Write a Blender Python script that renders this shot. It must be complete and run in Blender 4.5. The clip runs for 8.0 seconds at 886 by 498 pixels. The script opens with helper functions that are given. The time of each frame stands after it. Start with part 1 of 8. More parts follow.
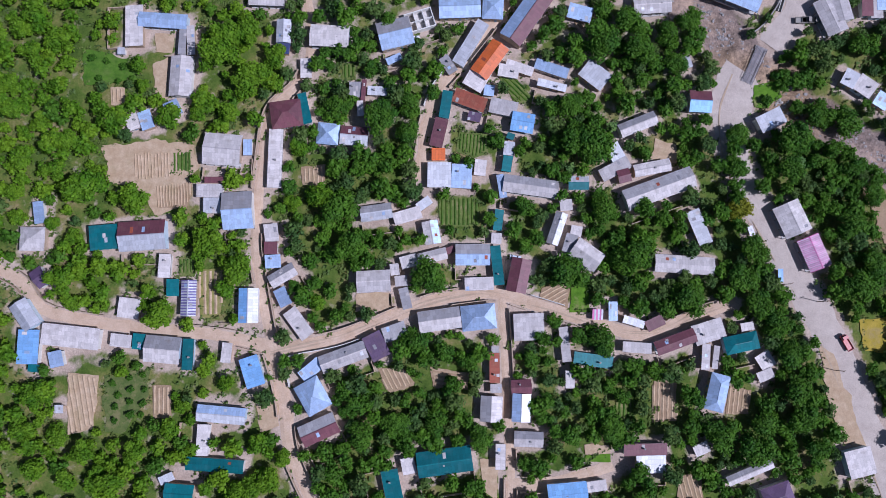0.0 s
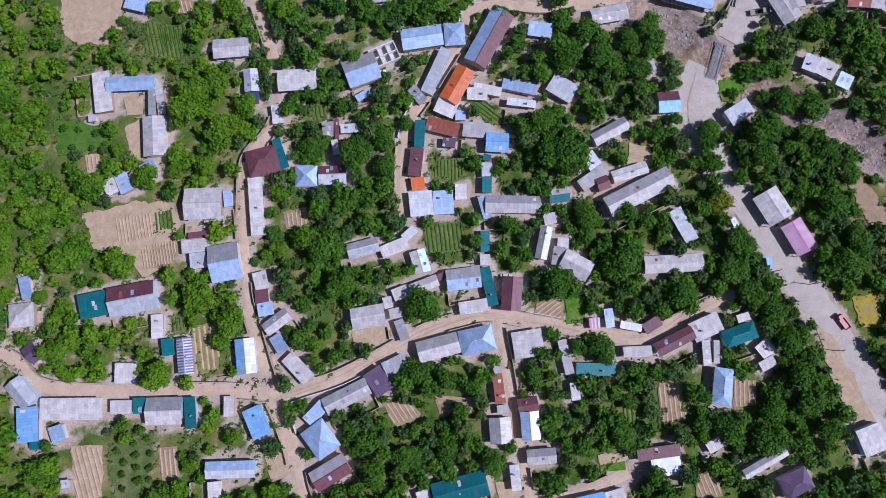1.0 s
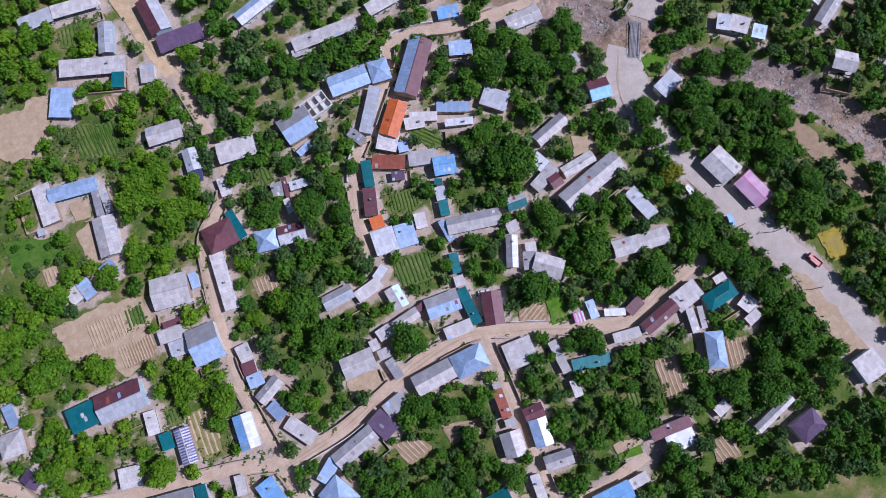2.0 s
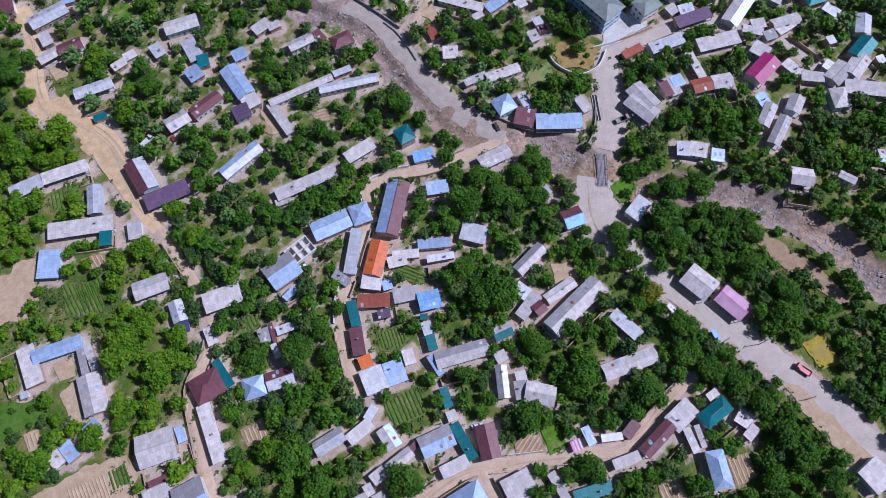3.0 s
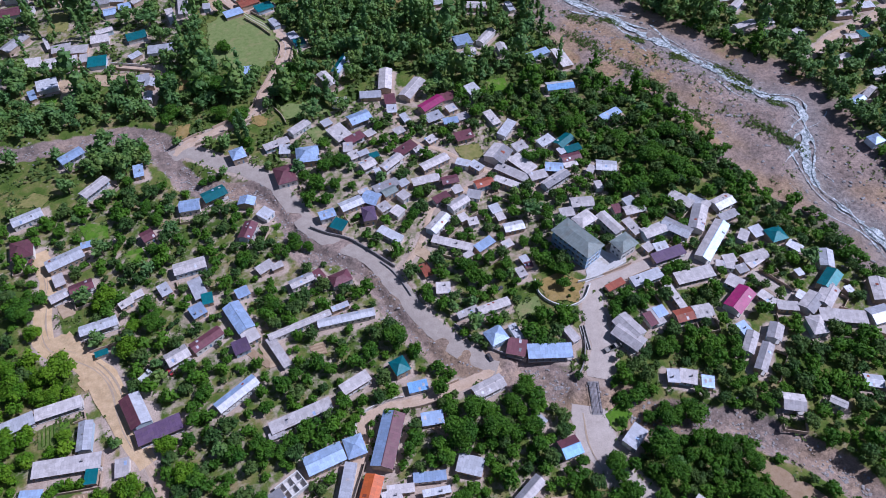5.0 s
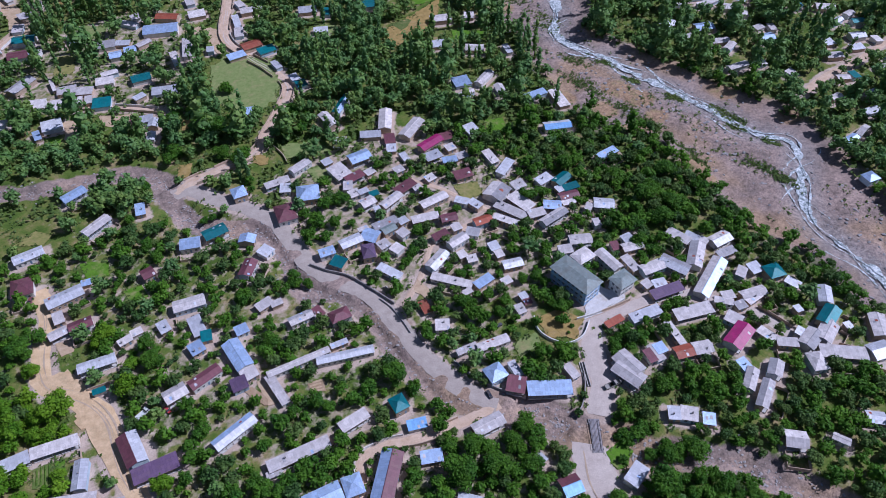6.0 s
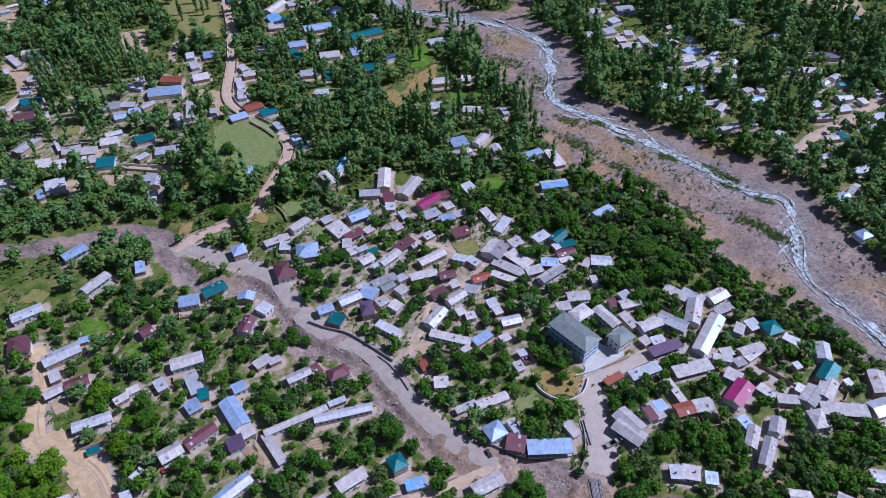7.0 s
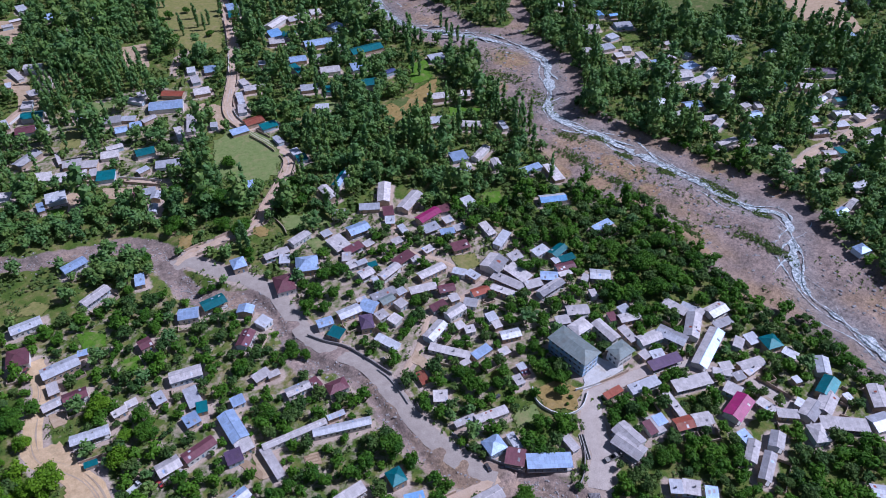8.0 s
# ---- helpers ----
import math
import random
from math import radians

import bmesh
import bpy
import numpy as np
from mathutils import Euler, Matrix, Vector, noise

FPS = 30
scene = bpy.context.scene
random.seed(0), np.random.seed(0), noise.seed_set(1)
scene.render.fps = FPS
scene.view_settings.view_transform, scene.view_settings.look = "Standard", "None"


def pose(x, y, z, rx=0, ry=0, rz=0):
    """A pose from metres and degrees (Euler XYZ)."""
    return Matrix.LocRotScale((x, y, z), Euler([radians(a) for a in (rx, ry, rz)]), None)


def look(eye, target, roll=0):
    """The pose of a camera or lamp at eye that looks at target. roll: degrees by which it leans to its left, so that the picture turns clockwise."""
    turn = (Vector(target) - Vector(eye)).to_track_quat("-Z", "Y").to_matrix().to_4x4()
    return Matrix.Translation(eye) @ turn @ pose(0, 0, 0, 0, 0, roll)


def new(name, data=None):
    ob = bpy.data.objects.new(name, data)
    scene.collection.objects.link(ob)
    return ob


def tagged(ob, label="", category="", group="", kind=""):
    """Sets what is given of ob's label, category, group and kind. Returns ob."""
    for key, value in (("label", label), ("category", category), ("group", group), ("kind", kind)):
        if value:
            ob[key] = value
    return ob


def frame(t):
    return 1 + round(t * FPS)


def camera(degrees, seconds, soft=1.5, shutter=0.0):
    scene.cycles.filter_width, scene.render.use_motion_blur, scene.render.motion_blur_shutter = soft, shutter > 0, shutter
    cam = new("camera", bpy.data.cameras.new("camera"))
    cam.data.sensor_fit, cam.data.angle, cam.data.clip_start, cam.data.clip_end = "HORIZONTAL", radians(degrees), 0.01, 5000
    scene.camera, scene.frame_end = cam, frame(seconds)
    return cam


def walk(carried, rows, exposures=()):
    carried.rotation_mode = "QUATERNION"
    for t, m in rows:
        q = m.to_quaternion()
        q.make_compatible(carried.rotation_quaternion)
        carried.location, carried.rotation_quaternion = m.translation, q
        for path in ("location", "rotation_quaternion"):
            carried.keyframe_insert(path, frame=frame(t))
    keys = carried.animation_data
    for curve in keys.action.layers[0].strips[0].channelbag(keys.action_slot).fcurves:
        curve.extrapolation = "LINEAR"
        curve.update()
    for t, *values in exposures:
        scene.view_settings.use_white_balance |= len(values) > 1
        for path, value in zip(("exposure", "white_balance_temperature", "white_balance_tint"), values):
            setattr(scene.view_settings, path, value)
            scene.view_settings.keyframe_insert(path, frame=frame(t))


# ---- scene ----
# ---- the camera: a drone that hovers, turns and lifts its gaze ----
cam = camera(63.0, 8.0, soft=0.46)
walk(cam, [
    (0.0, pose(0.00, 0.00, 267.50, 5.850, 0.031, -0.027)),
    (0.5, pose(0.18, 0.03, 267.60, 5.503, -0.002, -5.301)),
    (1.0, pose(0.25, 0.11, 268.07, 7.940, 0.019, -6.837)),
    (1.2, pose(0.26, 0.16, 268.05, 8.301, 0.026, -7.757)),
    (2.3, pose(3.71, 1.31, 270.23, 11.829, 0.233, -23.325)),
    (2.5, pose(3.62, 1.17, 270.44, 14.251, 0.231, -23.720)),
    (3.0, pose(2.78, -0.20, 272.03, 20.477, 0.147, -24.104)),
    (3.5, pose(1.80, -1.40, 272.92, 23.516, 0.060, -24.415)),
    (4.0, pose(0.63, -2.68, 274.48, 28.815, -0.000, -24.736)),
    (4.5, pose(-0.67, -4.03, 275.80, 34.963, -0.052, -25.047)),
    (4.7, pose(-0.85, -4.29, 276.03, 37.146, -0.049, -25.129)),
    (5.8, pose(-1.43, -7.27, 275.82, 41.489, -0.046, -25.102)),
    (6.0, pose(-1.52, -7.36, 275.88, 42.438, 0.021, -25.215)),
    (6.5, pose(-2.44, -8.33, 276.43, 45.329, -0.065, -25.332)),
    (7.0, pose(-3.23, -9.09, 276.75, 47.122, -0.133, -25.402)),
    (7.5, pose(-3.70, -9.61, 276.91, 48.310, -0.190, -25.374)),
    (8.0, pose(-3.91, -9.73, 276.92, 48.270, -0.276, -25.403)),
], exposures=[(0.0, -0.25, 5350, 22), (3.5, -0.25, 5280, 23), (8.0, -0.28, 5130, 24)])

# ---- light: clear sky, high morning sun ----
SUN_AZ, SUN_EL = 105.0, 51.0
world = bpy.data.worlds.new("world")
scene.world = world
world.use_nodes = True
wn = world.node_tree.nodes
sky = wn.new("ShaderNodeTexSky")
sky.sky_type, sky.sun_disc = "NISHITA", False
sky.sun_elevation, sky.sun_rotation = radians(SUN_EL), radians(SUN_AZ)
world.node_tree.links.new(sky.outputs[0], wn["Background"].inputs[0])
wn["Background"].inputs[1].default_value = 0.054
sun = new("sun", bpy.data.lights.new("sun", "SUN"))
sun.data.energy, sun.data.angle, sun.data.color = 4.6, radians(0.53), (1.0, 0.97, 0.93)
toward = Vector((math.sin(radians(SUN_AZ)) * math.cos(radians(SUN_EL)), math.cos(radians(SUN_AZ)) * math.cos(radians(SUN_EL)), math.sin(radians(SUN_EL))))
sun.matrix_world = look(toward * 900, (0, 0, 0))

rng = random.Random(7)


# ---- materials ----
class Nodes:
    """A material with a few short cuts for its node tree."""

    def __init__(self, name, rough=0.8, metal=0.0, spec=0.3):
        self.mat = bpy.data.materials.new(name)
        self.mat.use_nodes = True
        self.t = self.mat.node_tree
        self.b = self.t.nodes["Principled BSDF"]
        self.b.inputs["Roughness"].default_value, self.b.inputs["Metallic"].default_value = rough, metal
        self.b.inputs["Specular IOR Level"].default_value = spec
        self.co = self.t.nodes.new("ShaderNodeTexCoord")

    def link(self, a, b):
        self.t.links.new(a, b)

    def noise(self, scale, detail=4, space="Object", rough=0.55):
        n = self.t.nodes.new("ShaderNodeTexNoise")
        n.inputs["Scale"].default_value, n.inputs["Detail"].default_value, n.inputs["Roughness"].default_value = scale, detail, rough
        self.link(self.co.outputs[space], n.inputs["Vector"])
        return n.outputs["Fac"]

    def ramp(self, fac, stops):
        r = self.t.nodes.new("ShaderNodeValToRGB")
        for k, (p, c) in enumerate(stops):
            e = r.color_ramp.elements[k] if k < 2 else r.color_ramp.elements.new(p)
            e.position, e.color = p, (*c, 1) if len(c) == 3 else c
        self.link(fac, r.inputs[0])
        return r.outputs[0]

    def mix(self, fac, a, b, mode="MIX"):
        m = self.t.nodes.new("ShaderNodeMix")
        m.data_type, m.blend_type = "RGBA", mode
        for v, i in ((fac, 0), (a, 6), (b, 7)):
            if isinstance(v, (int, float)):
                m.inputs[i].default_value = v
            elif isinstance(v, tuple):
                m.inputs[i].default_value = (*v, 1)
            else:
                self.link(v, m.inputs[i])
        return m.outputs[2]

    def math(self, op, a, b):
        m = self.t.nodes.new("ShaderNodeMath")
        m.operation = op
        for i, v in enumerate((a, b)):
            if isinstance(v, (int, float)):
                m.inputs[i].default_value = v
            else:
                self.link(v, m.inputs[i])
        return m.outputs[0]

    def attr(self, name):
        a = self.t.nodes.new("ShaderNodeAttribute")
        a.attribute_name = name
        return a.outputs["Fac"]

    def obrand(self):
        return self.t.nodes.new("ShaderNodeObjectInfo").outputs["Random"]

    def island(self):
        return self.t.nodes.new("ShaderNodeNewGeometry").outputs["Random Per Island"]

    def colour(self, c):
        self.link(c, self.b.inputs["Base Color"])
        return self

    def bump(self, fac, strength, dist):
        n = self.t.nodes.new("ShaderNodeBump")
        n.inputs["Strength"].default_value, n.inputs["Distance"].default_value = strength, dist
        self.link(fac, n.inputs["Height"])
        self.link(n.outputs[0], self.b.inputs["Normal"])
        return self


def tone(c, k):
    return tuple(min(1.0, v * k) for v in c)


def roof_material(name, c, rough=0.5, metal=0.0, stain=(0.2, 0.14, 0.1), stained=0.3):
    """Sheet roofing: sheets of slightly different age, grime in patches, ribs up the slope."""
    m = Nodes(name, rough, metal, 0.4)
    sheets = m.t.nodes.new("ShaderNodeTexBrick")
    sheets.inputs["Scale"].default_value = 1.0
    sheets.inputs["Mortar Size"].default_value = 0.02
    sheets.inputs["Brick Width"].default_value, sheets.inputs["Row Height"].default_value = 1.1, 1.75
    sheets.offset = 0.0
    sheets.inputs["Color1"].default_value, sheets.inputs["Color2"].default_value = (*tone(c, 0.86), 1), (*tone(c, 1.1), 1)
    sheets.inputs["Mortar"].default_value = (*tone(c, 0.6), 1)
    m.link(m.co.outputs["Object"], sheets.inputs["Vector"])
    aged = m.mix(m.obrand(), (0.74, 0.73, 0.74), (1.16, 1.13, 1.11))
    col = m.mix(1.0, sheets.outputs["Color"], aged, "MULTIPLY")
    dirt = m.ramp(m.noise(0.35, 5), [(0.48, (0, 0, 0)), (0.72, (stained,) * 3)])
    col = m.mix(dirt, col, stain)
    fine = m.ramp(m.noise(3.0, 3), [(0.3, (0.9, 0.9, 0.9)), (0.7, (1.05, 1.05, 1.05))])
    m.colour(m.mix(1.0, col, fine, "MULTIPLY"))
    wave = m.t.nodes.new("ShaderNodeTexWave")
    wave.inputs["Scale"].default_value = 1.5
    m.link(m.co.outputs["Object"], wave.inputs["Vector"])
    m.bump(wave.outputs["Fac"], 0.25, 0.05)
    return m.mat


ROOF = {
    "gr": roof_material("grey_slate_sheet", (0.35, 0.34, 0.36), 0.75),
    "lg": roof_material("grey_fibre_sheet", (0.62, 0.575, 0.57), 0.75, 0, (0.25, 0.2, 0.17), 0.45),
    "wh": roof_material("bright_tin_sheet", (0.6, 0.61, 0.66), 0.45, 0.15, (0.35, 0.3, 0.28), 0.25),
    "bl": roof_material("pale_blue_tin_sheet", (0.42, 0.55, 0.78), 0.42, 0.2, (0.3, 0.3, 0.34), 0.3),
    "db": roof_material("sky_blue_tin_sheet", (0.24, 0.46, 0.80), 0.42, 0.1, (0.35, 0.35, 0.4), 0.2),
    "na": roof_material("navy_tin_sheet", (0.06, 0.08, 0.2), 0.45),
    "ma": roof_material("maroon_painted_sheet", (0.175, 0.062, 0.08), 0.5),
    "pu": roof_material("dull_purple_sheet", (0.13, 0.08, 0.15), 0.5),
    "te": roof_material("teal_painted_sheet", (0.012, 0.17, 0.19), 0.42, 0.1, (0.1, 0.2, 0.22), 0.25),
    "or": roof_material("orange_tile_sheet", (0.75, 0.17, 0.04), 0.5),
    "re": roof_material("rusty_red_sheet", (0.36, 0.09, 0.05), 0.6, 0, (0.3, 0.17, 0.1), 0.5),
    "mg": roof_material("magenta_painted_sheet", (0.40, 0.03, 0.16), 0.45),
    "sg": roof_material("grey_green_roof_sheet", (0.24, 0.285, 0.275), 0.6),
    "pk": roof_material("pink_painted_sheet", (0.72, 0.2, 0.46), 0.5),
    "st": roof_material("violet_painted_sheet", (0.17, 0.14, 0.34), 0.5),
}
ROOF_WORDS = {"gr": "weathered grey", "lg": "pale grey", "wh": "bright tin", "bl": "pale blue tin", "db": "sky-blue tin", "na": "navy tin", "ma": "maroon",
              "pu": "dull purple", "te": "teal", "or": "bright orange", "re": "rusty red", "mg": "magenta", "sg": "grey-green", "pk": "pink and white striped",
              "bs": "violet and white striped"}


def plain_material(name, a, b, scale, rough=0.85, bump=0.3, dist=0.05, detail=5):
    m = Nodes(name, rough)
    big = m.ramp(m.noise(scale, detail), [(0.3, a), (0.7, b)])
    fine = m.ramp(m.noise(scale * 9, 3), [(0.25, (0.82, 0.82, 0.82)), (0.75, (1.12, 1.12, 1.12))])
    col = m.mix(1.0, big, fine, "MULTIPLY")
    col = m.mix(1.0, col, m.mix(m.obrand(), (0.85, 0.85, 0.85), (1.1, 1.08, 1.06)), "MULTIPLY")
    m.colour(col)
    m.bump(m.noise(scale * 6, 4), bump, dist)
    return m.mat


WALL = {
    "mud": plain_material("mud_plaster", (0.42, 0.31, 0.22), (0.56, 0.44, 0.34), 0.7),
    "white": plain_material("white_plaster", (0.62, 0.6, 0.57), (0.76, 0.75, 0.73), 0.6),
    # school: pale plaster, blued so the facade's shade is in its colour
    "school": plain_material("shade_blue_plaster", (0.30, 0.46, 0.66), (0.42, 0.58, 0.76), 0.6),
    "blue": plain_material("pale_blue_plaster", (0.45, 0.56, 0.66), (0.58, 0.68, 0.76), 0.6),
}
STONE = plain_material("river_stone", (0.22, 0.205, 0.2), (0.42, 0.39, 0.38), 0.9, 0.9)
GLASS = plain_material("window_glass", (0.03, 0.04, 0.06), (0.06, 0.07, 0.09), 0.5, 0.15, 0.0)
WOODP = plain_material("painted_wood", (0.16, 0.25, 0.36), (0.22, 0.32, 0.42), 1.0, 0.6)
TIMBER = plain_material("old_timber", (0.16, 0.11, 0.08), (0.28, 0.2, 0.14), 1.5, 0.8)
BOARD = plain_material("weathered_boards", (0.24, 0.22, 0.23), (0.36, 0.33, 0.34), 0.8, 0.85)
CONCRETE = plain_material("concrete", (0.45, 0.43, 0.42), (0.58, 0.56, 0.54), 0.5, 0.85)
BARK = plain_material("bark", (0.10, 0.07, 0.05), (0.2, 0.15, 0.11), 2.0, 0.95)
METAL = plain_material("dark_metal", (0.05, 0.05, 0.06), (0.1, 0.1, 0.11), 2.0, 0.45)
TYRE = plain_material("rubber", (0.02, 0.02, 0.02), (0.04, 0.04, 0.04), 2.0, 0.9)


def road_material(name, a, b, dark):
    m = Nodes(name, 0.95, 0, 0.1)
    col = m.ramp(m.noise(0.22, 6, rough=0.7), [(0.3, a), (0.7, b)])
    col = m.mix(m.ramp(m.noise(0.55, 6, rough=0.75), [(0.56, (0, 0, 0)), (0.72, (0.42, 0.42, 0.42))]), col, dark)
    col = m.mix(1.0, col, m.ramp(m.noise(2.5, 4, rough=0.7), [(0.25, (0.8, 0.8, 0.8)), (0.75, (1.12, 1.12, 1.12))]), "MULTIPLY")
    m.colour(col)
    m.bump(m.noise(1.5, 5), 0.6, 0.2)
    return m.mat


ROAD = road_material("packed_dirt", (0.50, 0.35, 0.24), (0.66, 0.50, 0.38), (0.34, 0.23, 0.15))
OCHRE = road_material("ochre_dirt", (0.57, 0.385, 0.21), (0.75, 0.55, 0.34), (0.40, 0.25, 0.14))
TRACK = road_material("ravine_track_grit", (0.36, 0.30, 0.26), (0.48, 0.41, 0.355), (0.25, 0.20, 0.165))
GREYROAD = road_material("dusty_gravel_road", (0.46, 0.38, 0.33), (0.59, 0.505, 0.445), (0.35, 0.275, 0.23))


def leaf_material(name, dark, light, yellow, rough=0.62, spec=0.2):
    """Foliage: sprays of differing green, some light passing through the leaves."""
    m = Nodes(name, rough, 0, spec)
    col = m.mix(m.island(), dark, light)
    col = m.mix(m.math("MULTIPLY", m.obrand(), 0.4), col, yellow)
    col = m.mix(m.ramp(m.noise(0.11, 2), [(0.42, (0, 0, 0)), (0.62, (0.8, 0.8, 0.8))]), col, yellow)
    col = m.mix(1.0, col, m.ramp(m.noise(1.1, 3), [(0.3, (0.64, 0.66, 0.6)), (0.7, (1.32, 1.28, 1.2))]), "MULTIPLY")
    m.colour(col)
    m.bump(m.noise(5, 2), 0.3, 0.2)
    thin = m.t.nodes.new("ShaderNodeBsdfTranslucent")
    both = m.t.nodes.new("ShaderNodeMixShader")
    both.inputs[0].default_value = 0.3
    m.link(m.mix(0.35, col, yellow), thin.inputs["Color"])
    m.link(m.b.outputs[0], both.inputs[1])
    m.link(thin.outputs[0], both.inputs[2])
    m.link(both.outputs[0], m.t.nodes["Material Output"].inputs["Surface"])
    return m.mat


LEAF = leaf_material("orchard_leaves", (0.016, 0.062, 0.007), (0.06, 0.178, 0.016), (0.118, 0.25, 0.016))
OLIVE = leaf_material("apricot_leaves", (0.032, 0.078, 0.02), (0.082, 0.17, 0.04), (0.13, 0.2, 0.045))
# a brighter yellow-green, given to trees on the slope at low x
BRIGHTLEAF = leaf_material("bright_orchard_leaves", (0.045, 0.132, 0.005), (0.112, 0.272, 0.01), (0.195, 0.33, 0.012))
# Far leaves: haze is put into the colour as paler, bluer greens.
POPLAR = leaf_material("hazed_poplar_leaves", (0.058, 0.15, 0.052), (0.125, 0.265, 0.085), (0.19, 0.31, 0.075), 0.58, 0.28)
HAZELEAF = leaf_material("hazed_orchard_leaves", (0.068, 0.165, 0.042), (0.14, 0.28, 0.066), (0.21, 0.3, 0.065), 0.58, 0.28)
GOLD = leaf_material("yellowing_leaves", (0.10, 0.16, 0.008), (0.22, 0.26, 0.01), (0.28, 0.27, 0.02))
SHRUB = leaf_material("shrub_leaves", (0.04, 0.085, 0.024), (0.105, 0.185, 0.045), (0.16, 0.21, 0.05))
CROP = leaf_material("crop_leaves", (0.04, 0.11, 0.012), (0.09, 0.2, 0.02), (0.13, 0.2, 0.03))


def ground_material():
    """Grass and dry turf, worn to bare earth about houses and lanes, grey gravel in the river beds."""
    m = Nodes("ground", 0.95, 0, 0.1)
    grass = m.ramp(m.noise(0.09, 6, rough=0.65), [(0.30, (0.05, 0.092, 0.015)), (0.45, (0.098, 0.148, 0.026)), (0.56, (0.17, 0.18, 0.05)), (0.68, (0.32, 0.24, 0.13)), (0.85, (0.44, 0.33, 0.21))])
    earth = m.ramp(m.noise(0.15, 5), [(0.3, (0.40, 0.305, 0.245)), (0.7, (0.56, 0.45, 0.375))])
    rock = m.ramp(m.noise(0.045, 9, rough=0.78), [(0.30, (0.13, 0.11, 0.10)), (0.42, (0.245, 0.19, 0.165)), (0.52, (0.325, 0.245, 0.21)), (0.62, (0.41, 0.31, 0.265)), (0.74, (0.36, 0.25, 0.19))])
    rock = m.mix(m.ramp(m.noise(0.017, 4), [(0.5, (0, 0, 0)), (0.62, (0.75, 0.75, 0.75))]), rock, m.ramp(m.noise(0.2, 6, rough=0.7), [(0.3, (0.26, 0.17, 0.10)), (0.7, (0.46, 0.32, 0.20))]))
    warm = m.math("SUBTRACT", m.math("ADD", m.attr("ochre"), m.math("MULTIPLY", m.noise(0.1, 5, rough=0.7), 0.8)), 0.62)
    rock = m.mix(m.ramp(warm, [(0.0, (0, 0, 0)), (0.3, (0.9, 0.9, 0.9))]), rock, m.ramp(m.noise(0.16, 6, rough=0.75), [(0.3, (0.24, 0.15, 0.085)), (0.5, (0.37, 0.245, 0.15)), (0.7, (0.26, 0.23, 0.09))]))
    rock = m.mix(m.math("MULTIPLY", m.attr("wet"), 0.7), rock, m.ramp(m.noise(0.3, 6, rough=0.75), [(0.3, (0.15, 0.14, 0.14)), (0.7, (0.44, 0.41, 0.40))]))
    edge = m.math("SUBTRACT", m.math("ADD", m.attr("bare"), m.math("MULTIPLY", m.noise(0.25, 5), 0.9)), 0.72)
    col = m.mix(m.ramp(edge, [(0.0, (0, 0, 0)), (0.22, (1, 1, 1))]), grass, earth)
    bed = m.math("SUBTRACT", m.math("ADD", m.attr("gravel"), m.math("MULTIPLY", m.noise(0.12, 5), 0.7)), 0.62)
    col = m.mix(m.ramp(bed, [(0.0, (0, 0, 0)), (0.15, (1, 1, 1))]), col, rock)
    cobble = m.ramp(m.noise(0.5, 6, rough=0.8), [(0.36, (0.46, 0.46, 0.47)), (0.5, (0.95, 0.95, 0.95)), (0.64, (1.42, 1.4, 1.36))])
    col = m.mix(m.math("MULTIPLY", m.attr("gravel"), 0.9), col, m.mix(1.0, col, cobble, "MULTIPLY"))
    grit = m.ramp(m.noise(1.6, 5, rough=0.7), [(0.25, (0.7, 0.7, 0.7)), (0.75, (1.22, 1.2, 1.18))])
    m.colour(m.mix(1.0, col, grit, "MULTIPLY"))
    m.bump(m.noise(1.2, 5), 0.6, 0.4)
    return m.mat


GROUND = ground_material()


def field_material(name, a, b, worn=(0.36, 0.27, 0.15)):
    m = Nodes(name, 0.95, 0, 0.1)
    col = m.ramp(m.noise(0.35, 5, rough=0.65), [(0.3, a), (0.7, b)])
    col = m.mix(m.ramp(m.noise(0.13, 5, rough=0.7), [(0.52, (0, 0, 0)), (0.66, (0.5, 0.5, 0.5))]), col, worn)
    col = m.mix(1.0, col, m.ramp(m.noise(2.2, 4, rough=0.7), [(0.3, (0.86, 0.86, 0.86)), (0.7, (1.11, 1.11, 1.11))]), "MULTIPLY")
    m.colour(col)
    m.bump(m.noise(3.0, 4), 0.35, 0.12)
    return m.mat


FIELD = {
    "ochre": field_material("ochre_earth", (0.50, 0.34, 0.19), (0.68, 0.49, 0.30)),
    "soil": field_material("tilled_soil", (0.42, 0.29, 0.18), (0.56, 0.42, 0.29)),
    "brown": field_material("brown_furrows", (0.30, 0.20, 0.12), (0.42, 0.30, 0.2)),
    "lawn": field_material("fresh_grass", (0.07, 0.16, 0.012), (0.13, 0.25, 0.022)),
    "crop": field_material("vegetable_rows", (0.09, 0.14, 0.03), (0.18, 0.21, 0.06)),
    "dry": field_material("dry_meadow", (0.17, 0.19, 0.05), (0.32, 0.27, 0.10)),
    "gold": field_material("ripe_meadow", (0.32, 0.25, 0.03), (0.45, 0.33, 0.06)),
    "pale": field_material("pale_paving", (0.52, 0.50, 0.49), (0.64, 0.61, 0.60)),
    "meadow": field_material("wet_meadow", (0.05, 0.12, 0.014), (0.11, 0.21, 0.024), (0.15, 0.2, 0.05)),
    "straw": field_material("straw_grass", (0.24, 0.17, 0.055), (0.42, 0.29, 0.11)),
    "pasture": field_material("hill_pasture", (0.075, 0.12, 0.03), (0.15, 0.17, 0.055)),
    "turf": field_material("worn_turf", (0.15, 0.21, 0.06), (0.26, 0.29, 0.11)),
}


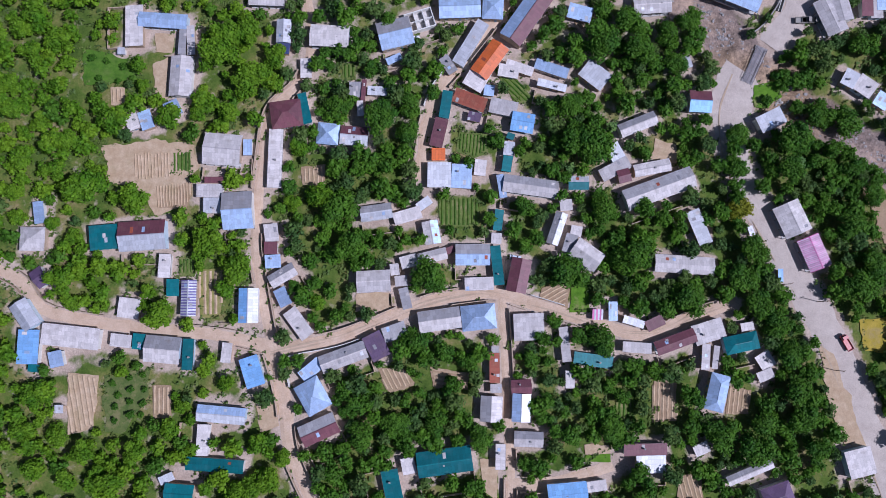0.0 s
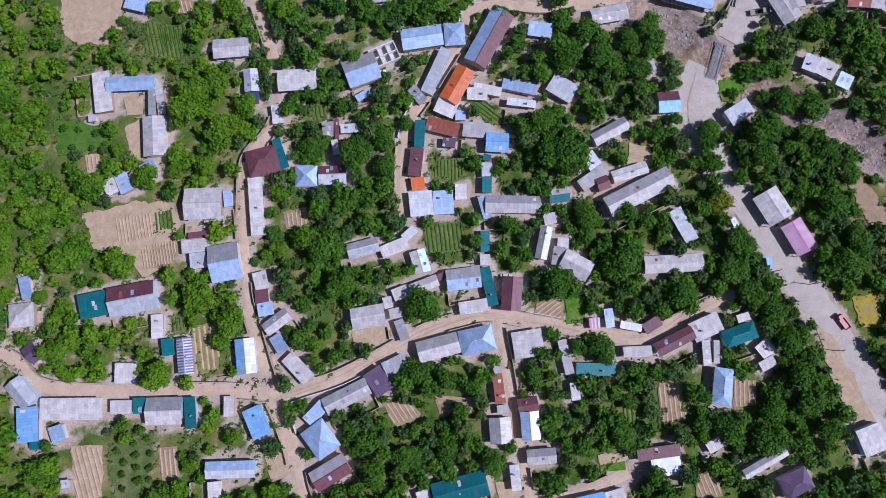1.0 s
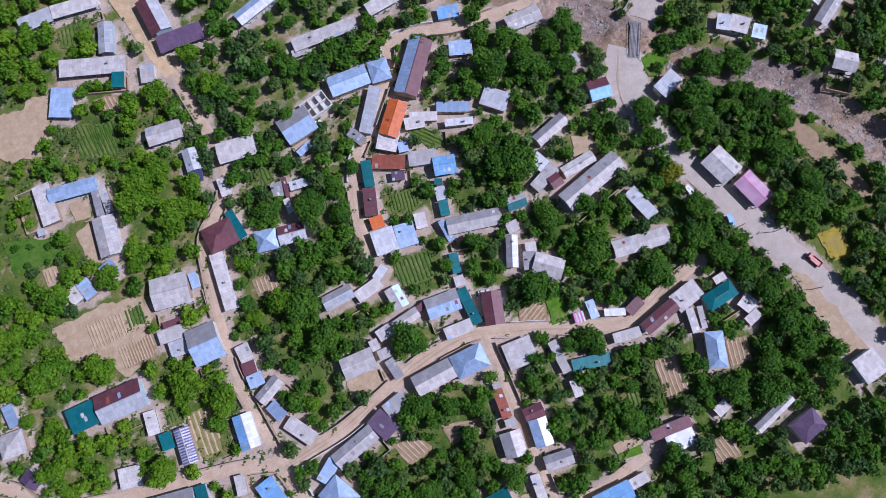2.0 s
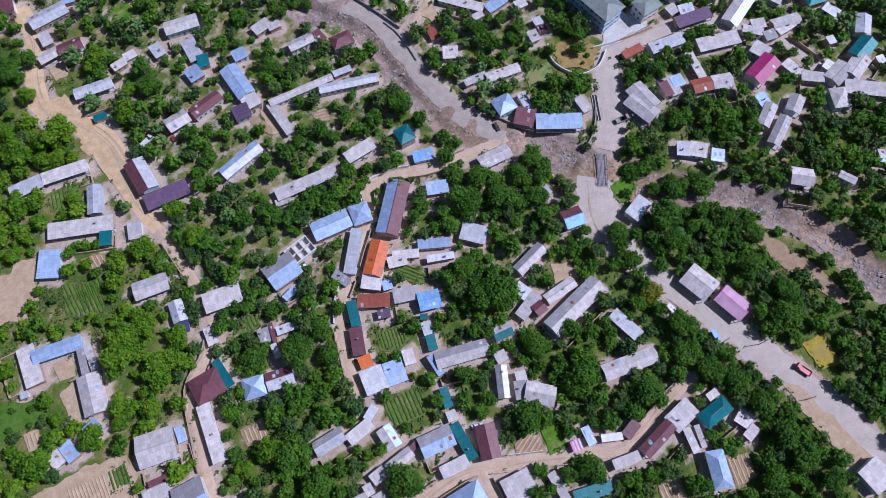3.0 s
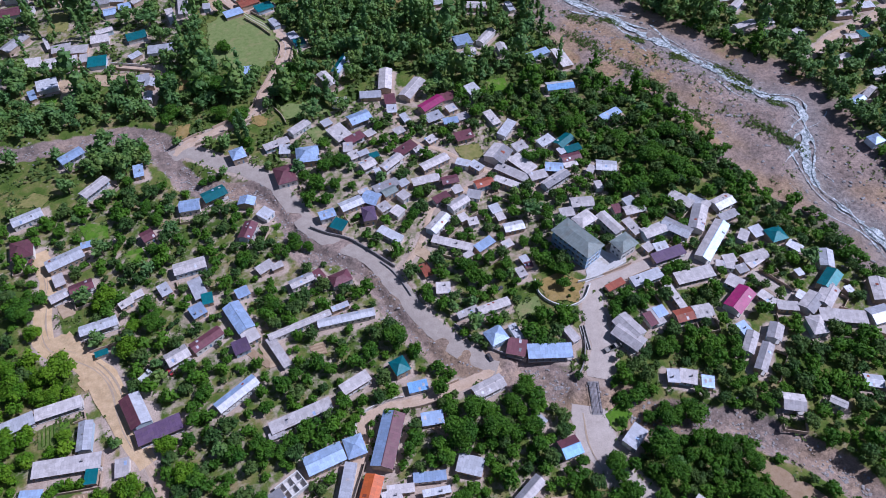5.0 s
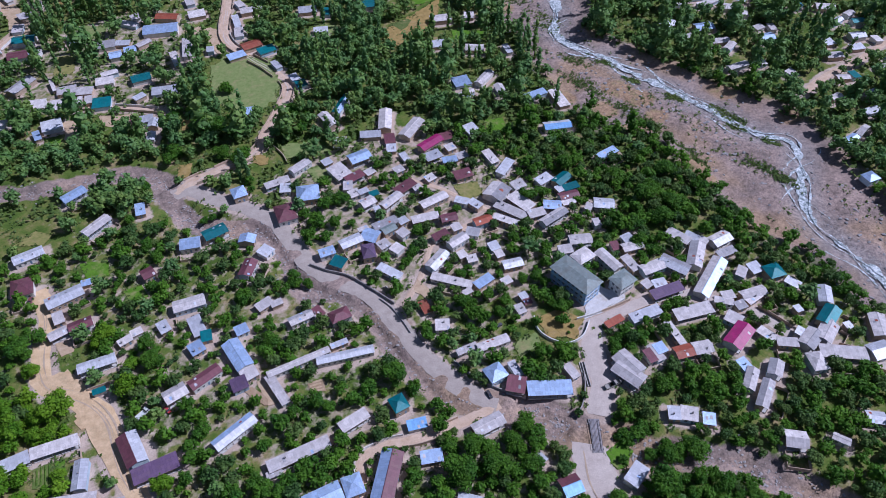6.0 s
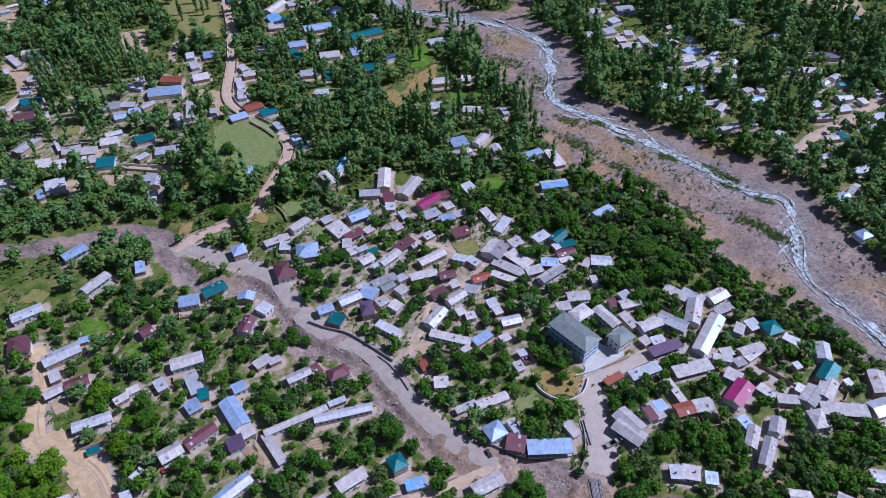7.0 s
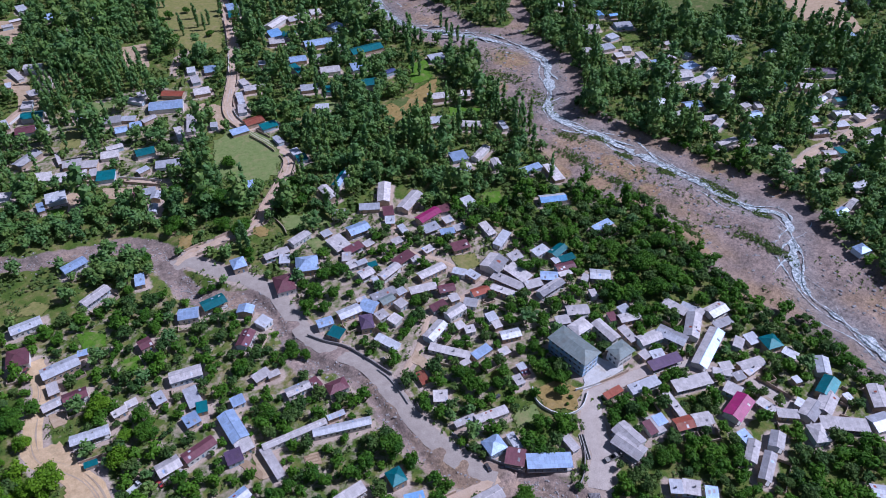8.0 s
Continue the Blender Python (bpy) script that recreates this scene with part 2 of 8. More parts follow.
# ---- mesh helpers ----
def mesh_of(name, verts, faces, mats):
    me = bpy.data.meshes.new(name)
    me.from_pydata(verts, [], faces)
    for m in mats if isinstance(mats, (list, tuple)) else [mats]:
        me.materials.append(m)
    me.update()
    return me


def box(x0, x1, y0, y1, z0, z1):
    v = [(x, y, z) for z in (z0, z1) for x, y in ((x0, y0), (x1, y0), (x1, y1), (x0, y1))]
    return v, [(3, 2, 1, 0), (4, 5, 6, 7), (0, 1, 5, 4), (1, 2, 6, 5), (2, 3, 7, 6), (3, 0, 4, 7)]


def join(*shapes):
    v, f = [], []
    for sv, sf in shapes:
        f += [tuple(i + len(v) for i in q) for q in sf]
        v += sv
    return v, f


def part(name, shape, material, parent, label="", m=None):
    """One mesh under a thing or under a part; shape is (verts, faces) or a mesh to share."""
    me = shape if isinstance(shape, bpy.types.Mesh) else mesh_of(name, *shape, material)
    ob = new(name, me)
    ob.parent = parent
    if m is not None:
        ob.matrix_basis = m
    if label:
        ob["label"] = label
    return ob


def thing(name, x, y, z, ang, label, category, group=""):
    ob = new(name)
    ob.empty_display_size = 0.5
    ob.matrix_basis = pose(x, y, z, 0, 0, ang)
    return tagged(ob, label, category, group)


def slab(corners, thick):
    """A sloping sheet: four corners of its top, and its thickness."""
    v = [tuple(c) for c in corners] + [(c[0], c[1], c[2] - thick) for c in corners]
    return v, [(0, 1, 2, 3), (7, 6, 5, 4), (0, 4, 5, 1), (1, 5, 6, 2), (2, 6, 7, 3), (3, 7, 4, 0)]


# ---- plan: lanes, river beds ----
def smooth(points, step=3.0):
    """A curve through the points (Catmull-Rom), as an array at even steps."""
    p = np.array(points, float)
    p = np.vstack([2 * p[0] - p[1], p, 2 * p[-1] - p[-2]])
    out = []
    for a, b, c, d in zip(p, p[1:], p[2:], p[3:]):
        n = max(2, int(np.linalg.norm(c - b) / step))
        for k in range(n):
            t = k / n
            out.append(0.5 * (2 * b + (c - a) * t + (2 * a - 5 * b + 4 * c - d) * t * t + (3 * b - a - 3 * c + d) * t ** 3))
    out.append(p[-2])
    return np.array(out)


LANES = {}


def lane(name, width, material, points, label):
    """A strip of road that lies just above the ground, with uneven edges."""
    line = smooth(points)
    LANES[name] = (line, width)
    d = np.gradient(line, axis=0)
    side = np.stack([-d[:, 1], d[:, 0]], 1) / np.linalg.norm(d, axis=1)[:, None]
    v, f = [], []
    z = 0.05 + 0.006 * len(LANES)
    for i, (p, s) in enumerate(zip(line, side)):
        wl = width / 2 * (1 + 0.26 * noise.noise((p[0] * 0.13, p[1] * 0.13, 1)) + 0.12 * noise.noise((p[0] * 0.45, p[1] * 0.45, 3)))
        wr = width / 2 * (1 + 0.26 * noise.noise((p[0] * 0.13, p[1] * 0.13, 7)) + 0.12 * noise.noise((p[0] * 0.45, p[1] * 0.45, 5)))
        for k, w in ((1.15, wl), (0.5, wl), (-0.5, wr), (-1.15, wr)):
            q = p + s * w * k
            v.append((q[0], q[1], z if abs(k) < 1 else z - 0.2))
        if i:
            f += [(4 * i - 4 + k, 4 * i - 3 + k, 4 * i + 1 + k, 4 * i + k) for k in range(3)]
    tagged(new(name, mesh_of(name, v, f, material)), label, "road", "", "structure")


lane("village_lane_1", 3.8, ROAD, [(-166.7, 21.0), (-155.8, 15.1), (-150.2, 7.8), (-143.7, 3.6), (-121.6, -0.5), (-94.5, -3.2), (-77.8, -5.3), (-65.3, -8.2)], "pale packed-dirt village lane between mud walls")
lane("village_lane_2", 3.4, ROAD, [(-61.0, -14.0), (-63.7, -3.7), (-67.5, 15.0), (-70.0, 29.8), (-69.2, 46.8), (-68.0, 61.9), (-65.3, 79.4), (-56.9, 88.2), (-52.7, 94.8), (-50.7, 102.9), (-51.2, 118.1), (-54.8, 135.1), (-58.6, 152.5)], "narrow dirt lane climbing between houses")
lane("dirt_track", 7.5, OCHRE, [(-57.6, 148.1), (-61.5, 161.9), (-63.6, 177.8), (-65.1, 192.4), (-72.9, 207.2), (-88.0, 222.5), (-87.4, 244.8), (-83.0, 260.3), (-85.8, 280.4)], "broad pale dirt track between orchards")
lane("village_lane_3", 4.2, ROAD, [(-64.3, -6.8), (-60.5, -18.0), (-57.5, -30.2), (-55.8, -44.3), (-50.8, -56.2), (-45.6, -66.1), (-41.3, -77.9)], "dirt lane running down out of the village")
lane("village_lane_4", 3.8, ROAD, [(-63.5, -10.9), (-52.8, -8.2), (-38.3, -5.3), (-21.8, 0.9), (-5.1, 7.7), (9.5, 10.4), (19.9, 10.8), (34.5, 6.6), (53.1, 0.8), (69.6, -4.1), (77.9, -3.7), (94.8, 3.5), (105.4, 6.6)], "curving dirt lane with a worn water channel")
lane("village_lane_5", 3, ROAD, [(21.6, 8.7), (22.5, -5.8), (23.2, -22.2), (23.4, -38.3), (24.1, -52.3), (23.9, -66.1), (24.3, -75.9)], "straight dirt lane between walls")
lane("village_lane_6", 3.8, ROAD, [(-9.0, 53.2), (-7.8, 64.0), (-5.7, 77.1), (-2.0, 88.1), (4.4, 95.9), (12.0, 105.9), (18.1, 113.8), (24.1, 124.0), (26.6, 129.7), (38.3, 130.9), (52.1, 128.0), (66.9, 127.1), (82.6, 128.0), (89.2, 128.4)], "dirt lane past the orange roof")
lane("village_lane_7", 3.6, ROAD, [(24.0, -57.3), (35.6, -57.9), (49.9, -54.7), (61.2, -51.3)], "short dirt lane")
lane("valley_road", 10, GREYROAD, [(113.6, 92.9), (109.7, 87.0), (108.2, 76.0), (109.4, 64.0), (115.5, 46.7), (124.2, 29.7), (132.8, 12.8), (141.3, -3.8), (148.5, -22.2), (153.7, -38.4), (159.7, -56.3), (164.8, -72.1)], "wide dusty gravel road along the valley")
lane("bridge_road", 9, GREYROAD, [(125.0, 105.4), (128.6, 109.9), (136.0, 118.2), (138.9, 128.3), (145.3, 142.2), (151.0, 148.3)], "wide gravel road beyond the bridge")
lane("market_street", 5, GREYROAD, [(147.7, 148.1), (163.6, 147.9), (183.6, 147.9), (199.5, 144.3), (210.9, 135.1), (221.7, 123.5), (227.2, 110.7), (233.1, 95.7), (245.3, 84.1), (255.4, 71.8), (265.5, 59.1)], "grey village street")
lane("ravine_track", 8, TRACK, [(-14.4, 321.2), (-3.5, 321.1), (10.2, 305.6), (22.7, 292.8), (32.6, 278.1), (36.2, 262.2), (39.8, 241.7), (48.5, 224.4), (60.4, 208.5), (66.1, 186.5), (68.8, 169.6), (74.6, 149.0), (83.5, 134.1), (88.6, 128.6)], "dusty track beside the dry ravine")
lane("upper_road", 5.5, ROAD, [(96.0, 687.1), (88.1, 622.5), (79.1, 566.9), (67.5, 519.6), (53.2, 470.7), (60.3, 440.8), (70.2, 418.0), (75.7, 393.1), (63.9, 370.9), (50.5, 352.7), (39.9, 338.4), (25.1, 333.1), (11.2, 329.9), (-2.2, 327.2), (-10.7, 321.0)], "pale dirt road winding up past the sports ground")
lane("upper_lane", 4, ROAD, [(-101.0, 509.5), (-85.9, 531.2), (-74.0, 547.5), (-62.9, 570.4), (-71.4, 604.3)], "dirt lane among upper houses")
lane("terrace_lane", 3.5, ROAD, [(-85.3, 442.5), (-62.5, 431.9), (-32.9, 419.4), (-0.8, 400.4)], "dirt lane along a terrace wall")
lane("far_bank_road", 4.6, ROAD, [(372.2, 244.1), (402.1, 253.4), (432.6, 257.0), (470.9, 266.1), (497.2, 268.6)], "dirt road on the far river bank")
lane("hill_path", 3, ROAD, [(27.7, 543.0), (32.8, 566.5), (43.6, 581.1), (49.2, 586.4)], "pale hill path")
lane("bridge_square", 13, GREYROAD, [(115.0, 95.2), (111.8, 90.3), (109.8, 84.1), (108.2, 77.1)], "dusty gravel square before the bridge")
lane("core_lane_1", 2.8, ROAD, [(73.9, 196.8), (84.4, 205.1), (93.7, 215.5), (100.4, 225.3), (109.4, 228.6), (122.0, 230.5), (134.8, 232.1)], "narrow dirt lane among crowded houses")
lane("core_lane_2", 2.6, ROAD, [(112.3, 306.3), (111.3, 290.7), (112.3, 276.5), (125.0, 261.6), (136.5, 242.0), (148.7, 225.6), (158.6, 212.4)], "narrow dirt lane among crowded houses")



def ruts(name, offsets, material):
    """Wheel ruts worn along a lane: broken, wandering strips just above its surface."""
    line, width = LANES[name]
    line = smooth(line[::4], 1.5)
    d = np.gradient(line, axis=0)
    side = np.stack([-d[:, 1], d[:, 0]], 1) / (np.linalg.norm(d, axis=1)[:, None] + 1e-9)
    shapes = []
    for k, off in enumerate(offsets):
        v, f = [], []
        for i, (p, s) in enumerate(zip(line, side)):
            q = p + s * (off + 0.7 * noise.noise((p[0] * 0.05, p[1] * 0.05, k)))
            w = max(0.01, 0.1 + 0.6 * noise.noise((p[0] * 0.07, p[1] * 0.07, 20 + k)))
            v += [(*(q - s * w), 0.21), (*(q + s * w), 0.21)]
            if i:
                f.append((2 * i - 2, 2 * i, 2 * i + 1, 2 * i - 1))
        shapes.append((v, f))
    tagged(new("wheel_ruts", mesh_of("wheel_ruts", *join(*shapes), material)), "wheel ruts worn into the road", "road", "", "structure")


RUT = road_material("rutted_dirt", (0.42, 0.31, 0.22), (0.54, 0.42, 0.31), (0.32, 0.23, 0.16))
PALERUT = road_material("dust_ruts", (0.54, 0.45, 0.39), (0.64, 0.54, 0.48), (0.42, 0.34, 0.28))
ruts("dirt_track", (-1.9, 0.2, 1.5), RUT)
ruts("village_lane_4", (-0.5, 0.7), RUT)
ruts("valley_road", (-4.0,), RUT)
ruts("upper_road", (-0.8, 0.7), PALERUT)

RAVINE = smooth([(-111.0, 368.1), (-88.1, 359.9), (-61.7, 356.4), (-31.6, 350.9), (-16.7, 338.8), (-15.3, 323.1), (-11.2, 306.4), (-4.8, 293.8), (13.6, 281.9), (25.2, 273.7), (32.2, 256.0), (34.7, 239.9), (34.4, 225.8), (48.9, 217.0), (59.5, 198.7), (62.4, 177.7), (65.7, 159.5), (73.8, 141.7), (86.0, 128.5), (99.0, 122.4), (110.0, 108.6), (106.3, 110.4), (113.5, 101.4), (120.7, 93.6), (132.4, 90.3), (126.2, 84.6), (143.8, 77.2), (157.9, 68.9), (168.1, 59.6), (179.5, 45.1), (188.6, 32.0), (193.6, 15.5), (198.7, -2.7), (201.1, -22.1)])
RIVER = smooth([(229.9, 618.2, 17.3), (239.2, 588.1, 25.7), (247.0, 554.6, 27.9), (262.2, 515.7, 22.5), (278.2, 482.5, 30.7), (283.2, 451.3, 38.8), (278.3, 417.3, 34.3), (265.6, 376.5, 20.7), (268.3, 335.6, 31.3), (275.3, 299.7, 38.5), (291.9, 273.4, 32.8), (304.4, 241.5, 37.8), (307.0, 209.5, 42.0), (304.5, 176.0, 38.0), (309.0, 148.0, 31.0), (308.0, 115.0, 28.0), (303.0, 78.9, 26.0)])
STREAM = smooth([(226.3, 619.9), (224.5, 588.5), (229.6, 559.7), (247.9, 533.6), (278.6, 507.1), (296.0, 483.6), (306.5, 459.3), (307.3, 444.6), (295.6, 423.8), (283.8, 399.8), (271.2, 382.6), (269.5, 365.8), (277.2, 347.9), (283.9, 336.6), (287.1, 320.8), (292.7, 309.0), (299.1, 292.6), (304.4, 275.7), (312.1, 257.0), (316.9, 236.4), (323.6, 223.8), (333.4, 214.9), (330.3, 202.6), (318.1, 188.3), (306.7, 174.9), (296.8, 157.1), (296.2, 140.9), (298.3, 124.5), (297.6, 107.3), (295.2, 82.3)])
GULLY = smooth([(360.0, 604.0), (342.7, 566.3), (333.3, 542.3), (329.0, 521.5), (315.2, 507.5), (297.4, 500.9), (282.0, 503.2)])
# scrub on the gravel bars, and ochre earth on the banks: x, y, reach
SCRUB = [(261, 445, 12.6), (265, 433, 8.9), (273, 400, 6.9), (267, 385, 5.9), (253, 322, 6.9), (252, 311, 6.0), (263, 284, 6.6), (263, 271, 5.8), (316, 256, 3.7), (318, 245, 4.3), (314, 238, 2.8), (272, 233, 4.8), (271, 222, 4.0),
         (301, 205, 6.0), (303, 195, 5.3), (305, 189, 4.6), (261, 345, 4.8), (243, 369, 4.9), (284, 307, 3.1), (298, 279, 3.4), (323, 218, 2.8), (259, 200, 5.1), (280, 332, 3.6), (267, 263, 5.0)]
OCHRE_EARTH = [(283, 461, 16), (250, 425, 10), (270, 303, 11), (277, 288, 11), (250, 287, 9), (276, 268, 8), (233, 309, 9), (265, 219, 9), (265, 207, 7), (240, 380, 9), (297, 366, 10), (329, 271, 10), (349, 231, 8), (262, 262, 7), (251, 264, 6)]


def near(line, x, y):
    """Distance from a point to a line of points."""
    return float(np.sqrt(((line - (x, y)) ** 2).sum(1).min()))


HOUSES = []      # x, y, half length, half width, turn
GRASSY = []      # those with a weedy edge
CLEAR = []       # patches without trees: (corner array)


def in_poly(poly, x, y):
    c = False
    for (x0, y0), (x1, y1) in zip(poly, np.roll(poly, -1, 0)):
        if (y0 > y) != (y1 > y) and x < (x1 - x0) * (y - y0) / (y1 - y0) + x0:
            c = not c
    return c


def patch(name, kind, corners, label, rows=0.0, turn=0.0):
    """A bed, lawn or field as a thin raised sheet; with rows, ridges of earth or crop run across it."""
    c = np.array(corners, float)
    CLEAR.append(c)
    if kind not in ("soil", "ochre", "brown", "pale"):
        GRASSY.append(c)
    mid = c.mean(0)
    line = [a + (b - a) * k / n for a, b in zip(c, np.roll(c, -1, 0)) for n in (max(2, int(np.linalg.norm(b - a) / 1.5)),) for k in range(n)]
    wild = 0.9 if rows else min(4.0, 0.5 + 0.06 * np.ptp(c, 0).max())
    wob = [p + (p - mid) / (np.linalg.norm(p - mid) + 0.1) * wild * (noise.noise((p[0] * 0.16, p[1] * 0.16, 3)) + 0.5 * noise.noise((p[0] * 0.5, p[1] * 0.5, 4))) for p in line]
    n = len(wob)
    v = [(p[0], p[1], 0.16) for p in wob] + [(p[0], p[1], -0.4) for p in wob] + [(mid[0], mid[1], 0.2)]
    f = [(i, (i + 1) % n, 2 * n) for i in range(n)] + [(i, i + n, (i + 1) % n + n, (i + 1) % n) for i in range(n)]
    ob = tagged(new(name, mesh_of(name, v, f, FIELD[kind])), label, "field", "", "structure")
    if rows:
        d, s = Vector((math.cos(radians(turn)), math.sin(radians(turn)))), Vector((-math.sin(radians(turn)), math.cos(radians(turn))))
        span = max(np.linalg.norm(p - mid) for p in wob)
        shapes = []
        poly = np.array(wob)
        k = -span
        while k < span:
            run = [a for a in np.arange(-span, span, 0.8) if in_poly(poly, *(mid + np.array(s) * k + np.array(d) * a))]
            if len(run) > 3:
                a0, a1 = run[0] + 0.3, run[-1] - 0.1
                w = rows * 0.3
                v, n2 = [], 0
                for a in np.arange(a0, a1, 1.0):
                    q = mid + np.array(s) * (k + 0.12 * noise.noise((a * 0.4, k, 0))) + np.array(d) * a
                    hh = 0.42 + 0.14 * noise.noise((a, k * 2, 5))
                    v += [(q[0] - s[0] * w, q[1] - s[1] * w, 0.15), (q[0], q[1], hh), (q[0] + s[0] * w, q[1] + s[1] * w, 0.15)]
                    n2 += 1
                shapes.append((v, [(3 * i + j, 3 * i + j + 1, 3 * i + j + 4, 3 * i + j + 3) for i in range(n2 - 1) for j in (0, 1)]))
            k += rows
        if shapes:
            mat = CROP if kind in ("crop", "lawn") else FIELD["soil"]
            tagged(part("ridges", join(*shapes), mat, ob), kind="stuff")
    return ob


# ---- houses ----
def window_meshes():
    fr = join(box(-0.62, 0.62, -0.05, 0.05, -0.68, -0.58), box(-0.62, 0.62, -0.05, 0.05, 0.58, 0.68), box(-0.62, -0.53, -0.05, 0.05, -0.58, 0.58),
              box(0.53, 0.62, -0.05, 0.05, -0.58, 0.58), box(-0.03, 0.03, -0.045, 0.045, -0.58, 0.58))
    return (mesh_of("window", *fr, WALL["white"]), mesh_of("pane", *box(-0.53, 0.53, -0.015, 0.015, -0.58, 0.58), GLASS),
            mesh_of("door", *join(box(-0.45, 0.45, -0.05, 0.05, 0, 2.0), box(-0.33, 0.33, -0.07, -0.05, 0.2, 0.9), box(-0.33, 0.33, -0.07, -0.05, 1.05, 1.85)), WOODP))


WIN, PANE, DOOR = window_meshes()
CHIMNEY = mesh_of("chimney", *join(box(-0.25, 0.25, -0.25, 0.25, -0.6, 0.7), box(-0.32, 0.32, -0.32, 0.32, 0.7, 0.82)), STONE)
VIEW = Vector((0.43, 0.90))


def openings(ob, length, width, ang, height, y_in, storey=0.0):
    """Windows and a door on the wall that looks down the valley."""
    out = Vector((math.sin(radians(ang)), -math.cos(radians(ang))))
    side = -1 if out.dot(VIEW) < 0 else 1
    n = int((length - 1.0) / 2.6)
    if n < 1:
        return
    doorway = n // 2 if storey == 0 else -1
    for k in range(n):
        x = (k - (n - 1) / 2) * 2.6
        turn = 0 if side < 0 else 180
        if k == doorway:
            part("door", DOOR, None, ob, "painted plank door", pose(x, side * (y_in + 0.02), 0.05, 0, 0, turn))
        else:
            w = part("window", WIN, None, ob, "", pose(x, side * (y_in + 0.03), storey + 1.55, 0, 0, turn))
            part("pane", PANE, None, w)


def striped(ob, shape_at, n, mats, nm):
    for k in range(n):
        part(nm, shape_at(k / n, (k + 1) / n), mats[k % 2], ob)


def house(x, y, length, width, ang, height, kind, roof1, roof2="", wall="mud", fine=True):
    """A low house: walls, a sheet roof of the given kind (g gable, h hip, s single slope, u none yet), door and windows."""
    roof2 = roof2 or roof1
    rgn = random.Random(int(x * 131 + y * 17))
    HOUSES.append((x, y, length / 2, width / 2, radians(ang)))
    two = roof2 != roof1 and roof2 in ROOF_WORDS and roof1 in ROOF_WORDS
    words = (ROOF_WORDS[roof1].split()[-1] + "-and-" + ROOF_WORDS[roof2].split()[-1] if two else ROOF_WORDS.get(roof1, "grey"))
    shape = {"g": "gabled", "h": "hipped", "s": "single-slope", "u": "unfinished"}[kind]
    small = length * width < 26
    lean = kind == "s" and not small and length * width < 62
    if kind == "u":
        label = "unfinished mud-brick house without a roof"
    else:
        label = ("small %s-walled shed under a %s %s roof" if small else "plain %s-walled outbuilding under a %s %s roof" if lean else "low %s-walled house under a %s %s roof") % ("white" if wall == "white" else wall, shape, words)
    noun = "shed" if small else "outbuilding" if lean else "house"
    ob = thing(noun, x, y, 0, ang, label, noun, "village %ss" % noun)
    a, b = length / 2, width / 2
    ia, ib = a - 0.35, b - 0.4
    e = height
    wm = WALL[wall]
    side = -1 if Vector((math.sin(radians(ang)), -math.cos(radians(ang)))).dot(VIEW) < 0 else 1
    porch = kind in "gs" and fine and length > 8.5 and width > 5.2 and rgn.random() < 0.6
    yl, yh = -ib, ib
    if porch:
        yl, yh = (-b + 1.9, ib) if side < 0 else (-ib, b - 1.9)
    if kind == "u":
        t = 0.35
        n = max(2, int(length / 3.4))
        walls = [box(-a, a, -b, -b + t, -0.5, e), box(-a, a, b - t, b, -0.5, e)]
        walls += [box(-a + k * (2 * a - t) / n, -a + k * (2 * a - t) / n + t, -b + t, b - t, -0.5, e - 0.1) for k in range(n + 1)]
        walls.append(box(-a + t, a - t, -t / 2, t / 2, -0.5, e - 0.4))
        for wl in walls:
            part("wall", wl, WALL["white"], ob)
        part("floor_slab", box(-a + t, a - t, -b + t, b - t, -0.4, 0.1), CONCRETE, ob)
        return ob
    if kind == "s":
        rise = min(0.5, 0.07 * width)
        lo, hi = e - rise / 2, e + rise / 2
        tl, th = (lo + (q + b) / (2 * b) * (hi - lo) - 0.13 for q in (yl, yh))
        v = [(-ia, yl, -0.6), (ia, yl, -0.6), (ia, yh, -0.6), (-ia, yh, -0.6), (-ia, yl, tl), (ia, yl, tl), (ia, yh, th), (-ia, yh, th)]
        part("wall", (v, [(3, 2, 1, 0), (4, 5, 6, 7), (0, 1, 5, 4), (1, 2, 6, 5), (2, 3, 7, 6), (3, 0, 4, 7)]), wm, ob)

        def at(p, q):
            x0, x1 = -a + 2 * a * p, -a + 2 * a * q
            return slab([(x0, -b, lo), (x1, -b, lo), (x1, b, hi), (x0, b, hi)], 0.12)
        if roof1 in ("pk", "bs"):
            striped(ob, at, max(3, int(length / 0.6)), (ROOF["pk" if roof1 == "pk" else "st"], ROOF["wh"]), "roof_sheet")
        else:
            part("roof", at(0, 1), ROOF[roof1], ob)
            if fine:
                for _ in range(rgn.choice((0, 0, 0, 1, 2))):
                    cx, cy = rgn.uniform(-0.8, 0.8) * a, rgn.uniform(-0.7, 0.7) * b
                    zz = lambda q: lo + (q + b) / (2 * b) * (hi - lo) + 0.03
                    w2, d2 = min(0.55, a * 0.2), min(0.9, b * 0.3)
                    part("patch_sheet", slab([(cx - w2, cy - d2, zz(cy - d2)), (cx + w2, cy - d2, zz(cy - d2)), (cx + w2, cy + d2, zz(cy + d2)), (cx - w2, cy + d2, zz(cy + d2))], 0.03),
                         ROOF[rgn.choice(("gr", "wh", "lg", "lg", "bl"))], ob, "odd roof sheet laid as a patch")
            if fine and rgn.random() < 0.6:
                part("fascia", box(-a, a, -b - 0.06, -b, lo - 0.22, lo + 0.02), TIMBER, ob)
    elif kind == "g":
        rise = 0.16 * width
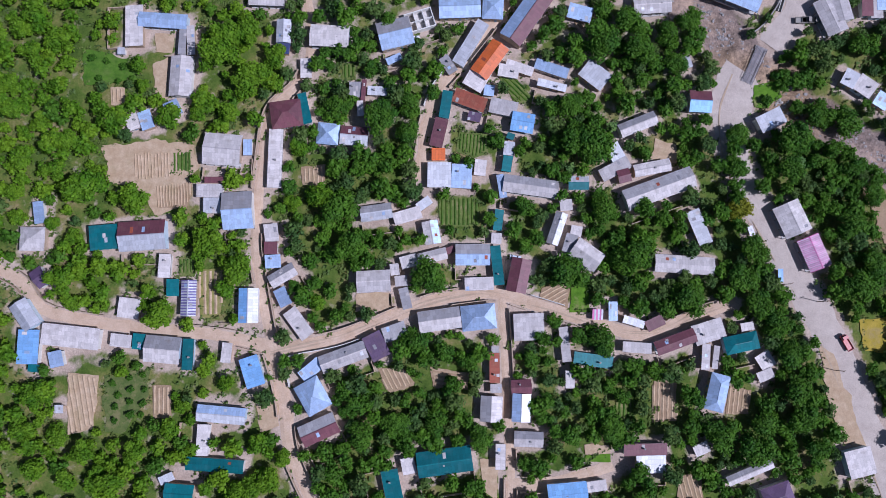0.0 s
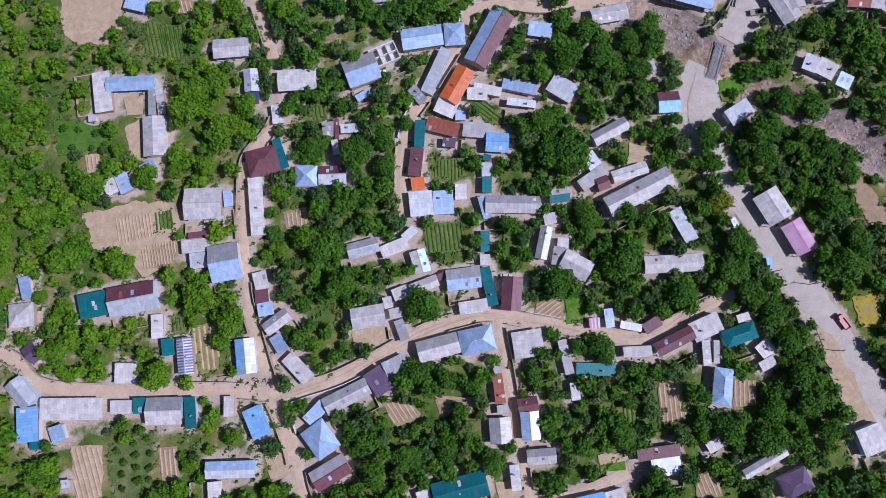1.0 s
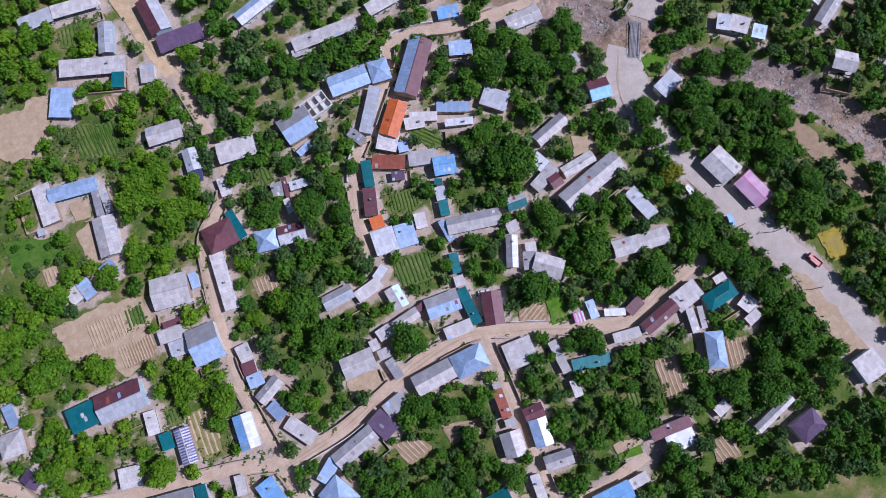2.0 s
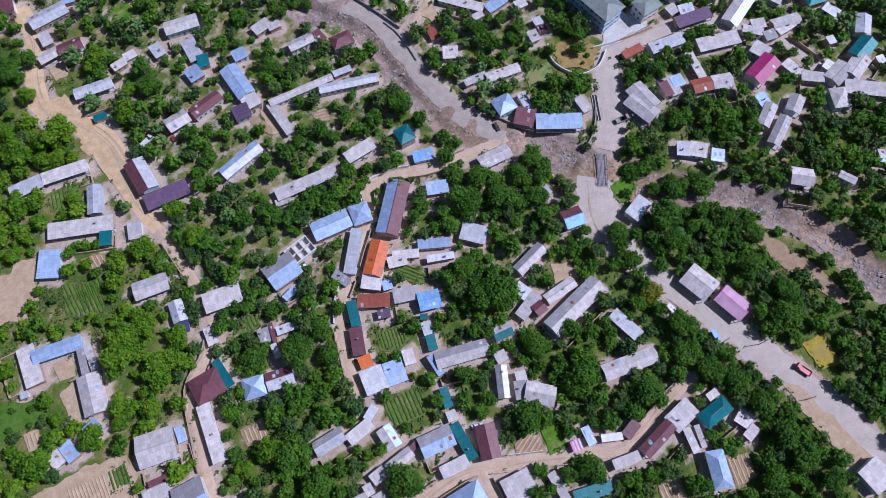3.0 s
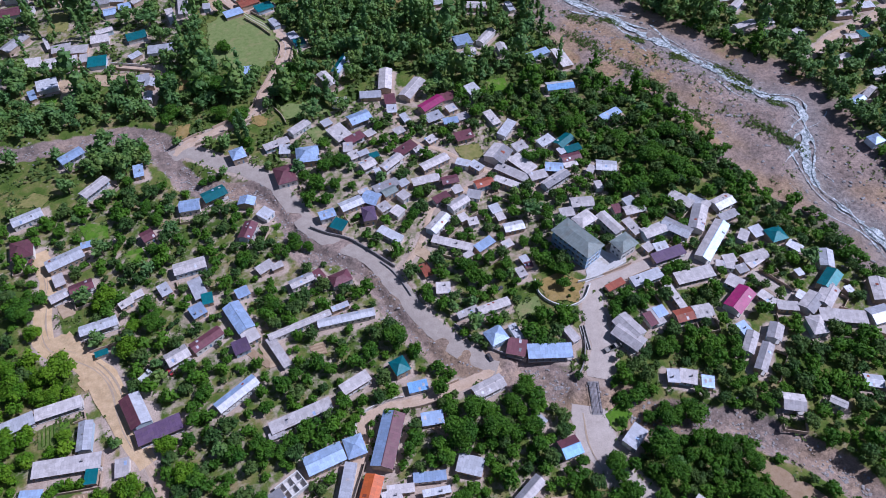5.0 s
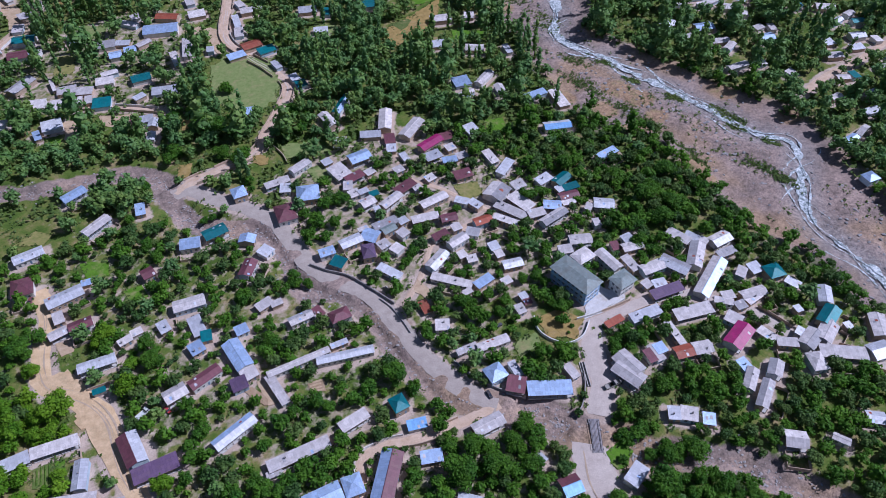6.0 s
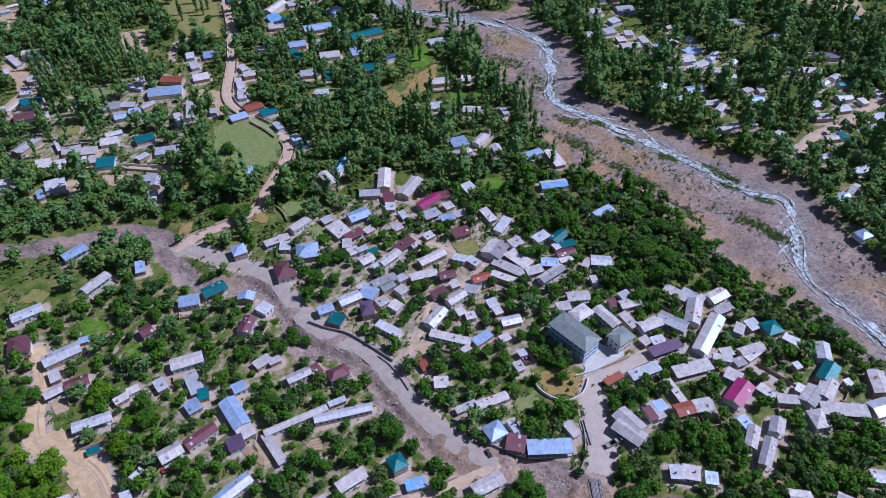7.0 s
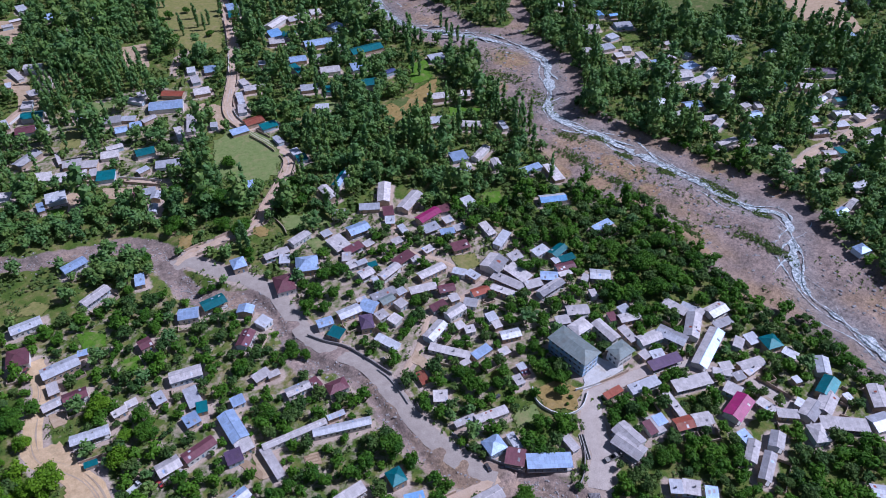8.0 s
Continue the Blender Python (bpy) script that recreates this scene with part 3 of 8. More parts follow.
        v = [(-ia, yl, -0.6), (ia, yl, -0.6), (ia, yh, -0.6), (-ia, yh, -0.6), (-ia, yl, e - 0.1), (ia, yl, e - 0.1), (ia, yh, e - 0.1), (-ia, yh, e - 0.1), (-ia, 0, e + rise - 0.1), (ia, 0, e + rise - 0.1)]
        part("wall", (v, [(3, 2, 1, 0), (0, 1, 5, 4), (2, 3, 7, 6), (1, 2, 6, 9, 5), (3, 0, 4, 8, 7), (4, 5, 9, 8), (6, 7, 8, 9)]), wm, ob)
        # roof1 covers the -y slope, roof2 the +y slope; some pairs are two greys
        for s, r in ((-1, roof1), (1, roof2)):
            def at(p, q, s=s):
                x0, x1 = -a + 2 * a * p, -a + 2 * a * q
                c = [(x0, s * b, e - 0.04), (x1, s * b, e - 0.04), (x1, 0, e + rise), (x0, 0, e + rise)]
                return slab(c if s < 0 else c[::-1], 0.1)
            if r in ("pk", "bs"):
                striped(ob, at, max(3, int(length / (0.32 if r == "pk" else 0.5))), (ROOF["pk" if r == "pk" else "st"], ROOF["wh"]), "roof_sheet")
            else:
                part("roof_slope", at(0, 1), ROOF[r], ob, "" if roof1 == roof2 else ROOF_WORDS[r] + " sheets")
        if fine:
            for _ in range(rgn.choice((0, 0, 1, 2, 3))):
                s, w2 = rgn.choice((-1, 1)), min(0.55, a * 0.2)
                cx, q0 = rgn.uniform(-0.85, 0.85) * (a - w2), rgn.uniform(0.1, 0.5)
                q1 = q0 + rgn.uniform(0.25, 0.45)
                zz = lambda q: e - 0.04 + (1 - q) * (rise + 0.04) + 0.025
                c = [(cx - w2, s * b * q1, zz(q1)), (cx + w2, s * b * q1, zz(q1)), (cx + w2, s * b * q0, zz(q0)), (cx - w2, s * b * q0, zz(q0))]
                part("patch_sheet", slab(c if s < 0 else c[::-1], 0.02), ROOF[rgn.choice(("gr", "wh", "lg", "bl", "re"))], ob, "odd roof sheet laid as a patch")
        part("ridge_cap", join(slab([(-a - 0.05, -0.22, e + rise - 0.01), (a + 0.05, -0.22, e + rise - 0.01), (a + 0.05, 0, e + rise + 0.05), (-a - 0.05, 0, e + rise + 0.05)], 0.03),
                               slab([(-a - 0.05, 0, e + rise + 0.05), (a + 0.05, 0, e + rise + 0.05), (a + 0.05, 0.22, e + rise - 0.01), (-a - 0.05, 0.22, e + rise - 0.01)], 0.03)),
             ROOF[roof1 if roof1 in ROOF else "wh"], ob)
    else:
        rise, r = 0.24 * min(length, width), max(0.3, a - b * 0.95)
        part("wall", box(-ia, ia, -ib, ib, -0.6, e), wm, ob)
        p = [(-a, -b, e), (a, -b, e), (a, b, e), (-a, b, e), (-r, 0, e + rise), (r, 0, e + rise)]
        p += [(-a, -b, e - 0.1), (a, -b, e - 0.1), (a, b, e - 0.1), (-a, b, e - 0.1)]
        faces = {"roof_slope": (0, 1, 5, 4), "x": (1, 2, 5), "y": (2, 3, 4, 5), "z": (3, 0, 4)}
        for nm, q in faces.items():
            vs = [p[i] for i in q]
            n3 = len(vs)
            lowv = [(c[0], c[1], c[2] - 0.1) for c in vs]
            fs = [tuple(range(n3)), tuple(range(2 * n3 - 1, n3 - 1, -1))] + [(i, i + n3, (i + 1) % n3 + n3, (i + 1) % n3) for i in range(n3)]
            part("roof_slope", (vs + lowv, fs), ROOF[roof1 if nm in ("roof_slope", "x") else roof2], ob)
        part("hip_cap", join(box(-r, r, -0.12, 0.12, e + rise - 0.04, e + rise + 0.05)), ROOF[roof1], ob)
    if fine:
        if not small:
            openings(ob, length, width, ang, height, b - 1.9 if porch else ib)
        if porch:
            gaps = max(2, int(length / 3.2))
            post = mesh_of("porch_post", *box(-0.09, 0.09, -0.09, 0.09, -0.3, e - 0.35 if kind == "s" else e - 0.15), TIMBER)
            for k in range(gaps + 1):
                part("porch_post", post, None, ob, "", pose(-ia + 0.1 + k * (2 * ia - 0.2) / gaps, side * (b - 0.35), 0))
            part("porch_floor", box(-ia, ia, *sorted((side * (b - 0.15), side * (b - 1.9))), -0.3, 0.22), CONCRETE, ob)
        if rgn.random() < 0.35 and not small:
            part("chimney", CHIMNEY, None, ob, "", pose(rgn.uniform(-0.6, 0.6) * ia, rgn.uniform(-0.5, 0.5) * ib, e + 0.35))
    return ob


# ---- the large school building round its court ----
def school_wing(x, y, length, width, ang, height, storeys, roof, wall, hip=True, label=""):
    ob = thing("school_wing", x, y, 0, ang, label, "building", "school wings")
    HOUSES.append((x, y, length / 2, width / 2, radians(ang)))
    a, b = length / 2, width / 2
    part("wall", box(-a + 0.9, a - 0.9, -b + 0.9, b - 0.9, -0.6, height), WALL[wall], ob)
    rise = 0.16 * width
    r = a - b * 0.9 if hip else a
    tops = [(-a, -b, height), (a, -b, height), (a, b, height), (-a, b, height), (-r, 0, height + rise), (r, 0, height + rise)]
    for q in ((0, 1, 5, 4), (1, 2, 5), (2, 3, 4, 5), (3, 0, 4)):
        vs = [tops[i] for i in q]
        n3 = len(vs)
        fs = [tuple(range(n3)), tuple(range(2 * n3 - 1, n3 - 1, -1))] + [(i, i + n3, (i + 1) % n3 + n3, (i + 1) % n3) for i in range(n3)]
        part("roof_slope", (vs + [(c[0], c[1], c[2] - 0.15) for c in vs], fs), ROOF[roof], ob)
    for s in range(storeys):
        z = 3.2 * s
        part("string_course", join(box(-a + 0.8, a - 0.8, -b + 0.8, b - 0.8, z + 2.7, z + 3.0)), WALL["white"], ob)
        for side in (-1, 1):
            n = int((length - 2) / 2.8)
            for k in range(n):
                w = part("window", WIN, None, ob, "", pose((k - (n - 1) / 2) * 2.8, side * (b - 0.86), z + 1.6, 0, 0, 0 if side < 0 else 180) @ Matrix.Diagonal((1.25, 1, 1.1, 1)))
                part("pane", PANE, None, w)
            n = int((width - 2) / 2.8)
            for k in range(n):
                w = part("window", WIN, None, ob, "", pose(side * (a - 0.86), (k - (n - 1) / 2) * 2.8, z + 1.6, 0, 0, 90 * side) @ Matrix.Diagonal((1.25, 1, 1.1, 1)))
                part("pane", PANE, None, w)
    return ob


def garden_wall(points, height=1.7, thick=0.4, kind="mud"):
    """A mud wall that runs along a lane or round a yard."""
    p = [Vector(q) for q in points]
    v, f = [], []
    for i, q in enumerate(p):
        d = (p[min(i + 1, len(p) - 1)] - p[max(i - 1, 0)]).normalized()
        s = Vector((-d.y, d.x)) * thick / 2
        h = height * (1 + 0.12 * noise.noise((q.x, q.y, 2)))
        v += [(q.x - s.x, q.y - s.y, -0.5), (q.x - s.x * 0.7, q.y - s.y * 0.7, h), (q.x + s.x * 0.7, q.y + s.y * 0.7, h), (q.x + s.x, q.y + s.y, -0.5)]
        if i:
            f += [(4 * i - 4 + k, 4 * i - 3 + k, 4 * i + 1 + k, 4 * i + k) for k in range(3)]
    n = len(p)
    f += [(0, 3, 2, 1), (4 * n - 4, 4 * n - 3, 4 * n - 2, 4 * n - 1)]
    return tagged(new("garden_wall", mesh_of("garden_wall", v, f, WALL[kind])), "weathered %s garden wall beside a lane" % ("mud" if kind == "mud" else "whitewashed"), "wall", "garden walls")


# ---- vegetation ----
def tufts(centres, normals, size, r, jitter=0.5):
    """Small ragged leaf sprays: folded quads about the given places, facing roughly along the normals."""
    n = len(centres)
    d = np.asarray(normals) + r.normal(0, jitter, (n, 3))
    d /= np.linalg.norm(d, axis=1)[:, None] + 1e-9
    u = np.cross(d, r.normal(0, 1, (n, 3)))
    u /= np.linalg.norm(u, axis=1)[:, None] + 1e-9
    w = np.cross(d, u)
    s = size * r.uniform(0.6, 1.35, (n, 1))
    a, b, c, e = (r.uniform(0.65, 1.25, (n, 1)) * s for _ in range(4))
    v = np.stack([centres + u * a, centres + w * b * 0.75 - d * s * 0.3, centres - u * c, centres - w * e * 0.75 - d * s * 0.3], 1)
    f = [t for k in range(0, 4 * n, 4) for t in ((k, k + 1, k + 2), (k, k + 2, k + 3))]
    return [tuple(q) for q in v.reshape(-1, 3)], f


def crown(seed, radius, tall, count, leaf, narrow=False, lobed=7):
    """A crown: boughs of leaf sprays round a dark inner mass, uneven, with gaps and stray shoots."""
    r = np.random.RandomState(seed)
    lobes = []
    if narrow:
        for k in range(lobed):
            t = 0.1 + 0.84 * k / (lobed - 1)
            w = radius * (0.56 + 0.48 * math.sin(math.pi * t)) * r.uniform(0.82, 1.15)
            lobes.append((np.array([r.normal(0, 0.16 * radius), r.normal(0, 0.16 * radius), tall * t]), np.array([w, w, tall * 0.85 / lobed])))
    else:
        lobes.append((np.array([0, 0, tall * 0.58]), np.array([0.62, 0.62, 0]) * radius + np.array([0, 0, tall * 0.36])))
        for k in range(r.randint(lobed - 1, lobed + 2)):
            a, d = 2 * math.pi * (k + r.uniform(-0.35, 0.35)) / lobed, radius * r.uniform(0.36, 0.7)
            s = radius * r.uniform(0.26, 0.48)
            lobes.append((np.array([d * math.cos(a), d * math.sin(a), tall * r.uniform(0.32, 0.8)]), np.array([s, s, s * r.uniform(0.7, 1.1)])))
    area = np.array([s[0] * s[0] for _, s in lobes])
    cs, ns = [], []
    for (c, s), k in zip(lobes, np.maximum(6, count * area / area.sum()).astype(int)):
        d = r.normal(0, 1, (k, 3))
        d[:, 2] = np.abs(d[:, 2]) * r.choice([1, 1, 1, -1], k)
        d /= np.linalg.norm(d, axis=1)[:, None]
        reach = np.where(r.rand(k, 1) < 0.1, r.uniform(1.1, 1.3, (k, 1)), r.uniform(0.66, 1.1, (k, 1)))
        cs.append(c + d * s * reach)
        ns.append(d + (0, 0, 0.35))
    v, f = tufts(np.vstack(cs), np.vstack(ns), leaf, r)
    for c, s in lobes:
        bm = bmesh.new()
        bmesh.ops.create_icosphere(bm, subdivisions=1, radius=0.72)
        base = len(v)
        v += [tuple(c + np.array(q.co) * s * r.uniform(0.8, 1.08)) for q in bm.verts]
        f += [tuple(base + q.index for q in t.verts) for t in bm.faces]
        bm.free()
    return v, f


def trunk(seed, height, girth, spread):
    """A tapered, slightly bent trunk with three or four limbs."""
    r = np.random.RandomState(seed)
    shapes = []

    def limb(p, q, g0, g1):
        v, f = [], []
        for k in range(4):
            t = k / 3
            c = np.array(p) * (1 - t) + np.array(q) * t + (r.normal(0, 0.06, 3) if 0 < k < 3 else 0)
            g = g0 + (g1 - g0) * t
            v += [(c[0] + g * math.cos(i * math.pi / 3), c[1] + g * math.sin(i * math.pi / 3), c[2]) for i in range(6)]
        f = [(6 * k + i, 6 * k + (i + 1) % 6, 6 * k + 6 + (i + 1) % 6, 6 * k + 6 + i) for k in range(3) for i in range(6)]
        shapes.append((v, f))
    fork = height * 0.42
    limb((0, 0, -0.4), (0, 0, fork), girth, girth * 0.7)
    for k in range(4):
        a = k * 1.6 + r.uniform(-0.4, 0.4)
        limb((0, 0, fork), (spread * math.cos(a), spread * math.sin(a), height * r.uniform(0.7, 0.85)), girth * 0.55, girth * 0.2)
    return join(*shapes)


def tree_kind(name, leafmat, seeds, radius, tall, count, leaf, narrow=False):
    out = []
    for s in seeds:
        c = mesh_of("crown", *crown(s, radius, tall, count, leaf, narrow), leafmat)
        t = mesh_of("trunk", *trunk(s, tall, 0.05 * radius + 0.08, 0.3 * radius), BARK)
        out.append((c, t))
    return out


TREES = {
    "small": tree_kind("small", LEAF, (11, 12, 13, 14), 2.3, 4.2, 260, 0.36),
    "mid": tree_kind("mid", LEAF, (21, 22, 23, 24, 25), 3.8, 6.4, 640, 0.42),
    "large": tree_kind("large", LEAF, (31, 32, 33, 34), 6.2, 10.0, 1500, 0.5),
    "poplar": tree_kind("poplar", POPLAR, (41, 42, 43), 1.5, 14.0, 320, 0.5, True),
    "bright_green": tree_kind("bright_green", BRIGHTLEAF, (61, 62, 63), 5.0, 8.2, 980, 0.46),
    "gold": tree_kind("gold", GOLD, (51, 52), 4.4, 7.5, 700, 0.45),
}
BASE = {"small": 2.3, "mid": 3.8, "large": 6.2, "poplar": 1.5, "gold": 4.4, "bright_green": 5.0}
TREE_LABEL = {"small": "small green fruit tree in a garden", "mid": "leafy green orchard tree", "large": "large spreading walnut tree with a dense crown",
              "poplar": "tall narrow dark-green poplar", "bright_green": "light-green broad tree on the slope", "gold": "yellow-green tree beside the road"}
STOOD = []


def tree(x, y, r, kind=""):
    """A tree with a crown of radius r: trunk and crown, turned and scaled at random."""
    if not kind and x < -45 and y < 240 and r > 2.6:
        kind = "bright_green"
    kind = kind or ("small" if r < 3.0 else "mid" if r < 5.0 else "large")
    c, t = rng.choice(TREES[kind])
    k = r / BASE[kind]
    ob = new("poplar_tree" if kind == "poplar" else "tree")
    ob.matrix_basis = pose(x, y, level(x, y) + 0.05, 0, 0, rng.uniform(0, 360)) @ Matrix.Diagonal((k * rng.uniform(0.92, 1.08), k, k * rng.uniform(0.85, 1.1), 1))
    tagged(ob, TREE_LABEL[kind], "tree", "poplars" if kind == "poplar" else "village trees")
    part("trunk", t, None, ob)
    part("crown", c, None, ob)
    STOOD.append((x, y, r))


# A raster of the plan, 1 m a cell: how many metres it is to the next house, lane, bed or field.
GX, GY, NX, NY = -340, -200, 1180, 1120
room = np.full((NX, NY), 9.0)


def cells(x0, x1, y0, y1):
    i0, i1 = max(0, int(x0 - GX)), min(NX, int(x1 - GX) + 2)
    j0, j1 = max(0, int(y0 - GY)), min(NY, int(y1 - GY) + 2)
    X, Y = np.meshgrid(np.arange(i0, i1) + GX, np.arange(j0, j1) + GY, indexing="ij")
    return slice(i0, i1), slice(j0, j1), X, Y


def take_disc(x, y, r):
    si, sj, X, Y = cells(x - r, x + r, y - r, y + r)
    room[si, sj][(X - x) ** 2 + (Y - y) ** 2 < r * r] = 0


def survey():
    """Marks what is built and cleared, then lets the distance grow outwards."""
    for hx, hy, a, b, t in HOUSES:
        d = a + b
        si, sj, X, Y = cells(hx - d, hx + d, hy - d, hy + d)
        u, v = (X - hx) * math.cos(t) + (Y - hy) * math.sin(t), -(X - hx) * math.sin(t) + (Y - hy) * math.cos(t)
        room[si, sj][(abs(u) < a + 0.3) & (abs(v) < b + 0.3)] = 0
        if 0.43 * hx + 0.9 * hy > 380:                        # open yards down the slope from the upper houses
            take_disc(hx - 2.6, hy - 5.4, 0.75 * max(a, b))
    for line, w in LANES.values():
        for x, y in line:
            take_disc(x, y, w * 0.55)
    for x, y in RAVINE:
        take_disc(x, y, 6.8)
    for x, y, h in RIVER:
        take_disc(x, y, h * 0.98)
    for x, y in GULLY:
        take_disc(x, y, 8.0)
    take_disc(131.9, 128.5, 5.0)
    take_disc(129.6, 121.5, 5.0)
    take_disc(147.4, -7.2, 6.5)
    for c in CLEAR:
        (x0, y0), (x1, y1) = c.min(0), c.max(0)
        si, sj, X, Y = cells(x0, x1, y0, y1)
        inside = np.zeros(X.shape, bool)
        for (ax, ay), (bx, by) in zip(c, np.roll(c, -1, 0)):
            if ay != by:
                inside ^= ((ay > Y) != (by > Y)) & (X < (bx - ax) * (Y - ay) / (by - ay) + ax)
        room[si, sj][inside] = 0
    for k in range(8):
        g = room.copy()
        step = 1.0
        g[1:] = np.minimum(g[1:], room[:-1] + step)
        g[:-1] = np.minimum(g[:-1], room[1:] + step)
        g[:, 1:] = np.minimum(g[:, 1:], room[:, :-1] + step)
        g[:, :-1] = np.minimum(g[:, :-1], room[:, 1:] + step)
        if k % 2:
            g[1:, 1:] = np.minimum(g[1:, 1:], room[:-1, :-1] + step)
            g[:-1, 1:] = np.minimum(g[:-1, 1:], room[1:, :-1] + step)
            g[1:, :-1] = np.minimum(g[1:, :-1], room[:-1, 1:] + step)
            g[:-1, :-1] = np.minimum(g[:-1, :-1], room[1:, 1:] + step)
        room[:] = g


def space(x, y):
    i, j = int(round(x - GX)), int(round(y - GY))
    return room[i, j] if 0 <= i < NX and 0 <= j < NY else 9.0


def free(x, y, r, slack=0.0):
    """Whether a crown of radius r has room at x, y; boughs may reach a little over."""
    return space(x, y) > r * 0.56 + slack


CORE = [np.array([(40.7, 312.8), (78.0, 320.6), (124.3, 326.4), (158.3, 291.9), (188.2, 249.1), (182.8, 205.7), (149.2, 169.9), (100.9, 184.9), (71.6, 214.3), (40.7, 241.2)]), np.array([(181.6, 188.0), (253.2, 170.4), (280.9, 116.0), (280.6, 89.2), (252.0, 65.4), (213.1, 103.3), (188.3, 132.6), (159.2, 146.3)]), np.array([(-97.5, 500.0), (-63.6, 525.1), (-7.3, 535.0), (33.2, 525.7), (24.6, 459.0), (8.5, 393.4), (-85.5, 437.3), (-98.3, 450.0)])]      # closely built quarters, with few trees


# ---- houses and sheds ----
house(-117.5, 112.6, 16.1, 6.9, -88, 2.9, "s", "lg", "", "mud")
house(-106.5, 114.5, 18.6, 5.8, -4, 3.2, "g", "bl", "", "blue")
house(-98.9, 106.1, 10.0, 2.8, 88, 2.9, "s", "gr", "", "white")
house(-95.7, 106.8, 11.6, 3.0, -86, 2.9, "s", "lg", "", "mud")
house(-98.8, 92.6, 15.6, 8.5, 88, 3.2, "g", "lg", "", "white")
house(-122.3, 102.9, 2.8, 2.7, -0, 2.2, "s", "wh", "", "white")
house(-111.5, 75.9, 7.3, 5.0, -71, 2.9, "s", "bl", "", "mud")
house(-116.7, 75.2, 4.9, 6.0, 21, 2.4, "s", "lg", "", "white")
house(-101.6, 80.3, 5.6, 5.9, 26, 2.9, "s", "bl", "", "white")
house(-82.3, 64.4, 14.0, 12.0, -5, 3.4, "g", "lg", "", "mud")
house(-73.2, 65.4, 3.2, 6.0, -0, 2.6, "s", "bl", "", "white")
house(-67.1, 124.1, 13.7, 7.7, -2, 3.4, "g", "lg", "", "white")
house(-60.5, 110.2, 9.1, 5.6, 89, 3.2, "g", "wh", "", "white")
house(-60.6, 103.7, 4.2, 4.9, 83, 2.9, "s", "na", "", "mud")
house(-43.0, 108.2, 14.8, 8.4, -3, 3.6, "g", "lg", "", "blue")
house(-51.9, 96.0, 4.3, 7.5, -0, 2.4, "s", "lg", "", "mud")
house(-58.7, 78.0, 12.0, 10.5, 8, 3.4, "h", "ma", "", "mud")
house(-51.9, 80.1, 12.0, 3.3, -77, 3.6, "s", "te", "", "white")
house(-62.7, 61.2, 22.3, 5.3, 89, 2.8, "s", "lg", "", "white")
house(-43.1, 70.4, 8.3, 8.2, -6, 3.2, "h", "bl", "", "blue")
house(-33.3, 69.6, 10.4, 7.3, -5, 3.2, "g", "wh", "ma", "blue")
house(-33.1, 87.5, 4.7, 5.9, -0, 2.9, "s", "gr", "", "mud")
house(-29.9, 87.2, 8.1, 1.7, 86, 3.4, "s", "ma", "", "mud")
house(-24.8, 87.0, 7.5, 3.5, -3, 2.9, "s", "wh", "", "white")
house(-31.2, 80.3, 5.9, 2.5, -87, 2.9, "s", "lg", "", "mud")
house(-18.2, 109.1, 12.8, 11.0, 14, 3.8, "g", "bl", "gr", "mud")
house(-18.6, 99.5, 6.1, 2.7, 24, 2.8, "s", "bl", "", "white")
house(-8.9, 114.9, 10.8, 7.6, 17, 2.6, "u", "wh", "", "white")
house(6.3, 119.5, 15.9, 8.5, 2, 3.6, "g", "bl", "", "mud")
house(18.9, 119.3, 8.0, 9.2, -3, 3.6, "h", "bl", "", "mud")
house(32.0, 116.2, 24.0, 9.3, 55, 4.2, "g", "ma", "bl", "mud")
house(10.4, 105.6, 19.3, 4.9, 59, 3.2, "s", "wh", "", "blue")
house(1.9, 97.2, 7.3, 3.9, -58, 2.8, "s", "gr", "", "mud")
house(17.5, 98.8, 14.7, 7.6, 54, 4.0, "g", "or", "", "white")
house(12.1, 90.6, 6.1, 8.0, 60, 3.2, "s", "lg", "", "mud")
house(17.3, 87.2, 3.9, 4.1, -7, 2.8, "s", "bl", "", "mud")
house(10.0, 83.4, 12.7, 5.5, -21, 3.0, "s", "re", "", "white")
house(1.0, 81.7, 10.6, 3.9, 81, 3.2, "s", "te", "", "blue")
house(-1.7, 71.0, 11.1, 4.9, 77, 3.0, "s", "ma", "", "white")
house(-1.8, 62.7, 5.1, 4.7, -0, 2.7, "s", "or", "", "white")
house(11.7, 77.1, 5.0, 3.5, -13, 2.6, "s", "pu", "", "mud")
house(22.6, 80.6, 10.4, 5.8, -12, 3.0, "s", "lg", "", "white")
house(29.7, 74.7, 8.6, 7.5, -10, 3.4, "g", "db", "", "blue")
house(28.8, 96.0, 10.8, 3.7, -19, 2.8, "s", "lg", "", "mud")
house(24.7, 94.7, 7.8, 4.8, -10, 2.8, "s", "lg", "", "mud")
house(40.9, 95.6, 13.0, 4.1, -19, 3.0, "s", "bl", "", "white")
house(40.9, 89.1, 11.1, 2.9, -14, 3.2, "s", "wh", "", "mud")
house(57.2, 93.0, 10.5, 7.7, -39, 3.4, "s", "wh", "", "mud")
house(79.5, 120.4, 14.3, 6.7, 4, 3.4, "g", "lg", "", "mud")
house(92.3, 98.2, 3.2, 4.6, 20, 2.6, "s", "wh", "", "mud")
house(96.6, 82.7, 8.3, 8.3, -3, 3.2, "g", "db", "ma", "white")
house(122.5, 75.5, 10.3, 6.5, 26, 3.8, "s", "wh", "", "white")
house(150.2, 120.3, 13.5, 8.8, -78, 3.6, "g", "lg", "", "white")
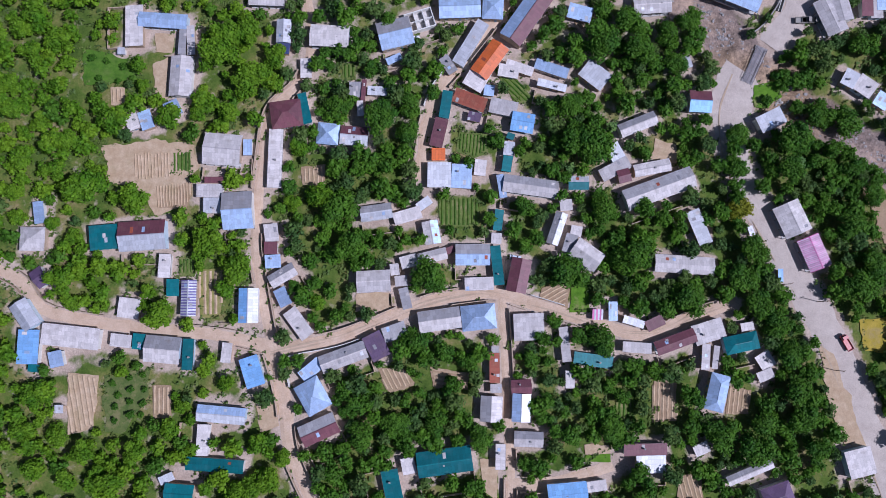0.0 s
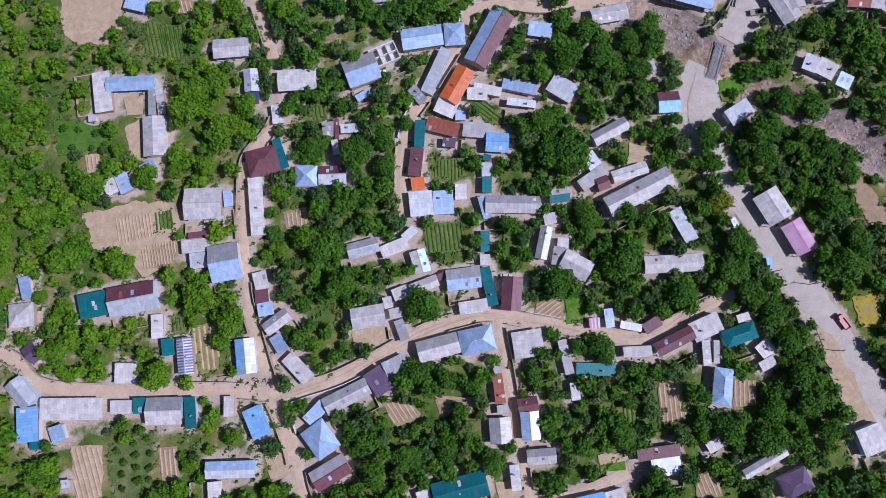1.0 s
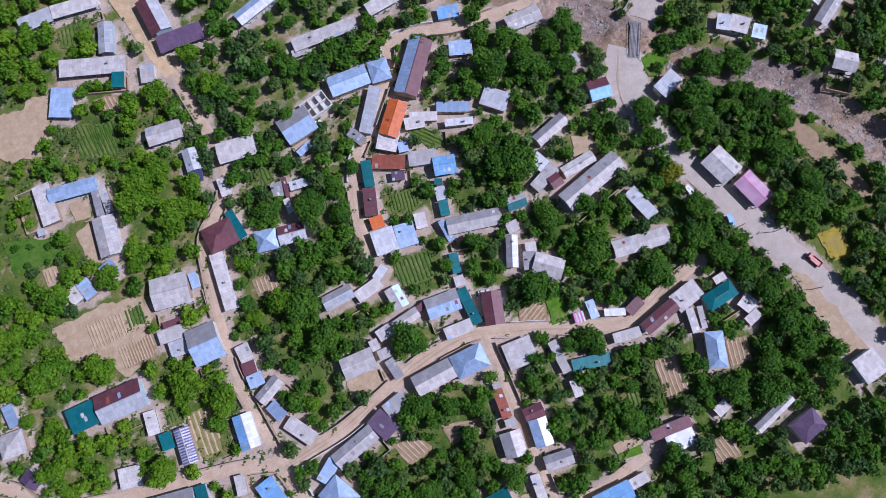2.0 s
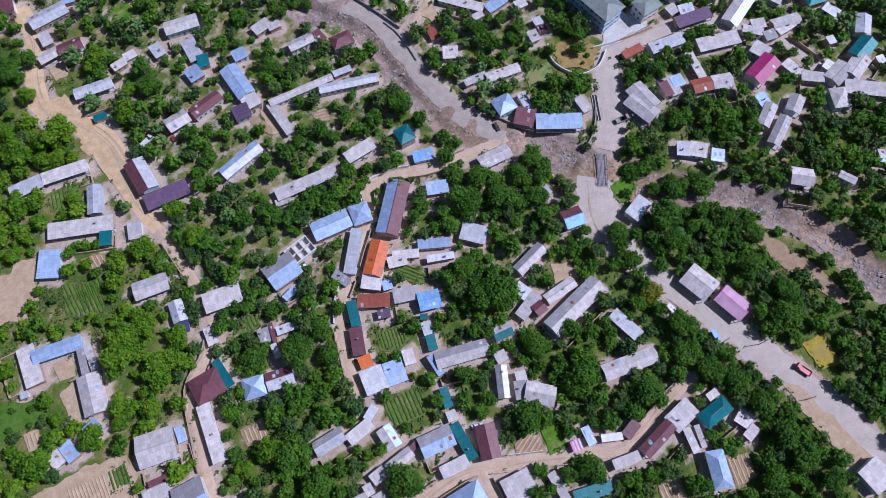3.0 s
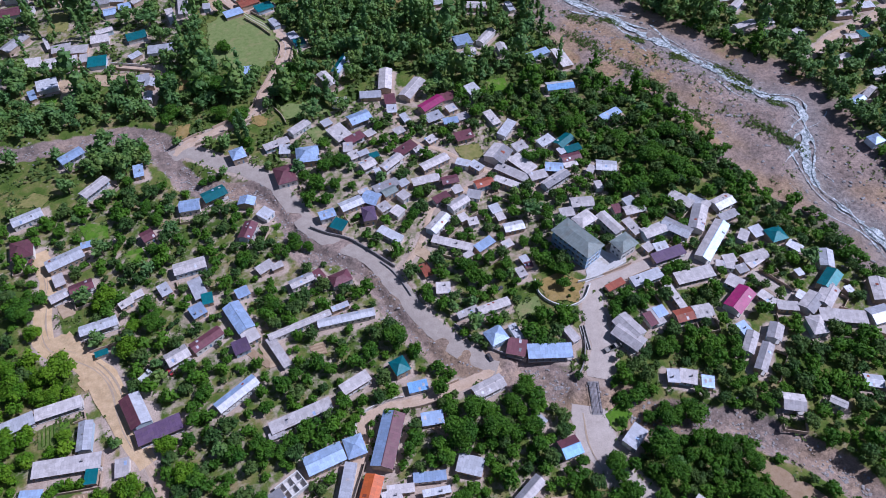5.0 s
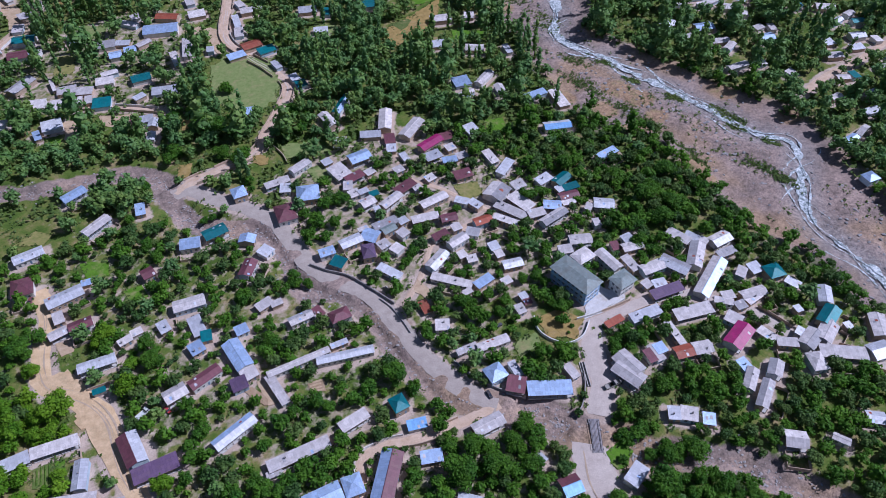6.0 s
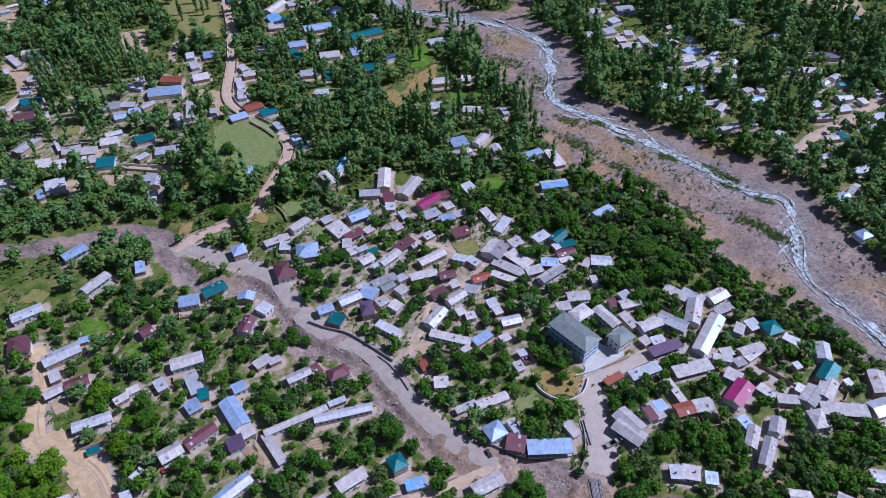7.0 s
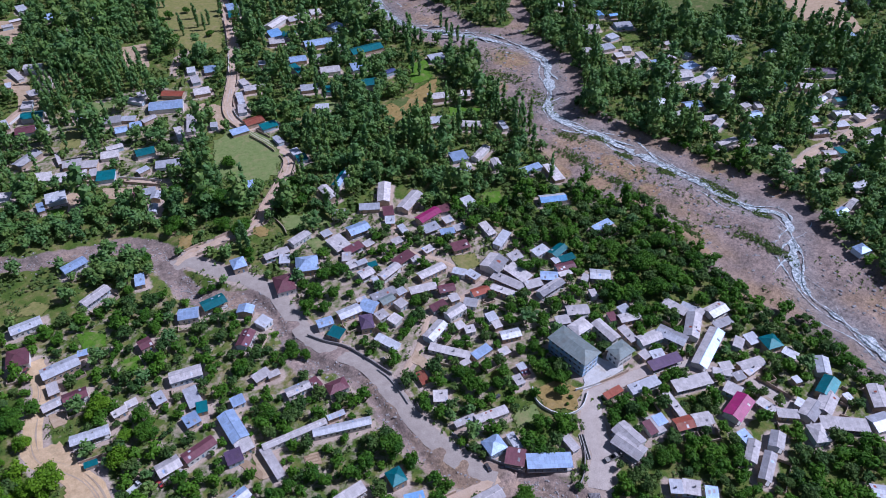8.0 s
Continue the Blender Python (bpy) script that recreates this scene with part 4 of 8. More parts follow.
house(153.3, 91.6, 5.4, 6.5, -29, 3.2, "s", "wh", "", "mud")
house(158.9, 88.6, 7.5, 6.9, -36, 3.2, "s", "lg", "", "blue")
house(165.0, 83.1, 5.4, 5.9, -34, 3.0, "s", "bl", "", "mud")
house(161.7, 119.9, 4.3, 7.4, -0, 3.0, "s", "ma", "", "white")
house(168.2, 121.4, 5.6, 5.8, -0, 3.0, "s", "bl", "", "white")
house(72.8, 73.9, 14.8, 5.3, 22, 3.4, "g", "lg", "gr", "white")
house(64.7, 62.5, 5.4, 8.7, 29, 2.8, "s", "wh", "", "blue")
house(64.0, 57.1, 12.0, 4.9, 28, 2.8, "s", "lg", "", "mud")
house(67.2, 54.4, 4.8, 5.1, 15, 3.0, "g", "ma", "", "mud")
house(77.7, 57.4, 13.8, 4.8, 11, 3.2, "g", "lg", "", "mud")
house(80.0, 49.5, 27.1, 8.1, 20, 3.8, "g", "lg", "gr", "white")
house(50.2, 51.7, 7.6, 5.1, -0, 3.2, "g", "te", "wh", "white")
house(-149.9, 40.9, 8.4, 4.0, -81, 2.6, "s", "bl", "", "white")
house(-151.4, 30.9, 9.2, 8.8, -0, 3.2, "h", "lg", "", "mud")
house(-125.1, 31.5, 10.4, 9.2, 5, 3.4, "s", "te", "", "white")
house(-110.8, 32.1, 17.3, 11.0, 4, 3.6, "g", "wh", "ma", "blue")
house(-102.5, 21.0, 8.8, 4.4, 88, 2.6, "s", "lg", "", "white")
house(-148.0, 16.8, 5.0, 7.2, 38, 3.0, "g", "pu", "", "white")
house(-93.0, 9.1, 13.2, 5.6, -90, 3.4, "g", "bs", "", "mud")
house(-99.2, 13.0, 4.6, 6.2, -0, 2.6, "s", "te", "", "white")
house(-114.9, 5.5, 8.0, 7.4, -7, 2.8, "s", "lg", "", "mud")
house(-152.4, 3.0, 11.0, 6.9, -55, 3.4, "g", "wh", "", "blue")
house(-75.9, 41.4, 11.3, 13.9, 4, 3.8, "g", "bl", "gr", "white")
house(-86.8, 49.0, 9.7, 4.9, -0, 2.8, "s", "lg", "", "white")
house(-85.8, 43.4, 6.3, 5.9, -0, 2.8, "s", "wh", "", "mud")
house(-85.4, 53.1, 6.9, 2.3, -0, 2.6, "s", "ma", "", "mud")
house(-63.5, 33.2, 5.2, 6.7, 7, 2.8, "s", "lg", "", "mud")
house(-63.6, 27.6, 5.0, 4.6, -0, 2.8, "s", "ma", "", "white")
house(-62.7, 22.6, 5.8, 4.9, 4, 2.7, "s", "bl", "", "mud")
house(-58.9, 17.4, 10.5, 5.2, 31, 3.2, "g", "lg", "gr", "mud")
house(-58.8, 9.5, 6.9, 4.6, -64, 2.8, "s", "bl", "", "mud")
house(-52.8, -0.1, 12.0, 5.5, -53, 2.8, "s", "lg", "", "mud")
house(-71.1, 6.4, 12.7, 7.2, 90, 3.4, "g", "wh", "db", "white")
house(-24.8, 40.8, 11.8, 5.7, 8, 3.2, "g", "wh", "gr", "mud")
house(-13.3, 39.6, 10.5, 4.7, 16, 2.8, "s", "lg", "", "mud")
house(-7.1, 44.1, 5.7, 3.4, 36, 2.8, "s", "wh", "", "mud")
house(-4.4, 33.2, 8.7, 5.9, -80, 3.2, "g", "lg", "bl", "white")
house(-25.5, 15.2, 12.4, 8.0, 3, 3.8, "g", "lg", "", "white")
house(-17.9, 19.6, 3.3, 4.2, 7, 2.8, "s", "lg", "", "mud")
house(-15.5, 15.4, 4.6, 3.9, 5, 2.8, "s", "lg", "", "mud")
house(-13.9, 9.0, 7.9, 3.5, -76, 2.8, "s", "gr", "", "white")
house(-12.7, 22.6, 6.2, 4.6, 15, 2.8, "s", "lg", "", "white")
house(-4.0, 24.4, 10.9, 4.4, 14, 3.0, "g", "lg", "", "mud")
house(2.0, 26.6, 4.9, 2.4, 20, 2.6, "s", "ma", "", "mud")
house(10.8, 25.0, 12.7, 7.9, -0, 3.4, "g", "bl", "gr", "blue")
house(19.8, 21.1, 14.6, 3.8, -84, 3.0, "s", "te", "", "white")
house(27.6, 17.3, 12.5, 7.4, 78, 4.0, "g", "ma", "", "blue")
house(13.1, 14.3, 10.6, 4.8, 2, 3.0, "s", "lg", "", "white")
house(-1.5, 54.8, 8.8, 9.4, -1, 3.2, "s", "wh", "", "blue")
house(6.8, 54.3, 7.6, 9.0, -3, 3.2, "s", "bl", "", "mud")
house(13.8, 57.6, 4.4, 6.0, -6, 2.8, "s", "lg", "", "mud")
house(24.6, 64.9, 4.0, 5.2, -6, 2.8, "s", "wh", "", "mud")
house(25.2, 69.6, 2.5, 2.9, 70, 2.6, "s", "te", "", "mud")
house(23.8, 59.1, 6.1, 3.6, 81, 2.8, "s", "te", "", "mud")
house(21.7, 50.6, 2.8, 8.8, 9, 3.0, "s", "bl", "", "mud")
house(32.4, 50.4, 20.5, 6.7, -8, 3.4, "g", "lg", "gr", "blue")
house(20.4, 37.9, 7.9, 3.3, 83, 2.8, "s", "te", "", "white")
house(19.6, 31.1, 3.8, 4.0, -3, 2.6, "s", "lg", "", "mud")
house(45.5, 43.5, 4.6, 4.2, 5, 2.8, "s", "lg", "", "mud")
house(41.9, 34.7, 12.4, 4.5, 71, 3.2, "g", "wh", "gr", "white")
house(49.1, 33.8, 4.2, 3.9, -11, 2.8, "s", "lg", "", "mud")
house(46.7, 29.2, 4.5, 7.0, -16, 3.0, "s", "gr", "", "white")
house(52.6, 24.9, 11.4, 7.9, -36, 3.6, "g", "lg", "", "white")
house(88.5, 21.3, 21.8, 6.5, -4, 3.2, "g", "lg", "", "mud")
house(94.4, 35.1, 13.5, 5.1, -69, 3.2, "s", "wh", "", "mud")
house(128.6, 38.2, 12.2, 10.5, -67, 3.6, "g", "lg", "", "white")
house(136.1, 25.6, 12.5, 8.6, -69, 3.6, "g", "pk", "", "white")
house(123.9, 17.4, 1.9, 4.8, -0, 2.4, "s", "db", "", "mud")
house(113.8, 33.9, 2.0, 3.6, 18, 2.4, "s", "wh", "", "mud")
house(-150.6, -8.5, 12.4, 7.5, 89, 3.4, "s", "db", "", "white")
house(-148.6, -16.2, 4.1, 2.8, -6, 2.6, "s", "te", "", "mud")
house(-135.6, -4.8, 21.2, 7.9, -6, 3.2, "s", "lg", "", "white")
house(-140.5, -12.9, 5.0, 5.8, 12, 3.0, "s", "bl", "", "white")
house(-117.2, -6.3, 7.7, 4.7, -6, 3.0, "s", "lg", "", "mud")
house(-110.7, -6.6, 4.6, 5.7, -5, 3.0, "s", "te", "", "white")
house(-101.7, -9.5, 13.0, 9.7, -5, 3.6, "g", "lg", "gr", "blue")
house(-92.6, -11.2, 11.2, 3.9, 89, 3.2, "s", "te", "", "blue")
house(-78.8, -10.7, 3.7, 7.3, -6, 2.6, "s", "lg", "", "mud")
house(-69.1, -17.4, 11.0, 7.0, -72, 3.6, "s", "db", "", "blue")
house(-79.8, -32.7, 17.6, 6.0, -5, 3.4, "g", "wh", "bl", "blue")
house(-86.2, -41.7, 11.1, 4.5, 88, 3.0, "s", "lg", "", "white")
house(-81.6, -50.4, 20.7, 4.7, -4, 3.4, "g", "te", "", "white")
house(-94.0, -60.1, 10.5, 6.4, -4, 3.4, "g", "te", "", "mud")
house(-99.0, -55.2, 5.4, 3.0, 24, 2.4, "s", "wh", "", "mud")
house(-138.7, -30.8, 3.1, 3.0, -0, 2.4, "s", "wh", "", "mud")
house(-47.9, -16.8, 8.9, 4.7, 40, 3.0, "s", "bl", "", "white")
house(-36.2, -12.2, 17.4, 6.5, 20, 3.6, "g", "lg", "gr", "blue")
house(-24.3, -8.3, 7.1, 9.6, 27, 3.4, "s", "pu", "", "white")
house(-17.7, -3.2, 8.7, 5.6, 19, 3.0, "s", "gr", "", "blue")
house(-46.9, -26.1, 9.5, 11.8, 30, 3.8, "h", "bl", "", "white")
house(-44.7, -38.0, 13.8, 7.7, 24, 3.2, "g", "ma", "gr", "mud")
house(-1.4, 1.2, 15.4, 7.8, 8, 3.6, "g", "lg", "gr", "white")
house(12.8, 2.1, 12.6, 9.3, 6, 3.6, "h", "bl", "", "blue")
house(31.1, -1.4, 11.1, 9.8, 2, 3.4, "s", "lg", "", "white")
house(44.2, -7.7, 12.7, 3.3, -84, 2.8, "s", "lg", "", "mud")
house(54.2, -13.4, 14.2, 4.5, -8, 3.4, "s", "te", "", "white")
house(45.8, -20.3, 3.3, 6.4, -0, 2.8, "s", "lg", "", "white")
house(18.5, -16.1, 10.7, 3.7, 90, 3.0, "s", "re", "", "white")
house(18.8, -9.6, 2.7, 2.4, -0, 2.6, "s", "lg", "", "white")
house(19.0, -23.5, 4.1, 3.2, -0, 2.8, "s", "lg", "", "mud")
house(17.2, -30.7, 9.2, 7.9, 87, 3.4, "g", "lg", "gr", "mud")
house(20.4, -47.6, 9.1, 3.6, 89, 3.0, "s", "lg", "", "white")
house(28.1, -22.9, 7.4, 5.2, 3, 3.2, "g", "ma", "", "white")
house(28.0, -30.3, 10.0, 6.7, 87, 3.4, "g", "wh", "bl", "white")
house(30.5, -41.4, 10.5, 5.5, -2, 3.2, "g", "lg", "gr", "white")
house(0.4, -49.1, 19.7, 9.0, 8, 3.8, "g", "te", "", "white")
house(-18.4, -57.3, 10.6, 6.2, -78, 3.2, "s", "te", "", "white")
house(-12.5, -50.8, 4.9, 5.9, 11, 2.8, "s", "lg", "", "white")
house(44.1, -60.4, 14.1, 7.8, 5, 3.4, "g", "db", "", "white")
house(54.7, -57.8, 6.9, 3.9, 8, 2.8, "s", "lg", "", "white")
house(72.2, -45.0, 15.4, 4.3, 1, 3.4, "s", "ma", "", "white")
house(74.1, -50.2, 10.5, 6.3, 1, 3.2, "s", "wh", "", "mud")
house(84.1, -6.8, 15.4, 5.3, 20, 3.6, "g", "ma", "", "blue")
house(96.4, -3.1, 11.5, 7.5, 17, 3.4, "s", "lg", "", "mud")
house(56.4, 3.1, 3.9, 3.9, -3, 2.4, "s", "pk", "", "white")
house(62.0, 4.3, 3.3, 7.0, -0, 2.6, "s", "bl", "", "mud")
house(69.4, 0.4, 7.9, 2.8, -17, 2.8, "s", "wh", "", "mud")
house(77.1, 0.0, 6.9, 4.0, 25, 2.8, "s", "ma", "", "mud")
house(70.4, -8.9, 10.5, 3.9, -4, 2.8, "s", "lg", "", "white")
house(95.2, -12.3, 9.4, 3.1, 85, 2.8, "s", "lg", "", "mud")
house(98.8, -12.4, 8.4, 2.2, 81, 2.8, "s", "lg", "", "white")
house(107.9, -7.2, 12.5, 6.5, 12, 3.8, "h", "te", "", "blue")
house(110.8, -1.3, 4.8, 3.0, 10, 2.6, "s", "lg", "", "mud")
house(116.8, -13.6, 5.7, 6.1, 32, 2.6, "s", "lg", "", "mud")
house(116.6, -18.8, 6.0, 3.8, 22, 2.6, "s", "lg", "", "mud")
house(98.5, -24.9, 13.4, 7.0, 75, 3.8, "h", "bl", "", "mud")
house(109.3, -53.0, 17.7, 3.6, 22, 3.2, "g", "lg", "gr", "white")
house(92.5, -44.9, 5.6, 4.1, 23, 2.6, "s", "lg", "", "mud")
house(148.4, -49.5, 9.7, 9.9, 14, 4.0, "s", "lg", "", "blue")
house(118.7, -61.1, 10.8, 8.1, 19, 3.6, "h", "pu", "", "white")
house(-101.4, 149.8, 8.9, 11.9, -21, 3.0, "s", "bl", "", "white")
house(-86.0, 160.0, 26.1, 7.0, -15, 3.2, "s", "lg", "", "mud")
house(-78.1, 151.4, 4.9, 6.2, -18, 3.0, "s", "te", "", "mud")
house(-77.9, 169.8, 13.2, 5.8, 77, 3.2, "g", "wh", "", "blue")
house(-102.3, 186.8, 13.4, 6.3, 4, 3.0, "s", "wh", "", "mud")
house(-86.0, 187.0, 18.7, 5.7, -3, 3.2, "s", "lg", "", "white")
house(-57.4, 172.2, 16.0, 8.8, -81, 3.6, "g", "ma", "wh", "blue")
house(-50.2, 159.7, 18.3, 7.3, 2, 3.4, "s", "pu", "", "mud")
house(-17.5, 162.1, 19.8, 6.1, 21, 3.6, "g", "wh", "bl", "white")
house(3.7, 141.4, 26.6, 5.6, 2, 3.2, "s", "lg", "", "mud")
house(29.3, 146.2, 13.4, 5.6, 11, 3.2, "s", "lg", "", "white")
house(49.2, 144.9, 7.1, 7.9, 6, 4.5, "h", "te", "", "mud")
house(52.7, 133.6, 8.5, 5.0, -10, 2.6, "s", "db", "", "white")
house(52.1, 117.6, 9.2, 5.9, -15, 2.8, "s", "bl", "", "mud")
house(-7.7, 137.8, 6.7, 3.1, -2, 2.4, "s", "lg", "", "white")
house(-66.7, 150.3, 5.6, 7.7, -11, 2.4, "s", "lg", "", "white")
house(-91.9, 282.7, 10.6, 11.8, -3, 3.6, "h", "ma", "", "white")
house(-73.7, 267.6, 17.5, 8.0, 11, 3.6, "g", "wh", "", "mud")
house(-63.4, 273.5, 4.9, 4.0, -4, 2.6, "s", "bl", "", "mud")
house(-78.0, 256.3, 5.0, 7.7, 7, 2.8, "s", "lg", "", "mud")
house(-79.0, 246.5, 8.7, 5.5, 13, 3.0, "g", "lg", "", "mud")
house(-68.8, 247.1, 10.9, 6.4, 5, 3.4, "g", "ma", "", "white")
house(-34.8, 266.0, 6.4, 7.1, 14, 3.4, "g", "ma", "", "mud")
house(-20.2, 238.1, 15.3, 7.4, -3, 3.6, "g", "lg", "", "blue")
house(-19.8, 223.8, 6.4, 12.2, 6, 2.8, "s", "wh", "", "white")
house(-17.1, 216.3, 5.1, 6.3, -7, 2.8, "s", "te", "", "mud")
house(-22.7, 211.3, 6.8, 7.1, 14, 3.0, "s", "bl", "", "mud")
house(-51.5, 229.5, 6.6, 4.1, 16, 2.8, "s", "lg", "", "mud")
house(-45.9, 232.2, 5.5, 4.2, 10, 2.8, "s", "lg", "", "white")
house(-34.0, 229.8, 5.2, 7.4, 13, 2.8, "s", "wh", "", "mud")
house(-64.8, 221.4, 16.5, 5.8, -1, 3.6, "g", "wh", "", "white")
house(-66.0, 207.4, 5.7, 3.2, 0, 2.2, "s", "te", "", "white")
house(-36.1, 191.0, 10.2, 7.4, 13, 3.6, "g", "lg", "", "mud")
house(-22.7, 193.9, 14.9, 6.0, 19, 3.6, "g", "ma", "", "white")
house(-6.7, 199.2, 17.4, 8.2, -79, 3.8, "g", "bl", "", "white")
house(-1.5, 212.7, 6.2, 5.8, 6, 3.0, "s", "bl", "", "white")
house(-4.6, 187.9, 7.4, 6.8, 10, 3.0, "s", "lg", "", "mud")
house(-9.9, 184.3, 7.2, 7.1, 3, 3.2, "s", "pu", "", "blue")
house(4.4, 174.7, 4.3, 17.4, 11, 2.8, "s", "lg", "", "white")
house(11.1, 248.3, 11.3, 7.1, 55, 3.4, "g", "ma", "", "blue")
house(12.2, 222.9, 8.5, 5.5, 18, 2.8, "s", "lg", "", "mud")
house(17.7, 221.1, 6.0, 3.8, 6, 2.8, "s", "lg", "", "mud")
house(25.6, 207.4, 12.0, 5.4, 6, 3.2, "g", "lg", "gr", "white")
house(33.6, 207.3, 5.5, 6.5, 17, 3.0, "s", "ma", "", "white")
house(42.5, 200.7, 10.1, 7.3, 4, 3.6, "h", "ma", "", "white")
house(36.9, 186.0, 8.4, 3.1, 1, 2.8, "s", "wh", "", "mud")
house(17.1, 183.9, 29.6, 3.7, 3, 3.4, "g", "lg", "", "white")
house(37.2, 178.6, 26.3, 4.5, -10, 3.4, "g", "wh", "", "white")
house(99.9, 198.1, 21.2, 4.8, -42, 2.8, "s", "lg", "", "white")
house(81.4, 188.9, 4.5, 7.8, 2, 2.4, "s", "re", "", "mud")
house(84.2, 175.5, 6.9, 6.5, -22, 2.8, "s", "lg", "", "white")
house(113.9, 190.9, 10.6, 5.2, 15, 3.0, "s", "bl", "", "mud")
house(127.0, 174.5, 4.3, 4.4, 4, 2.8, "s", "wh", "", "mud")
house(127.2, 170.7, 4.2, 3.5, -6, 2.6, "s", "ma", "", "mud")
house(121.8, 168.2, 4.7, 5.9, 1, 2.8, "s", "lg", "", "white")
house(88.5, 158.5, 10.4, 3.7, 1, 2.8, "s", "lg", "", "white")
house(100.6, 156.0, 15.7, 4.9, -2, 3.4, "g", "lg", "", "white")
house(93.9, 141.2, 9.0, 8.5, 6, 4.0, "h", "bl", "", "blue")
house(103.2, 139.6, 3.8, 8.6, 2, 3.0, "s", "wh", "", "white")
house(99.6, 132.4, 8.6, 8.4, -37, 3.4, "s", "ma", "", "mud")
house(111.8, 124.5, 19.7, 7.4, -23, 3.4, "s", "bl", "", "mud")
house(125.2, 128.2, 4.2, 8.3, 8, 2.8, "s", "lg", "", "white")
house(147.1, 115.9, 14.3, 8.5, -68, 3.6, "g", "lg", "", "white")
house(165.2, 120.2, 4.8, 9.5, 1, 2.8, "s", "lg", "", "blue")
house(158.1, 143.0, 10.1, 3.9, 6, 2.8, "s", "re", "", "mud")
house(174.0, 140.3, 16.3, 5.8, -2, 3.0, "s", "wh", "", "blue")
house(247.0, 134.7, 9.2, 8.8, -6, 3.8, "h", "te", "", "mud")
house(208.0, 90.5, 9.2, 6.6, 39, 3.4, "g", "lg", "gr", "blue")
house(196.9, 97.0, 5.1, 8.9, 2, 3.0, "s", "bl", "", "blue")
house(194.2, 90.9, 12.2, 5.6, 38, 3.4, "g", "lg", "", "white")
house(194.6, 82.3, 15.6, 5.6, 36, 3.6, "g", "lg", "gr", "mud")
house(227.1, 85.3, 7.4, 9.8, -16, 3.6, "h", "lg", "", "blue")
house(46.2, 374.7, 6.7, 7.4, -15, 3.0, "s", "bl", "", "mud", False)
house(99.7, 356.4, 19.9, 5.6, 47, 3.6, "g", "bl", "te", "white", False)
house(86.8, 345.2, 15.2, 6.8, -79, 3.6, "g", "lg", "", "mud", False)
house(118.4, 330.5, 19.7, 8.1, 66, 3.6, "g", "lg", "", "mud", False)
house(105.2, 321.4, 12.8, 6.2, -20, 3.0, "s", "wh", "", "mud", False)
house(114.0, 312.8, 6.6, 8.9, -15, 3.0, "s", "ma", "", "blue")
house(111.6, 304.3, 5.8, 7.0, -20, 3.0, "s", "wh", "", "mud")
house(129.9, 316.2, 19.4, 8.4, 37, 3.4, "g", "lg", "", "mud", False)
house(134.1, 298.4, 16.0, 7.3, 18, 3.6, "g", "mg", "", "mud")
house(146.0, 300.7, 9.5, 7.0, -1, 3.0, "s", "ma", "", "white", False)
house(130.8, 287.8, 10.4, 7.3, 5, 3.0, "s", "wh", "", "mud")
house(91.5, 304.1, 13.0, 9.1, 6, 3.8, "g", "bl", "", "mud")
house(58.1, 311.3, 13.5, 5.9, 23, 3.4, "g", "lg", "", "white")
house(42.5, 304.1, 14.5, 5.2, 5, 2.8, "s", "lg", "", "blue")
house(45.3, 297.4, 6.3, 7.2, -21, 3.0, "s", "wh", "", "white")
house(55.1, 287.3, 12.6, 12.3, -14, 4.0, "h", "bl", "", "mud")
house(39.4, 277.9, 10.6, 13.2, -3, 3.6, "h", "ma", "", "white")
house(20.8, 303.4, 8.0, 8.9, 3, 4.4, "h", "bl", "", "mud")
house(77.1, 297.8, 9.9, 12.9, 16, 3.0, "s", "lg", "", "white")
house(83.3, 290.0, 11.6, 6.1, 14, 3.0, "s", "ma", "", "blue")
house(77.3, 284.7, 5.4, 7.3, -20, 2.8, "s", "lg", "", "white")
house(105.8, 270.3, 13.4, 6.4, 20, 3.0, "s", "ma", "", "white")
house(16.0, 268.0, 6.1, 8.7, 62, 3.4, "g", "bl", "", "mud")
house(22.3, 256.2, 6.9, 7.2, 34, 3.0, "s", "wh", "", "white")
house(162.0, 300.6, 8.2, 9.2, 9, 3.2, "s", "wh", "", "white", False)
house(139.4, 265.9, 10.6, 7.2, -3, 3.2, "s", "ma", "", "mud")
house(160.8, 273.0, 5.5, 12.4, 4, 2.8, "s", "lg", "", "white")
house(164.1, 261.2, 14.4, 5.9, 36, 3.2, "s", "wh", "", "white")
house(178.7, 242.8, 10.0, 6.4, 14, 3.2, "s", "wh", "", "white")
house(187.6, 238.2, 11.6, 6.9, 21, 3.6, "g", "te", "", "mud")
house(215.1, 314.6, 15.4, 5.8, 5, 3.2, "s", "bl", "", "blue", False)
house(226.7, 305.1, 7.4, 18.5, -5, 2.8, "s", "lg", "", "mud", False)
house(210.9, 281.2, 16.8, 7.8, -15, 3.2, "g", "db", "wh", "white", False)
house(223.9, 246.6, 13.9, 5.7, 10, 3.0, "s", "bl", "", "mud")
house(-50.6, 693.6, 14.0, 14.3, 0, 3.4, "g", "bl", "", "white", False)
house(-75.9, 724.4, 8.2, 13.8, 12, 2.9, "s", "wh", "", "white", False)
house(-71.0, 599.3, 14.1, 8.9, -17, 3.4, "g", "lg", "", "white", False)
house(-84.1, 591.9, 5.2, 20.8, 20, 2.9, "s", "lg", "", "white", False)
house(-90.0, 576.0, 4.7, 7.9, -3, 2.9, "s", "wh", "", "mud", False)
house(-67.4, 559.6, 6.3, 11.5, 18, 2.9, "s", "ma", "", "mud", False)
house(-72.0, 556.5, 10.3, 9.2, 16, 2.9, "s", "lg", "", "mud", False)
house(-78.1, 539.3, 7.8, 10.2, -13, 2.9, "s", "lg", "", "blue", False)
